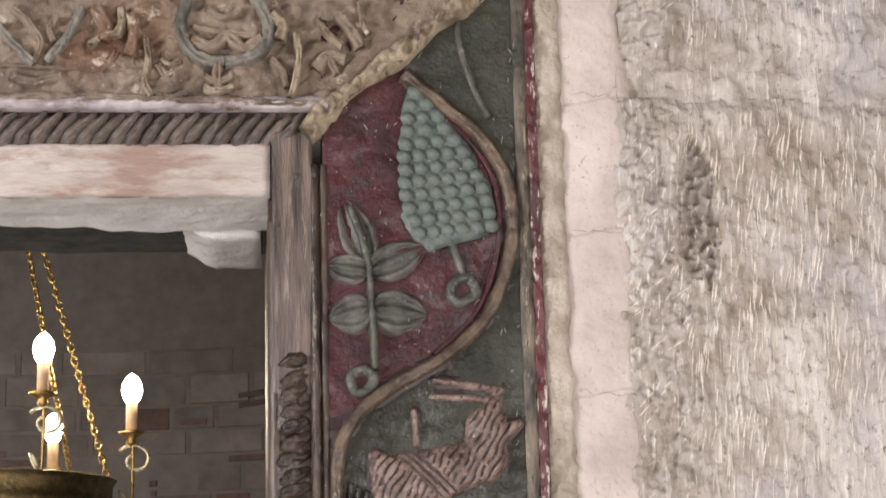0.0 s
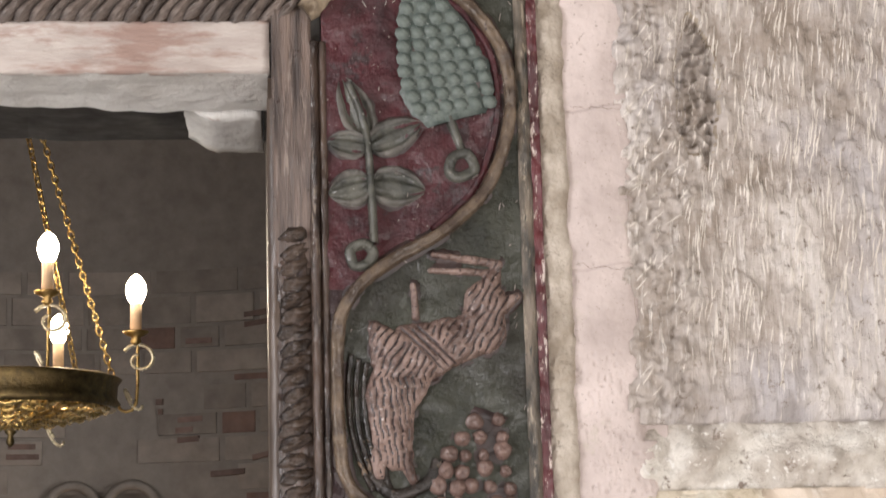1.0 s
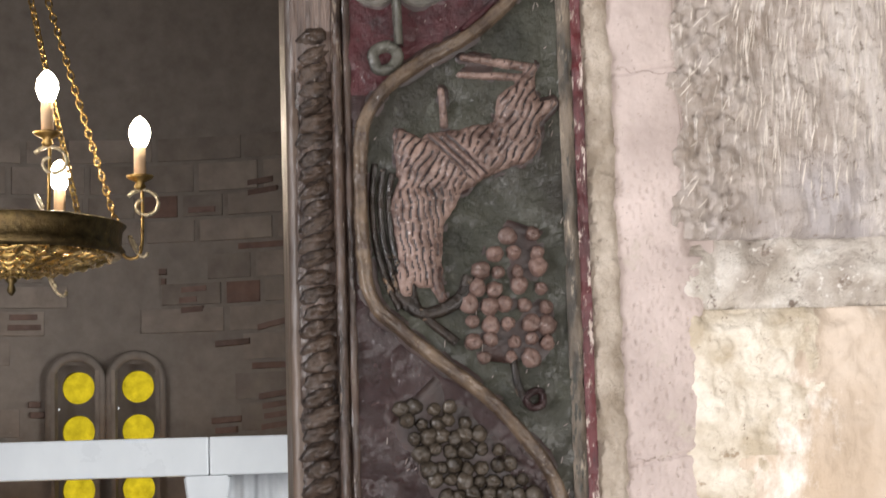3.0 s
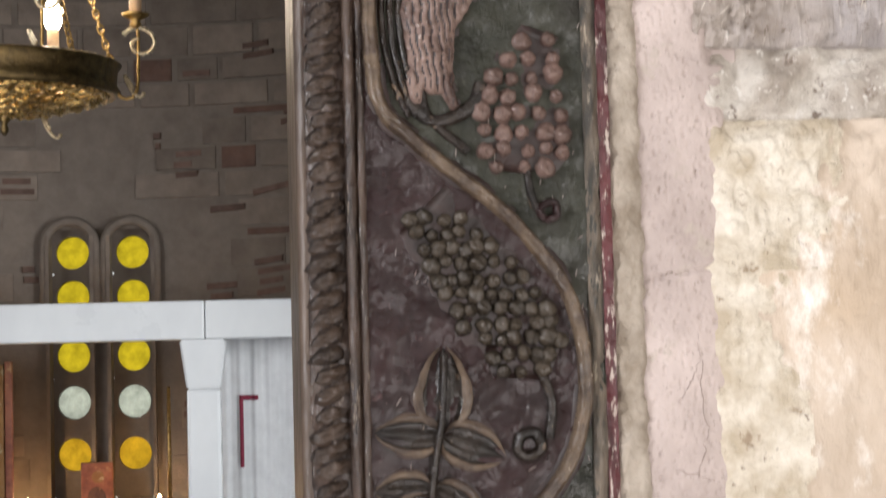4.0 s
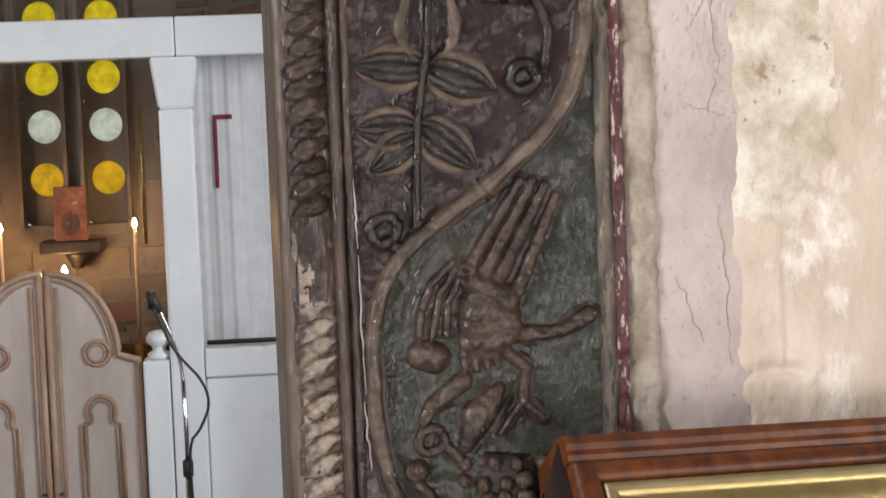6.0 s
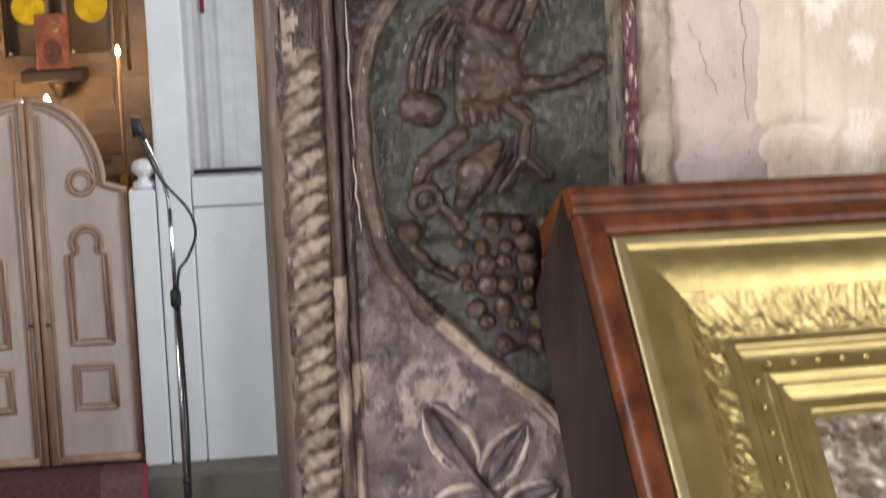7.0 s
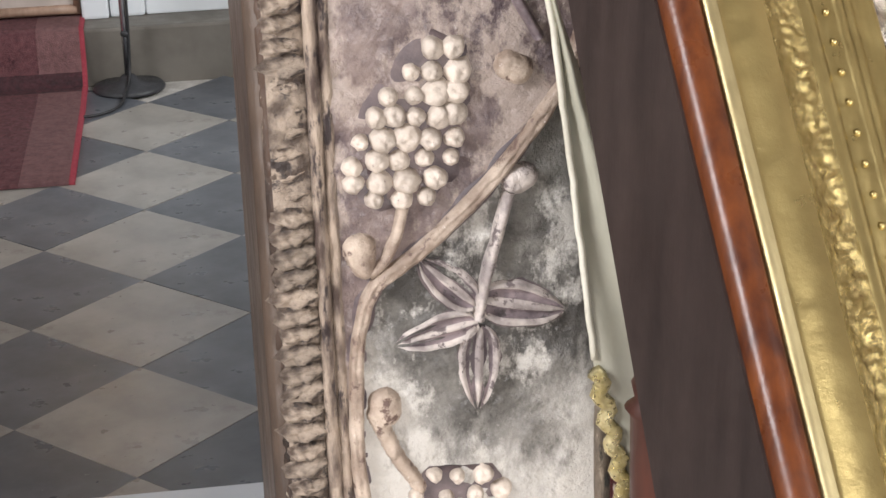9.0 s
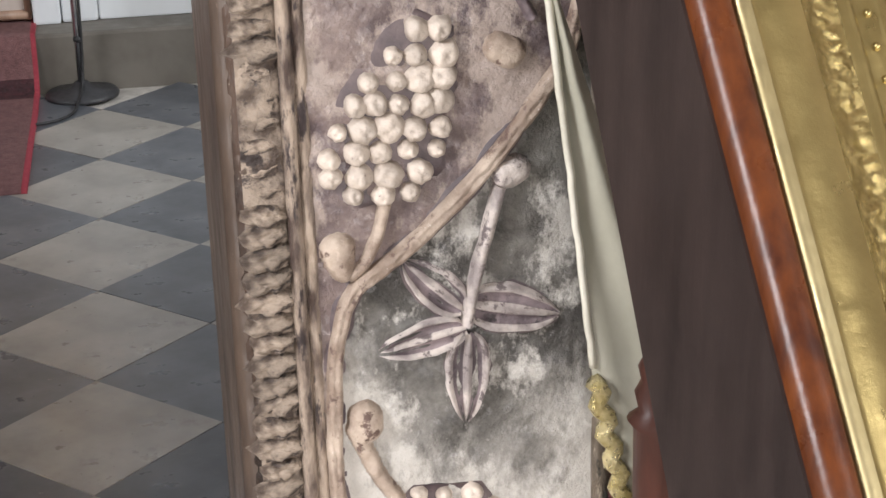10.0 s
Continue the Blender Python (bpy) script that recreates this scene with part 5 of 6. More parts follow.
for pts, w, h, pale, green in ((*q, k in (0, 1, 6, 7)) for k, q in enumerate((([(-6, 40), (25, 75), (62, 112)], 0.0042, 0.008, 0), ([(142, 10), (120, 60), (82, 108)], 0.0042, 0.008, 0), ([(60, 112), (72, 70), (45, 30), (20, 10)], 0.003, 0.006, 0),
                        ([(258, 66), (262, 110), (256, 140), (268, 168)], 0.003, 0.011, 1), ([(524, 56), (530, 95), (522, 140), (512, 172)], 0.003, 0.011, 1),
                        ([(268, 165), (300, 168), (330, 160)], 0.003, 0.007, 0), ([(336, -14), (320, 30), (326, 70), (352, 98), (396, 106)], 0.0052, 0.009, 0), ([(396, 106), (440, 98), (468, 74), (474, 34), (452, -14)], 0.0052, 0.009, 0),
                        ([(340, 42), (390, 52), (452, 58)], 0.003, 0.007, 0), ([(386, 108), (382, 130), (386, 156)], 0.004, 0.008, 0), ([(362, 132), (384, 142), (410, 130)], 0.0036, 0.008, 0),
                        ([(155, 78), (180, 62), (212, 55)], 0.0026, 0.008, 1), ([(205, 92), (192, 110), (178, 122)], 0.0034, 0.008, 0), ([(212, 10), (214, 35), (206, 58)], 0.0036, 0.008, 1),
                        ([(565, 30), (582, 55), (608, 76)], 0.0028, 0.009, 1), ([(578, 92), (588, 108), (598, 128)], 0.0036, 0.008, 0), ([(640, -5), (646, 40), (655, 55)], 0.003, 0.008, 0),
                        ([(278, 112), (292, 130), (306, 124)], 0.0034, 0.008, 0), ([(284, 100), (300, 112), (318, 104)], 0.0026, 0.007, 1), ([(480, 100), (500, 120), (508, 150)], 0.003, 0.007, 0),
                        ([(-10, 112), (80, 116), (170, 120), (240, 124)], 0.0018, 0.006, 0), ([(-20, 168), (150, 168), (330, 174), (560, 180)], 0.0030, 0.008, 0),
                        ([(360, 150), (380, 158), (412, 150)], 0.003, 0.009, 1), ([(366, 10), (392, 26), (424, 12)], 0.0034, 0.008, 0), ([(100, 28), (88, 50), (96, 72)], 0.0034, 0.008, 0),
                        ([(338, 66), (372, 78), (400, 60), (432, 80), (462, 62)], 0.0052, 0.009, 0), ([(168, 10), (186, 40), (180, 70)], 0.0060, 0.008, 0), ([(230, 20), (236, 60), (226, 96)], 0.0050, 0.008, 0),
                        ([(560, 120), (580, 96), (612, 100)], 0.0062, 0.008, 0), ([(480, 20), (500, 40), (494, 66)], 0.0050, 0.009, 1), ([(20, 130), (60, 140), (110, 132)], 0.0040, 0.006, 0), ([(600, 20), (622, 44), (640, 80)], 0.0050, 0.008, 0)))):
    mesh("lintel_carving", *relief_strip(on_lintel(pts), w * 1.25, h * 1.1, -0.004, 0.003, 9, 0.25, 0.0040), M_crumble if pale else M_lintel_green if green else M_lintel, frame_thing, True)

# small bare scratches in the jamb's paint, and glints painted as pale strokes
rc = random.Random(31)
chips = []
while len(chips) < 120:
    x, z = rc.uniform(0.068, 0.247), rc.uniform(1.42, 2.56)
    if noise.noise((x * 14, 3, z * 9)) < 0.18 and rc.random() < 0.93:
        continue
    ang, L = rc.gauss(1.45, 0.45), rc.uniform(0.002, 0.008)
    chips.append([(x + math.cos(ang) * L * t + 0.0006 * noise.noise((t * 4, x * 90, z * 90)), z + math.sin(ang) * L * t) for t in (0, 0.3, 0.65, 1.0)])
strips("chips_and_glints", chips, lambda x, z: 0.0022 + 0.0022 * fbm(x, z, 45, 1.1, 5) + 0.0016 * fbm(x, z, 14, 7.3), 0.00045, M_chip_glint, 0.0015, 0.0006).parent = frame_thing


# ---- the nave ----
CX, CY, R = -0.57, 3.22, 1.50    # the apse's centre and radius
floor = thing("floor", "diagonal chequered floor of pale and slate marble tiles", "floor", kind="structure")
box("floor_bed", (-3.0, 3.2, -4.2, 6.0, -0.20, -0.008), M_mortar, floor, 0)
tile_me = {}
for dark in (False, True):
    bm = bmesh.new()
    h = 0.2195
    top, low = [bm.verts.new((x * h, y * h, 0.0)) for x, y in ((1, 0), (0, 1), (-1, 0), (0, -1))], []
    h2 = 0.2188
    for v in top:
        low.append(bm.verts.new((v.co.x * 1.0, v.co.y * 1.0, -0.012)))
        v.co *= h2 / 0.2195
    bm.faces.new(top)
    for k in range(4):
        bm.faces.new((top[k], low[k], low[(k + 1) % 4], top[(k + 1) % 4]))
    me = bpy.data.meshes.new("floor_tile")
    bm.to_mesh(me)
    bm.free()
    me.materials.append(M_tile_dark if dark else M_tile_light)
    tile_me[dark] = me
for i in range(-4, 6):
    for j in range(-6, 4):
        for dark in (False, True):
            x, y = -0.174 + 0.425 * i + (0.2125 if dark else 0), 2.634 + 0.432 * j + (0.216 if dark else 0)
            if -1.9 < x < 1.83 and 1.3 < y < 3.80:
                place("floor_tile", tile_me[dark], Matrix.Translation((x, y, RNG.uniform(-0.001, 0.001))) @ Matrix.Rotation(RNG.uniform(-0.004, 0.004), 4, "Z") @ Matrix.Diagonal((0.966, 0.982, 1, 1)), floor)

# white slab over the near floor, its far edge at y 1.487
near_slab = box("doorsill", (-1.35, 1.2, 0.35, 1.487, -0.02, 0.008), M_marble, None, 0.004)
tagged(near_slab, "pale slab over the near floor inside the doorway", "doorsill", kind="structure")
# unseen side walls and ceiling, added to keep the nave closed
nave = thing("wall_nave_added", "unseen rendered nave side walls, added to close the room", "wall", kind="structure")
pierced_wall(-2.4, -2.25, 0.40, 4.0, 5.0, (1.10, 2.10, 1.25, 2.95), nave)
pierced_wall(2.05, 2.20, 0.40, 4.0, 5.0, (1.80, 2.80, 1.10, 2.80), nave)
box("side_wall", (-2.4, -2.05, 3.85, 4.4, 0, 5.0), M_wall, nave, 0)
box("side_wall", (0.94, 2.2, 4.25, 4.4, 0, 5.0), M_wall, nave, 0)
box("upper_wall", (-3.0, 3.2, 0.10, 0.40, 3.4, 5.0), M_wall, nave, 0)
ceiling = box("ceiling", (-3.0, 3.2, 0.10, 5.2, 5.0, 5.1), M_ceiling, None, 0)
tagged(ceiling, "unseen plastered ceiling added to close the nave", "ceiling", kind="structure")

apse = thing("wall_apse", "curved apse wall of rough stone blocks and thin bricks", "wall", kind="structure")
SLOTS = ((-0.742, -0.598), (-0.545, -0.400))


def apse_point(a, z, r=R):
    return (CX + r * math.sin(a), CY + r * math.cos(a), z)


def curved_block(a0, a1, z0, z1, depth=0.02):
    v = []
    for r in (R - depth, R + 0.02):
        for z in (z0, z1):
            for k in range(3):
                a = a0 + (a1 - a0) * k / 2
                e = 0.004 if r < R else 0
                v.append(apse_point(a + (0.004 if k == 0 else -0.004 if k == 2 else 0) * (1 if e else 0), z + (e if z == z0 else -e), r))
    f = [(0, 1, 4, 3), (1, 2, 5, 4), (0, 6, 7, 1), (1, 7, 8, 2), (3, 4, 10, 9), (4, 5, 11, 10), (0, 3, 9, 6), (2, 8, 11, 5)]
    return v, f


# the drum behind the blocks, with the slots of the twin window left open, and the half dome
verts, faces = [], []
az = [math.asin((x - CX) / R) for s in SLOTS for x in s]
angles = sorted([*np.linspace(-1.57, 1.57, 40), *az])
levels = [0.0, 0.6, 1.330, 2.222, 2.6, 3.0]
for z in levels:
    for a in angles:
        verts.append(apse_point(a, z))
w = len(angles)
for j in range(len(levels) - 1):
    for i in range(w - 1):
        mid = CX + R * math.sin((angles[i] + angles[i + 1]) / 2)
        if levels[j] == 1.330 and any(s[0] < mid < s[1] for s in SLOTS):
            continue
        faces.append((j * w + i, j * w + i + 1, (j + 1) * w + i + 1, (j + 1) * w + i))
base = len(verts)
for j in range(13):
    p = math.pi / 2 * j / 12
    for a in angles:
        verts.append((CX + R * math.cos(p) * math.sin(a), CY + R * math.cos(p) * math.cos(a), 3.0 + R * math.sin(p)))
for j in range(12):
    for i in range(w - 1):
        faces.append((base + j * w + i, base + j * w + i + 1, base + (j + 1) * w + i + 1, base + (j + 1) * w + i))
def brick_stack(x, z, n, width, tilt=0.0):
    """A few thin bricks laid on one another between the stones."""
    for k in range(n):
        a = math.asin((x - CX + 0.01 * math.sin(5 * k + x * 40)) / R)
        v, f = curved_block(a, a + width * (0.85 + 0.3 * ((k * 7 + int(z * 100)) % 3) / 2) / R, z - k * 0.034, z - k * 0.034 + 0.026, 0.014)
        mesh("brick", [(p[0], p[1], p[2] + tilt * (p[0] - x)) for p in v], f, M_stack_brick, apse)


M_stack_brick = surface("dark_thin_brick", (0.105, 0.064, 0.05), (0.175, 0.108, 0.084), 20, 0.85, 0.5, 50, vary=0.2, dist=0.004)
for bx, bz, bn, bw, bt in ((-0.32, 2.45, 3, 0.085, 0.05), (0.03, 2.575, 2, 0.08, 0.2), (-0.90, 2.37, 2, 0.12, 0.0), (-0.06, 2.085, 4, 0.11, 0.12), (-0.20, 2.265, 1, 0.13, 0.05), (-0.06, 2.315, 1, 0.18, 0.2),
                           (-0.40, 2.515, 2, 0.03, 0.0), (-0.22, 2.01, 2, 0.10, 0.05), (-0.10, 2.80, 2, 0.10, 0.1), (-0.82, 2.08, 2, 0.05, 0.0), (-0.30, 1.66, 3, 0.07, 0.0), (-0.95, 2.62, 2, 0.09, 0.0), (-0.30, 2.72, 1, 0.09, 0.0)):
    brick_stack(bx, bz, bn, bw, bt)
mesh("apse_drum", verts, faces, M_apse_joint, apse, True)
z = 0.30
course = 0
while z < 3.28:
    thin = course % 5 == 3
    hgt = RNG.uniform(0.028, 0.034) if thin else RNG.uniform(0.075, 0.115)
    a = -0.62 + RNG.uniform(0, 0.08)
    while a < 0.72:
        wd = RNG.uniform(0.10, 0.17) if thin else RNG.uniform(0.09, 0.22)
        x0, x1 = CX + R * math.sin(a), CX + R * math.sin(a + wd)
        in_slot = z + hgt > 1.30 and z < 2.25 and x1 > -0.775 and x0 < -0.365
        plain_patch = 2.26 < z < 2.62 and -0.80 < (x0 + x1) / 2 < -0.36
        if not in_slot and not plain_patch and RNG.random() < (0.7 if thin else 0.97) and z < 2.95:
            brick = thin or (hgt < 0.085 and wd < 0.13 and RNG.random() < 0.4)
            v, f = curved_block(a, a + wd - 0.007, z, z + hgt - 0.006, RNG.uniform(0.004, 0.011))
            mesh("brick" if brick else "stone_block", v, f, M_apse_brick if brick else M_apse, apse)
        a += wd
    z += hgt
    course += 1

# the twin window: two tall slots with rounded heads, each with a column of round panes
for s0, s1 in SLOTS:
    cx = (s0 + s1) / 2
    win = thing("window_1" if cx < -0.6 else "window_2", "tall slot window with round yellow and clear glass panes", "window", kind="structure")
    win.location = (cx, CY + R, 1.33)
    yb = CY + R - 0.02
    hw = (s1 - s0) / 2
    rr = 0.0545
    centres = [2.150, 2.003, 1.808, 1.652, 1.480]
    # pierced plate: a strip of quads round each circle
    verts, faces = [], []
    bounds = [2.235, 2.078, 1.906, 1.730, 1.566, 1.330]
    for k, zc in enumerate(centres):
        n = 32
        o = len(verts)
        zt, zb = bounds[k], bounds[k + 1]
        for i in range(n):
            t = 2 * math.pi * i / n + math.pi / n
            c, s = math.cos(t), math.sin(t)
            verts.append((cx + rr * c, yb + 0.075, zc + rr * s))
            q = min(hw / abs(c), ((zt - zc) if s > 0 else (zc - zb)) / max(1e-6, abs(s)))
            verts.append((cx + q * c, yb + 0.075, zc + q * s))
            verts.append((cx + rr * c, yb + 0.12, zc + rr * s))
        for i in range(n):
            a, b = o + 3 * i, o + 3 * ((i + 1) % n)
            faces += [(a, a + 1, b + 1, b), (a + 2, a, b, b + 2)]
    mesh("pierced_plate", verts, faces, M_apse_joint, win)
    for side in (s0, s1):
        box("reveal", (side - 0.006, side + 0.006, yb - 0.03, yb + 0.08, 1.33, 2.20), M_apse, win, 0)
    arch = [(cx + (hw + 0.012) * math.cos(t), yb - 0.012, 2.165 + (hw + 0.012) * math.sin(t)) for t in np.linspace(0, math.pi, 17)]
    tube("arch_head", [(cx + hw + 0.012, yb - 0.012, 1.95), *arch, (cx - hw - 0.012, yb - 0.012, 1.95)], 0.016, M_apse_joint, win, 8)
    box("window_sill", (s0 - 0.004, s1 + 0.004, yb + 0.012, yb + 0.08, 1.30, 1.335), M_apse, win, 0.004)
    for k, zc in enumerate(centres):
        pane = mesh("pane", [(cx + rr * math.cos(2 * math.pi * i / 28), yb + 0.095, zc + rr * math.sin(2 * math.pi * i / 28)) for i in range(28)], [tuple(range(28))],
                    M_glass_clear if k == 3 else M_glass_amber if k == 4 else M_glass_yellow, win, False, "clear frosted round pane" if k == 3 else "yellow round pane")
sky_plate = box("backdrop", (-0.85, -0.28, CY + R + 0.20, CY + R + 0.21, 1.25, 2.35), M_daylight, None, 0)
tagged(sky_plate, "bright daylight outside the slot windows", "backdrop", kind="structure")

# ---- the marble screen ----
step = thing("step", "worn stone step in front of the marble screen", "step", kind="structure")
box("tread", (-2.05, 2.05, 3.93, 4.75, -0.1, 0.158), M_step, step, 0.010)
screen = thing("marble_screen", "white marble altar screen with beam, posts and plain panels", "screen", (0, 4.05, 0))
TY = 4.05
for x0, x1 in ((-1.75, -0.2105), (-0.2085, 1.0)):
    box("beam", (x0, x1, TY - 0.015, TY + 0.13, 1.838, 1.952), M_marble, screen, 0.006)


def post(xc, side):
    box("post", (xc - 0.050, xc + 0.050, TY, TY + 0.10, 0.158, 1.690), M_marble, screen, 0.010, "slim square marble post")
    bm = add_box(bmesh.new(), xc - 0.069, xc + 0.069, TY - 0.02, TY + 0.12, 1.690, 1.837)
    for v in bm.verts:
        if v.co.z < 1.75:
            v.co.x = xc + (v.co.x - xc) * 0.72
            v.co.y = TY + 0.05 + (v.co.y - TY - 0.05) * 0.74
    bmesh.ops.bevel(bm, geom=list(bm.edges), offset=0.006, segments=2, affect="EDGES")
    part("capital", bm, M_marble, screen, "splayed marble capital")
    x0, x1 = sorted((xc - side * 0.052, xc - side * 0.128))
    box("low_pier", (x0, x1, TY - 0.01, TY + 0.09, 0.158, 0.965), M_marble, screen, 0.008)
    lathe("finial", [(0.030, 0), (0.034, 0.006), (0.034, 0.016), (0.018, 0.026), (0.020, 0.036), (0.034, 0.048), (0.037, 0.062), (0.028, 0.078), (0.006, 0.085)], ((x0 + x1) / 2 + side * 0.008, TY + 0.04, 0.965), M_marble, screen, 20)


post(-0.217, 1)
post(-1.02, -1)
for x0, x1 in ((-0.166, 0.85), (-1.95, -1.07)):
    box("panel", (x0, x1, TY + 0.012, TY + 0.072, 0.158, 0.905), M_marble, screen, 0.006)
    box("panel_rail", (x0, x1, TY, TY + 0.085, 0.907, 0.992), M_marble, screen, 0.006)
box("post", (0.62, 0.72, TY, TY + 0.10, 0.994, 1.837), M_marble, screen, 0.008)

# curtain behind the panel, with a braid sewn on
curtain = thing("curtain", "white pleated curtain hanging behind the marble panel", "curtain", (0.1, TY + 0.13, 1.0))
verts, faces = [], []
xs, zs = np.linspace(-0.20, 0.66, 150), np.linspace(0.96, 1.86, 12)
fold = lambda x, z: TY + 0.135 + 0.0042 * math.sin(2 * math.pi * x / 0.052 + 0.9 * math.sin(9 * x)) + 0.002 * math.sin(2 * math.pi * x / 0.021) + 0.004 * math.sin(5 * z + 11 * x)
for z in zs:
    for x in xs:
        verts.append((x, fold(x, z), z))
w = len(xs)
faces = [(j * w + i, j * w + i + 1, (j + 1) * w + i + 1, (j + 1) * w + i) for j in range(len(zs) - 1) for i in range(w - 1)]
mesh("cloth", verts, faces, M_curtain, curtain, True)
for name, x0, x1, z0, z1 in (("braid", -0.115, -0.103, 1.452, 1.668), ("braid", -0.103, -0.058, 1.654, 1.668)):
    nx, nz = 6, 8
    v = [(x, fold(x, z) - 0.005, z) for z in np.linspace(z0, z1, nz) for x in np.linspace(x0, x1, nx)]
    mesh(name, v, [(j * nx + i, j * nx + i + 1, (j + 1) * nx + i + 1, (j + 1) * nx + i) for j in range(nz - 1) for i in range(nx - 1)], M_braid, curtain, False, "dark red braid strip")
rail = tube("curtain_rail", [(-0.16, TY + 0.09, 0.999), (0.66, TY + 0.09, 0.999)], 0.007, M_shelf, None, 8)
tagged(rail, "dark rail along the foot of the curtain", "rail")


# ---- the sanctuary door ----
def door_leaf(side):
    """One arched leaf; side +1 opens to larger x. Built from its meeting edge outwards."""
    mid = -0.620
    leaf_thing = thing("sanctuary_door", "cream painted wooden door leaf with arched top and tan mouldings", "door", (mid + side * 0.14, TY + 0.03, 0.165), "sanctuary door leaves")
    X = lambda u: mid + side * u
    y0 = TY + 0.02
    outline = [(0.004, 0.170), (0.268, 0.170), (0.268, 0.965), (0.205, 0.985)]
    outline += [(0.205 * math.cos(t) ** 0.9 if t < 1.5 else 0.004, 0.985 + 0.245 * math.sin(t)) for t in np.linspace(0.08, math.pi / 2, 14)]
    bm = bmesh.new()
    front = [bm.verts.new((X(u), y0, z)) for u, z in outline]
    rear = [bm.verts.new((X(u), y0 + 0.03, z)) for u, z in outline]
    bm.faces.new(front)
    bm.faces.new(rear[::-1])
    for k in range(len(front)):
        q = (k + 1) % len(front)
        bm.faces.new((front[q], front[k], rear[k], rear[q]))
    part("leaf_board", bm, M_door, leaf_thing)

    def bead(pts, r=0.008, closed=False, name="moulding", mat=M_door_trim):
        p = [(X(u), y0 - 0.002, z) for u, z in pts]
        if closed:
            p.append(p[0])
        tube(name, p, r, mat, leaf_thing, 8)

    bead(outline[2:], 0.011)
    bead([(u * 0.90, z - 0.020) for u, z in outline[4:]], 0.005)
    bead([(0.262, 0.172), (0.262, 0.962)], 0.010)
    bead([(0.012, 0.172), (0.012, 1.225)], 0.011)
    bead([(0.036, 0.172), (0.036, 1.19)], 0.006)
    bead([(0.03, 0.185), (0.262, 0.185)], 0.014)
    bead([(0.143 + 0.036 * math.cos(t), 0.993 + 0.036 * math.sin(t)) for t in np.linspace(0, 2 * math.pi, 25)], 0.006)
    bead([(0.143 + 0.025 * math.cos(t), 0.993 + 0.025 * math.sin(t)) for t in np.linspace(0, 2 * math.pi, 25)], 0.004)
    for s, r in ((0.0, 0.0065), (0.014, 0.004)):
        top = [(0.147 + (0.043 - s) * math.cos(t), 0.822 + (0.045 - s) * math.sin(t)) for t in np.linspace(-0.55, math.pi + 0.55, 16)]
        bead([(0.205 - s, 0.525 + s), (0.205 - s, 0.785 - s * 0.3), (0.190 - s, 0.788), *top, (0.104 + s, 0.788), (0.089 + s, 0.785 - s * 0.3), (0.089 + s, 0.525 + s)], r, True)
        bead([(0.205 - s, 0.335 + s), (0.205 - s, 0.462 - s), (0.089 + s, 0.462 - s), (0.089 + s, 0.335 + s)], r, True)
    lathe("knob", [(0.004, 0), (0.008, 0.004), (0.004, 0.008)], (X(0.024), y0 - 0.012, 0.585), M_iron, leaf_thing, 10)


door_leaf(1)
door_leaf(-1)

# ---- behind the screen ----
yb = CY + R - 0.03
shelf = thing("wall_shelf", "small dark wooden bracket shelf with turned corbel", "shelf", (-0.575, yb - 0.07, 1.25))
bm = add_box(bmesh.new(), -0.680, -0.486, yb - 0.14, yb + 0.02, 1.252, 1.290, 0.006)
part("shelf_board", bm, M_shelf, shelf)
lathe("corbel", [(0.008, -0.055), (0.020, -0.048), (0.022, -0.034), (0.036, -0.014), (0.040, 0.0)], (-0.57, yb - 0.06, 1.252), M_shelf, shelf, 16)
icon = thing("small_icon", "small wooden panel painted in dark reds and gold", "icon", (-0.577, yb - 0.10, 1.291))
bm = add_box(bmesh.new(), -0.632, -0.530, yb - 0.105, yb - 0.09, 1.291, 1.462, 0.003)
part("panel", bm, M_icon_paint, icon)
v, f = lathe_data([(0.02, -0.002), (0.018, 0.002)], (0, 0, 0), 16)
mesh("painted_disc", [(p[0] * 1.0 - 0.578, yb - 0.107 + p[2], 1.415 + p[1]) for p in v], f, M_icon_gold, icon)
mesh("painted_form", [(p[0] * 1.5 - 0.582, yb - 0.1065 + p[2], 1.345 + p[1] * 2.0) for p in v], f, M_icon_brown, icon)
lamp = thing("oil_lamp", "small lit oil lamp under the shelf", "lamp", (-0.603, yb - 0.16, 1.19))
lathe("cup", [(0.006, -0.04), (0.018, -0.03), (0.022, -0.01), (0.020, 0.0)], (-0.603, yb - 0.17, 1.185), M_brass_dark, lamp, 14)
lathe("flame", [(0.002, 0), (0.008, 0.006), (0.010, 0.014), (0.006, 0.024), (0.001, 0.032)], (-0.603, yb - 0.17, 1.186), M_flame, lamp, 12)
for x, lab in ((-0.790, "a"), (-0.378, "b")):
    cs = thing("tall_candle", "tall thin lit candle on a slim brass stand", "candle", (x, 4.5, 0.158), "tall candles behind the screen")
    lathe("stand", [(0.07, 0), (0.06, 0.015), (0.012, 0.03), (0.008, 0.5), (0.014, 0.72), (0.018, 0.80), (0.008, 0.81)], (x, 4.5, 0.158), M_brass, cs, 14)
    lathe("taper", [(0.006, 0), (0.0055, 0.36), (0.002, 0.365)], (x, 4.5, 0.965), M_candle, cs, 10)
    lathe("flame", [(0.002, 0), (0.0066, 0.005), (0.0078, 0.011), (0.005, 0.020), (0.001, 0.029)], (x, 4.5, 1.330), M_flame, cs, 12)
big = thing("large_icon", "large amber panel leaning beyond the screen", "icon", (-1.0, 4.42, 0.9))
box("panel", (-1.20, -0.845, 4.40, 4.42, 1.30, 1.78), M_icon_gold, big, 0.004)
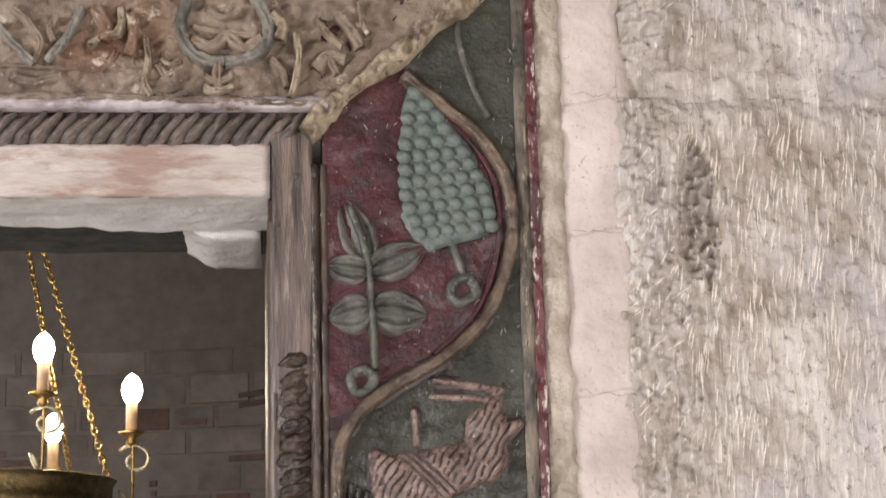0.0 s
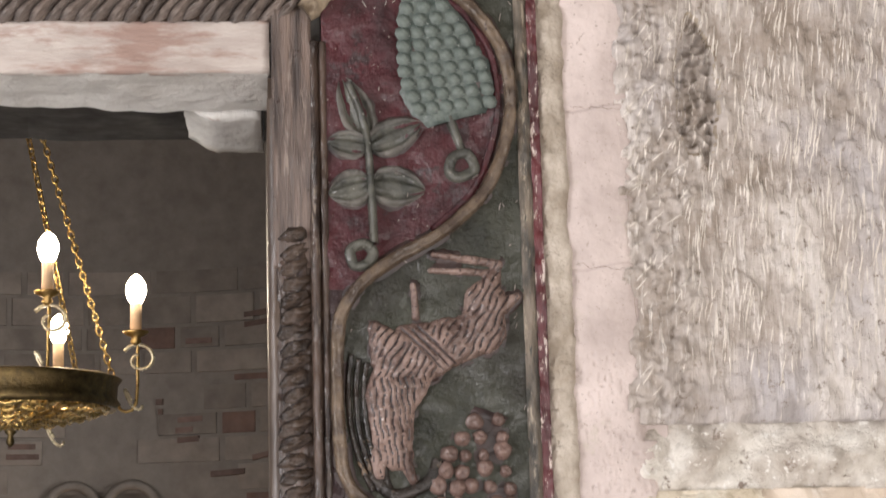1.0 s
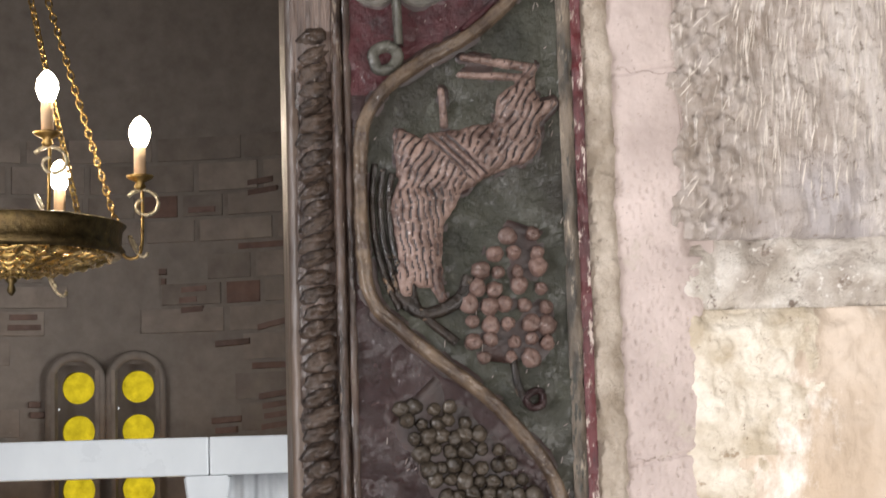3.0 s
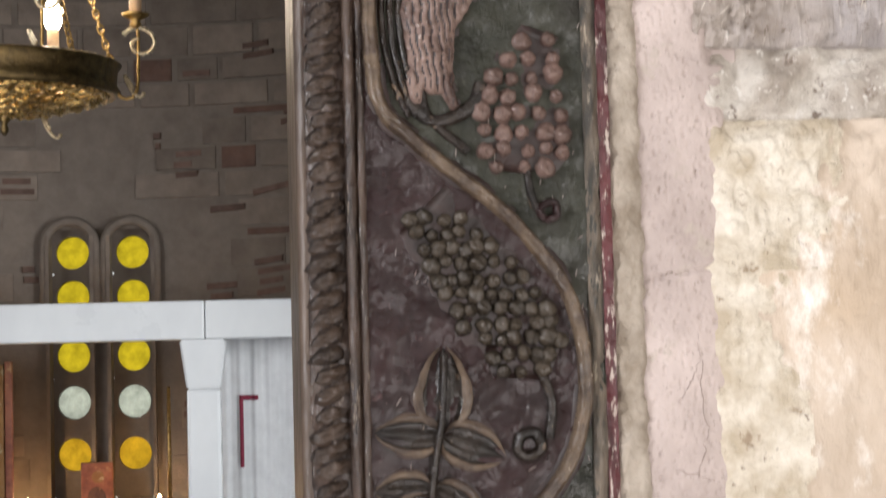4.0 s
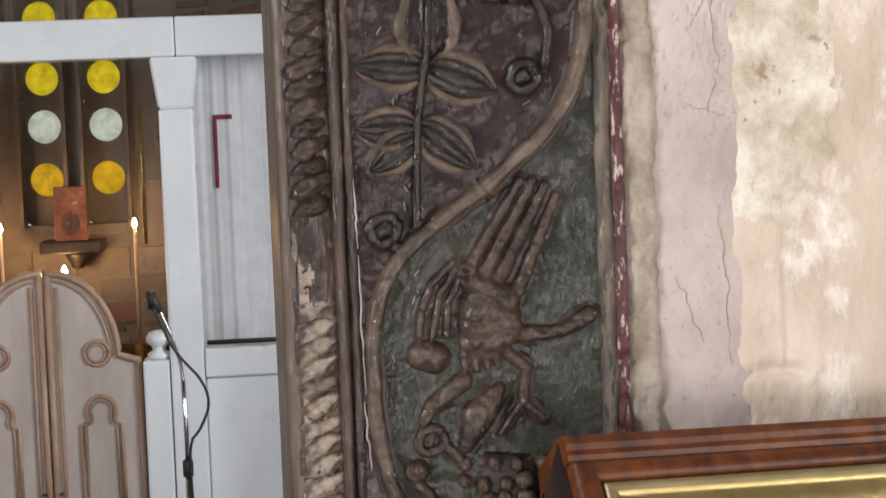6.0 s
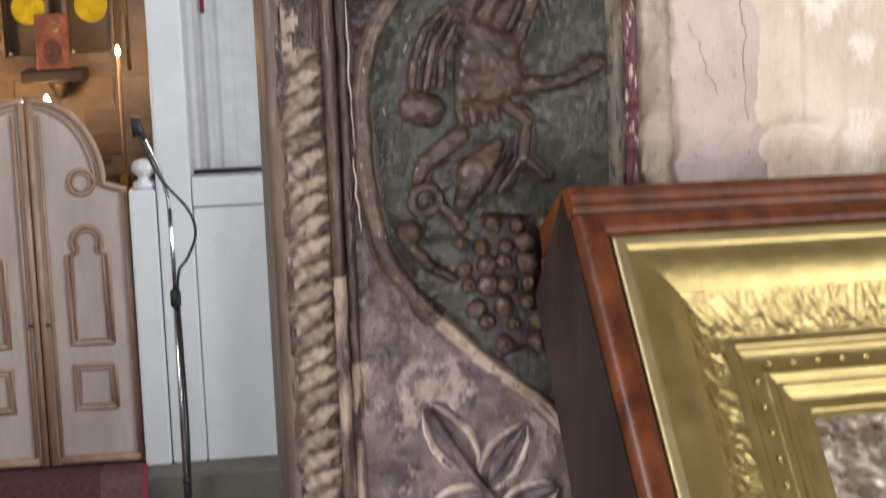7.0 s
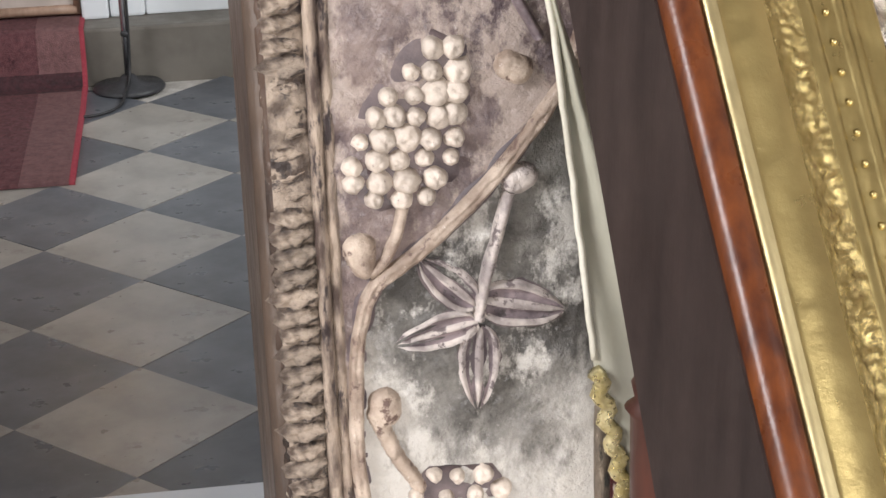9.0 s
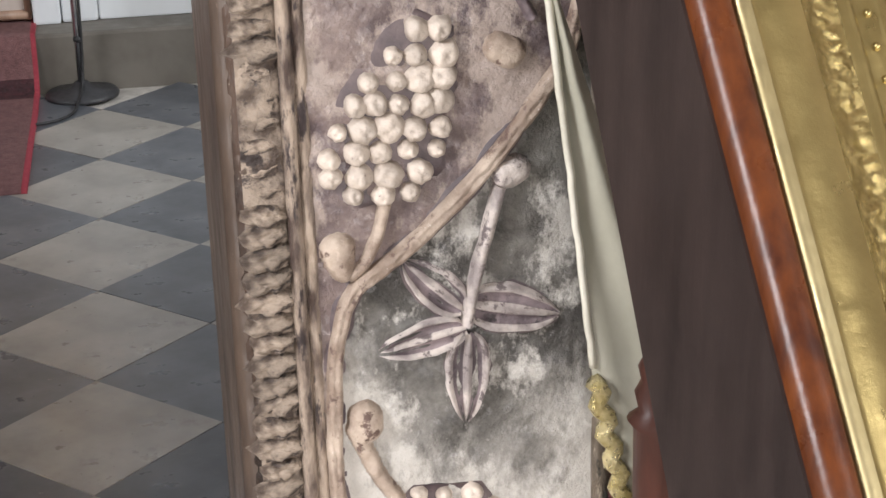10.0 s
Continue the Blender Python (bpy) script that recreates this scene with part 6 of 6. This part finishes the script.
box("panel_border", (-0.843, -0.820, 4.395, 4.42, 1.29, 1.79), M_icon_paint, big, 0.003)
altar = thing("altar_wall", "low brick wall behind the sanctuary door", "wall", kind="structure")
box("brick_face", (-1.3, 0.2, 4.60, 4.64, 0.158, 0.95), M_apse_brick, altar, 0.004)
gilt = tube("gilt_edge", [(-0.325, TY + 0.10, 1.30), (-0.325, TY + 0.10, 1.70)], 0.006, M_brass, None, 8)
tagged(gilt, "thin gilt rod beside the marble post", "rod")

# ---- microphone stand ----
mic = thing("microphone_stand", "chrome gooseneck microphone stand on a round black base", "microphone stand", (-0.224, 3.86, 0))
MX, MY = -0.224, 3.86
lathe("base", [(0.098, 0.0), (0.100, 0.006), (0.094, 0.014), (0.03, 0.024), (0.018, 0.04), (0.012, 0.042)], (MX, MY, 0.0), M_iron, mic, 32, "round black iron base")
tube("pole", [(MX, MY, 0.035), (MX + 0.002, MY, 0.68)], 0.0095, M_chrome, mic, 14)
lathe("clutch", [(0.011, 0), (0.015, 0.004), (0.015, 0.045), (0.011, 0.05)], (MX + 0.002, MY, 0.655), M_black, mic, 14)
lathe("ring", [(0.010, 0), (0.0125, 0.003), (0.0125, 0.012), (0.010, 0.014)], (MX + 0.001, MY, 0.15), M_black, mic, 14)
tube("upper_pole", [(MX + 0.002, MY, 0.70), (MX + 0.002, MY, 0.80), (MX, MY, 0.93)], 0.007, M_chrome, mic, 12)
neck = smooth_path([(MX, MY, 0.92), (MX - 0.006, MY, 0.98), (MX - 0.028, MY - 0.01, 1.06), (MX - 0.058, MY - 0.02, 1.135)], 0.01)
tube("gooseneck", neck, 0.0055, M_chrome, mic, 10)
tube("microphone", [(MX - 0.056, MY - 0.02, 1.125), (MX - 0.066, MY - 0.025, 1.15), (MX - 0.078, MY - 0.03, 1.18)], lambda t: 0.010 + 0.006 * t, M_black, mic, 12)
tube("clip", [(MX - 0.08, MY - 0.02, 1.135), (MX - 0.085, MY - 0.02, 1.185)], 0.006, M_black, mic, 8)
cable = smooth_path([(MX - 0.07, MY - 0.03, 1.14), (MX - 0.02, MY - 0.02, 1.02), (MX + 0.05, MY - 0.02, 0.93), (MX + 0.068, MY - 0.02, 0.86), (MX + 0.04, MY - 0.015, 0.79), (MX + 0.012, MY - 0.014, 0.74), (MX + 0.012, MY - 0.012, 0.55), (MX + 0.014, MY - 0.012, 0.3), (MX + 0.006, MY - 0.013, 0.06),
                     (MX - 0.01, MY - 0.11, 0.012), (MX - 0.03, MY - 0.20, 0.006), (MX - 0.10, MY - 0.26, 0.006), (MX - 0.22, MY - 0.25, 0.006)], 0.015)
tube("cable", cable, 0.004, M_black, mic, 8, "thin black cable")

# ---- rug ----
rug = thing("rug", "worn red pile rug running down the step", "rug", (-0.75, 3.5, 0.0))
verts, faces, idx = [], [], []
prof = [(4.10, 0.166), (3.95, 0.166), (3.925, 0.160), (3.915, 0.10), (3.905, 0.045), (3.885, 0.011), (3.835, 0.0105), (3.70, 0.010), (3.40, 0.010), (3.062, 0.010), (3.060, 0.001)]
rx = [-1.10, -0.90, -0.60, -0.47, -0.352, -0.340, -0.338]
for y, z in prof:
    for x in rx:
        verts.append((x + 0.004 * noise.noise((0, y * 9, 1)), y, z if x < -0.339 else max(0.0005, z - 0.009)))
w = len(rx)
for j in range(len(prof) - 1):
    for i in range(w - 1):
        faces.append((j * w + i, j * w + i + 1, (j + 1) * w + i + 1, (j + 1) * w + i))
        # darker band where the rug turns from the riser onto the floor
        idx.append(1 if i >= 4 else 2 if j in (4, 5) else 3 if i == 3 else 0)
M_rug_faded = surface("faded_rug_strip", (0.12, 0.055, 0.056), (0.19, 0.092, 0.09), 60, 0.95, 0.9, 220, dist=0.006)
mesh("rug_top", verts, faces, [M_rug, M_rug_edge, M_rug_dark, M_rug_faded], rug, True, "", idx)

# ---- chandelier ----
QX, QY, QZ = -0.390, 1.25, 2.158
ch = thing("chandelier", "small brass ring chandelier with lit candle bulbs on chains", "chandelier", (QX, QY, QZ))
RR = 0.157
band = [(RR - 0.006, -0.018), (RR + 0.004, -0.020), (RR + 0.010, -0.012), (RR + 0.004, -0.004), (RR + 0.006, 0.018), (RR + 0.012, 0.026), (RR + 0.002, 0.030), (RR - 0.008, 0.026), (RR - 0.008, -0.012), (RR - 0.006, -0.018)]
v, f = lathe_data(band, (QX, QY, QZ), 56)
mesh("ring_band", v, f[:-2], M_brass_dark, ch, True, "pierced dark brass ring")
for k in range(36):
    t = 2 * math.pi * k / 36
    tw = [t + 0.30 * j / 5 for j in range(6)]
    tube("dish_rib", [(QX + r * math.cos(a), QY + r * math.sin(a), QZ + h) for (r, h), a in zip(((0.018, -0.040), (0.05, -0.038), (0.085, -0.034), (0.115, -0.028), (0.14, -0.020), (RR - 0.002, -0.012)), tw)], 0.0042, M_lit_wire if k % 3 else M_brass, ch, 6)
for r, h in ((0.03, -0.041), (0.06, -0.039), (0.09, -0.035), (0.12, -0.028), (0.145, -0.020)):
    tube("dish_hoop", [(QX + r * math.cos(a), QY + r * math.sin(a), QZ + h + 0.003 * math.sin(18 * a)) for a in np.linspace(0, 2 * math.pi, 73)], 0.0040, M_lit_wire, ch, 6)
lathe("drop", [(0.002, -0.075), (0.007, -0.068), (0.004, -0.058), (0.010, -0.052), (0.003, -0.046)], (QX, QY, QZ), M_brass_dark, ch, 12)
TOP = (QX - 0.035, QY, 2.96)
link = shared_mesh("link", tube_data([(0.0045 * math.cos(t), 0, 0.008 * math.sin(t)) for t in np.linspace(0, 2 * math.pi, 11)], 0.0016, 5), M_brass)
for t in (0.25, -0.80, 2.0, 3.9):
    a = Vector((QX + RR * math.cos(t), QY + RR * math.sin(t), QZ + 0.03))
    b = Vector(TOP) - Vector((0, 0, 0.12))
    n = int((b - a).length / 0.0115)
    for k in range(n):
        q = (b - a).to_track_quat("Z", "Y").to_matrix().to_4x4()
        o = place("chain_link", link, Matrix.Translation(Vector((-QX, -QY, -QZ)) + a.lerp(b, k / n)) @ q @ Matrix.Rotation(math.pi / 2 * (k % 2), 4, "Z"), ch)
lathe("hook_cap", [(0.004, 0), (0.012, 0.004), (0.006, 0.016), (0.009, 0.030), (0.003, 0.040)], (TOP[0], TOP[1], TOP[2] - 0.125), M_brass, ch, 14)
tube("hanging_wire", [(TOP[0], TOP[1], TOP[2] - 0.09), (TOP[0] - 0.004, TOP[1], 3.6), (TOP[0] - 0.01, TOP[1], 5.0)], 0.002, M_brass_dark, ch, 6)


def candle_arm(x, y, zb, t, big):
    """An arm with scroll, drip pan, sleeve and bulb; zb is the bulb's centre."""
    rx, ry = QX + RR * math.cos(t), QY + RR * math.sin(t)
    arm = tube("candle_arm", smooth_path([(rx, ry, QZ), (rx + (x - rx) * 0.35, ry + (y - ry) * 0.35, QZ - 0.022), (x, y, QZ - 0.012), (x + 0.003, y, zb - 0.090), (x, y, zb - 0.072)], 0.006), 0.0028, M_brass, ch, 8)
    ex, ey = math.cos(t) if big else 1.0, 0
    scroll = [(x + 0.006 + (0.028 - 0.020 * k / 20) * math.cos(2.6 - 7.2 * k / 20), y, zb - 0.108 + (0.026 - 0.019 * k / 20) * math.sin(2.6 - 7.2 * k / 20)) for k in range(21)]
    mesh("scroll", *tube_data(scroll, 0.0032, 6), M_scroll, arm, True)
    scroll = [(x - 0.006 + (0.017 - 0.010 * k / 16) * math.cos(-0.2 - 4.6 * k / 16), y, zb - 0.168 + (0.020 - 0.010 * k / 16) * math.sin(-0.6 - 6.2 * k / 16)) for k in range(17)]
    mesh("scroll", *tube_data(scroll, 0.0028, 6), M_scroll, arm, True)
    mesh("drip_pan", *lathe_data([(0.004, -0.016), (0.009, -0.010), (0.006, -0.004), (0.018, 0.002), (0.021, 0.006), (0.006, 0.006)], (x, y, zb - 0.070), 18), M_brass, arm, True)
    mesh("sleeve", *lathe_data([(0.009, 0), (0.009, 0.044), (0.007, 0.046)], (x, y, zb - 0.064), 14), M_candle, arm, True)
    mesh("bulb", *lathe_data([(0.006, -0.022), (0.012, -0.014), (0.0165, 0.0), (0.0145, 0.012), (0.008, 0.022), (0.001, 0.027)], (x, y, zb), 16), M_bulb, arm, True)


candle_arm(-0.322, 1.13, 2.368, -1.1, True)
candle_arm(-0.200, 1.25, 2.323, 0.0, True)
candle_arm(-0.333, 1.37, 2.280, 1.2, True)
candle_arm(-0.47, 1.40, 2.30, 2.1, True)
candle_arm(-0.58, 1.25, 2.323, math.pi, True)
candle_arm(-0.47, 1.11, 2.34, -2.1, True)

# ---- the gilded icon on its stand ----
ICON_AT, YAW, LEAN, TURN = Vector((0.215, -0.114, 1.394)), radians(12.6), radians(35.8), radians(2.2)
r0 = Vector((math.cos(YAW), math.sin(YAW), 0))
d0 = Vector((math.sin(YAW) * math.sin(LEAN), -math.cos(YAW) * math.sin(LEAN), -math.cos(LEAN)))
AR, AD = math.cos(TURN) * r0 + math.sin(TURN) * d0, math.cos(TURN) * d0 - math.sin(TURN) * r0
AN = -AR.cross(AD).normalized()
if AN.y > 0:
    AN = -AN
ic = thing("framed_icon", "large icon with embossed silver cover in a gilded and mahogany frame", "icon", tuple(ICON_AT))
W, H = 0.46, 0.62


def iconp(u, v, n):
    return ICON_AT + u * AR + v * AD + n * AN


def frame_ring(name, profile, mat, label="", seg=0, bumpy=0.0):
    """A moulding round all four sides: profile of (inset, height), mitred at the corners."""
    verts, faces = [], []
    ts = [0.0, 0.004, 0.996] if not seg else sorted([0.004, 0.996] + [q / seg for q in range(seg)])
    for ins, hgt in profile:
        cs = [(ins, ins), (W - ins, ins), (W - ins, H - ins), (ins, H - ins)]
        for k in range(4):
            a, b = cs[k], cs[(k + 1) % 4]
            for t in ts:
                u, v = a[0] + (b[0] - a[0]) * t, a[1] + (b[1] - a[1]) * t
                s = u if k % 2 == 0 else v
                lump = 0
                if bumpy and profile[0][0] < ins < profile[-1][0]:
                    grow = min(1.0, 0.25 + (ins - profile[0][0]) / (profile[-1][0] - profile[0][0]))
                    lump = bumpy * min(1.0, 4 - 4 * (ins - profile[0][0]) / (profile[-1][0] - profile[0][0])) * grow * (0.5 * noise.noise((s * 80, ins * 95, k)) + 1.2 * abs(noise.noise((s * 170, ins * 150, 3 + k))) + 0.4 * noise.noise((s * 420, ins * 380, k)))
                verts.append(iconp(u, v, hgt + lump))
    n = 4 * len(ts)
    for i in range(len(profile) - 1):
        for k in range(n):
            faces.append((i * n + k, i * n + (k + 1) % n, (i + 1) * n + (k + 1) % n, (i + 1) * n + k))
    return mesh(name, verts, faces, mat, ic, True, label)


frame_ring("wood_frame", [(-0.018, -0.070), (-0.0182, -0.004), (-0.0172, 0.001), (-0.0145, 0.0045), (-0.010, 0.0063), (-0.006, 0.0066), (-0.002, 0.0056), (0.0, 0.004), (0.0008, 0.001), (0.0009, -0.003)], M_wood, "polished red-brown mahogany outer frame")


def side_board(u0, u1):
    vs = (-0.034, H + 0.018)
    front = [iconp(u, v, -0.006) for v in vs for u in (u0, u1)]
    rear = [iconp(u, v, -0.086 - 0.12 * max(0, v)) for v in vs for u in (u0, u1)]
    rear[0] += 0.030 * AD
    rear[1] += 0.030 * AD
    return front + rear, [(0, 2, 3, 1), (4, 5, 7, 6), (0, 4, 6, 2), (1, 3, 7, 5), (0, 1, 5, 4), (2, 6, 7, 3)]


mesh("side_board", *side_board(-0.0200, -0.0175), M_wood_side, ic, False, "dark side of the case")
mesh("side_board", *side_board(W + 0.0175, W + 0.0200), M_wood_side, ic, False, "dark side of the case")
verts, faces = [], []
prof = [(-0.019, -0.060), (-0.036, -0.055), (-0.037, -0.004), (-0.034, 0.004), (-0.027, 0.006), (-0.023, 0.0045), (-0.019, 0.005), (-0.0155, 0.0035), (-0.0150, 0.000)]
for v, n in prof:
    for u in (-0.0195, W + 0.0195):
        verts.append(iconp(u, v, n))
faces = [(2 * k, 2 * k + 1, 2 * k + 3, 2 * k + 2) for k in range(len(prof) - 1)] + [tuple(range(0, 2 * len(prof), 2)), tuple(range(1, 2 * len(prof), 2))[::-1]]
mesh("top_board", verts, faces, M_wood, ic, False, "moulded mahogany top rail")
frame_ring("gilt_edge", [(0.0008, -0.002), (0.0012, 0.0028), (0.0024, 0.0048), (0.0042, 0.0057), (0.0062, 0.0056), (0.0090, 0.0050)], M_gold_dull, "dull gilded outer edge")
frame_ring("gilt_cove", [(0.0090, 0.0050), (0.0105, 0.0036), (0.0130, 0.0030), (0.0180, 0.0030), (0.0240, 0.0022), (0.0300, 0.0006), (0.0360, -0.0016), (0.0400, -0.0034)], M_gold, "smooth gilded cove", 120, 0.0006)
frame_ring("chased_band", [(0.0400 + 0.0270 * t, -0.0034 - 0.0125 * (1 - (1 - t) ** 1.8)) for t in (0, 0.07, 0.14, 0.21, 0.28, 0.36, 0.44, 0.52, 0.60, 0.68, 0.76, 0.84, 0.92, 1.0)], M_gold_rough, "gilded band chased with foliage", 360, 0.0040)
frame_ring("gilt_step", [(0.0670, -0.0159), (0.0690, -0.0165), (0.0705, -0.0150), (0.0725, -0.0146), (0.0745, -0.0152), (0.0760, -0.0180), (0.0785, -0.0192), (0.0895, -0.0205), (0.0905, -0.0190), (0.0920, -0.0186)], M_gold)
frame_ring("gilt_inner", [(0.0920, -0.0186), (0.0965, -0.0192), (0.0975, -0.0215), (0.0990, -0.0205), (0.1010, -0.0206), (0.1030, -0.0226), (0.1080, -0.0245), (0.1130, -0.0250), (0.1142, -0.0232), (0.1175, -0.0234), (0.1188, -0.0255), (0.1200, -0.032)], M_gold)
bead_me = shared_mesh("bead", dome_data(0.0024, 0.0027, 12, 4), M_gold)
qb = Matrix((AR, -AN, -AD)).transposed().to_4x4()
for k in range(40):
    t = 0.096 + k * 0.0172
    for u, v in ((0.0848, t), (t, 0.0848)):
        if u < W - 0.09 and v < H - 0.09:
            place("bead", bead_me, Matrix.Translation(iconp(u, v, -0.0200) - ICON_AT) @ qb, ic)
verts, faces = [], []
nu, nv = 90, 140
for j in range(nv + 1):
    for i in range(nu + 1):
        u, v = 0.112 + (W - 0.224) * i / nu, 0.112 + (H - 0.224) * j / nv
        h = 0.0050 * abs(noise.noise((u * 170, v * 170, 1))) + 0.0040 * noise.noise((u * 60, v * 60, 5))
        verts.append(iconp(u, v, -0.032 + h))
w = nu + 1
faces = [(j * w + i, j * w + i + 1, (j + 1) * w + i + 1, (j + 1) * w + i) for j in range(nv) for i in range(nu)]
mesh("silver_cover", verts, faces, M_silver, ic, True, "embossed silver cover")
mesh("case_back", [iconp(-0.017, -0.017, -0.07), iconp(W + 0.017, -0.017, -0.07), iconp(W + 0.017, H + 0.017, -0.07), iconp(-0.017, H + 0.017, -0.07)], [(0, 1, 2, 3)], M_wood_side, ic)
stand = thing("icon_stand", "dark wooden stand that carries the gilded icon", "stand", (0.45, -0.25, 0))
foot = [iconp(u, v, -0.078) for u, v in ((0.06, 0.05), (W - 0.06, 0.05), (W - 0.06, H - 0.05), (0.06, H - 0.05))]
mid = (foot[0] + foot[1] + foot[2] + foot[3]) / 4
lathe("pedestal", [(0.16, 0.0), (0.16, 0.03), (0.05, 0.06), (0.04, 0.3), (0.05, 0.5), (0.06, mid.z - 0.06), (0.02, mid.z - 0.035)], (mid.x + 0.06, mid.y, 0), M_wood_side, stand, 20)
mesh("rest_board", [p + Vector((0, 0, -0.004)) for p in foot] + [p + Vector((0, 0.01, -0.02)) for p in foot], [(0, 1, 2, 3), (7, 6, 5, 4), (0, 4, 5, 1), (1, 5, 6, 2), (2, 6, 7, 3), (3, 7, 4, 0)], M_wood_side, stand)

lathe("turned_post", [(0.012, 0.0), (0.016, 0.02), (0.013, 0.5), (0.013, 0.868), (0.017, 0.874), (0.010, 0.880), (0.0125, 0.892), (0.0085, 0.900), (0.0105, 0.909), (0.006, 0.918), (0.002, 0.921)], (0.262, -0.075, 0), M_post, stand, 18, "red-brown turned corner post")

# cloth that hangs behind the icon, with a lace edge
cl = thing("stand_cloth", "cream satin cloth with gold lace edge draped behind the icon", "cloth", (0.3, -0.03, 0.6))
verts, faces = [], []
zs = np.linspace(1.170, 0.40, 90)
for z in zs:
    xl = float(np.interp(z, [0.40, 0.80, 0.887, 1.03, 1.10, 1.162], [0.33, 0.252, 0.233, 0.217, 0.209, 0.2015]))
    xr = xl + float(np.interp(z, [0.4, 0.85, 1.0, 1.162], [0.10, 0.075, 0.035, 0.002]))
    for k in range(9):
        s = k / 8
        verts.append((xl + (xr - xl) * s + 0.0012 * noise.noise((3, z * 60, s)), -0.030 - 0.006 * math.sin(math.pi * s) - 0.004 * math.sin(9 * s + 8 * z), z))
faces = [(j * 9 + k, j * 9 + k + 1, (j + 1) * 9 + k + 1, (j + 1) * 9 + k) for j in range(len(zs) - 1) for k in range(8)]
mesh("drape", verts, faces, M_cloth, cl, True)
edge = [Vector(verts[j * 9]) + Vector((0.0008, -0.002, 0)) for j in range(len(zs))]
hem = [p for p in edge if p.z > 0.885]
tube("hem", hem, 0.0026, M_hem, cl, 6)
lace = [p + Vector((0.003 * math.sin(p.z * 310), -0.002, 0)) for p in smooth_path([tuple(q) for q in edge if q.z <= 0.89], 0.004)]
tube("lace_edge", lace, 0.0060, M_gold_lace, cl, 7, "bright gold lace edge")

# ---- the porch round the camera ----
# unseen enclosure behind the camera, added to bound the light in the porch
porch = thing("wall_porch_added", "unseen limewashed porch walls, added to close the room", "wall", kind="structure")
pierced_wall(-2.45, -2.30, -4.2, 0.03, 3.4, (-1.75, -0.85, 1.65, 2.75), porch)
pierced_wall(2.60, 2.75, -4.2, 0.03, 3.4, (-2.80, -1.80, 1.20, 2.50), porch)
box("rear_wall", (-2.45, -0.5, -4.2, -4.05, 0, 3.4), M_wall, porch, 0)
box("rear_wall", (2.15, 2.75, -4.2, -4.05, 0, 3.4), M_wall, porch, 0)
box("rear_wall", (-0.5, 2.15, -4.2, -4.05, 2.6, 3.4), M_wall, porch, 0)
roof = box("ceiling", (-3.0, 3.2, -4.2, 0.10, 3.4, 3.5), M_ceiling, None, 0)
tagged(roof, "unseen plastered ceiling added to close the porch", "ceiling", kind="structure")
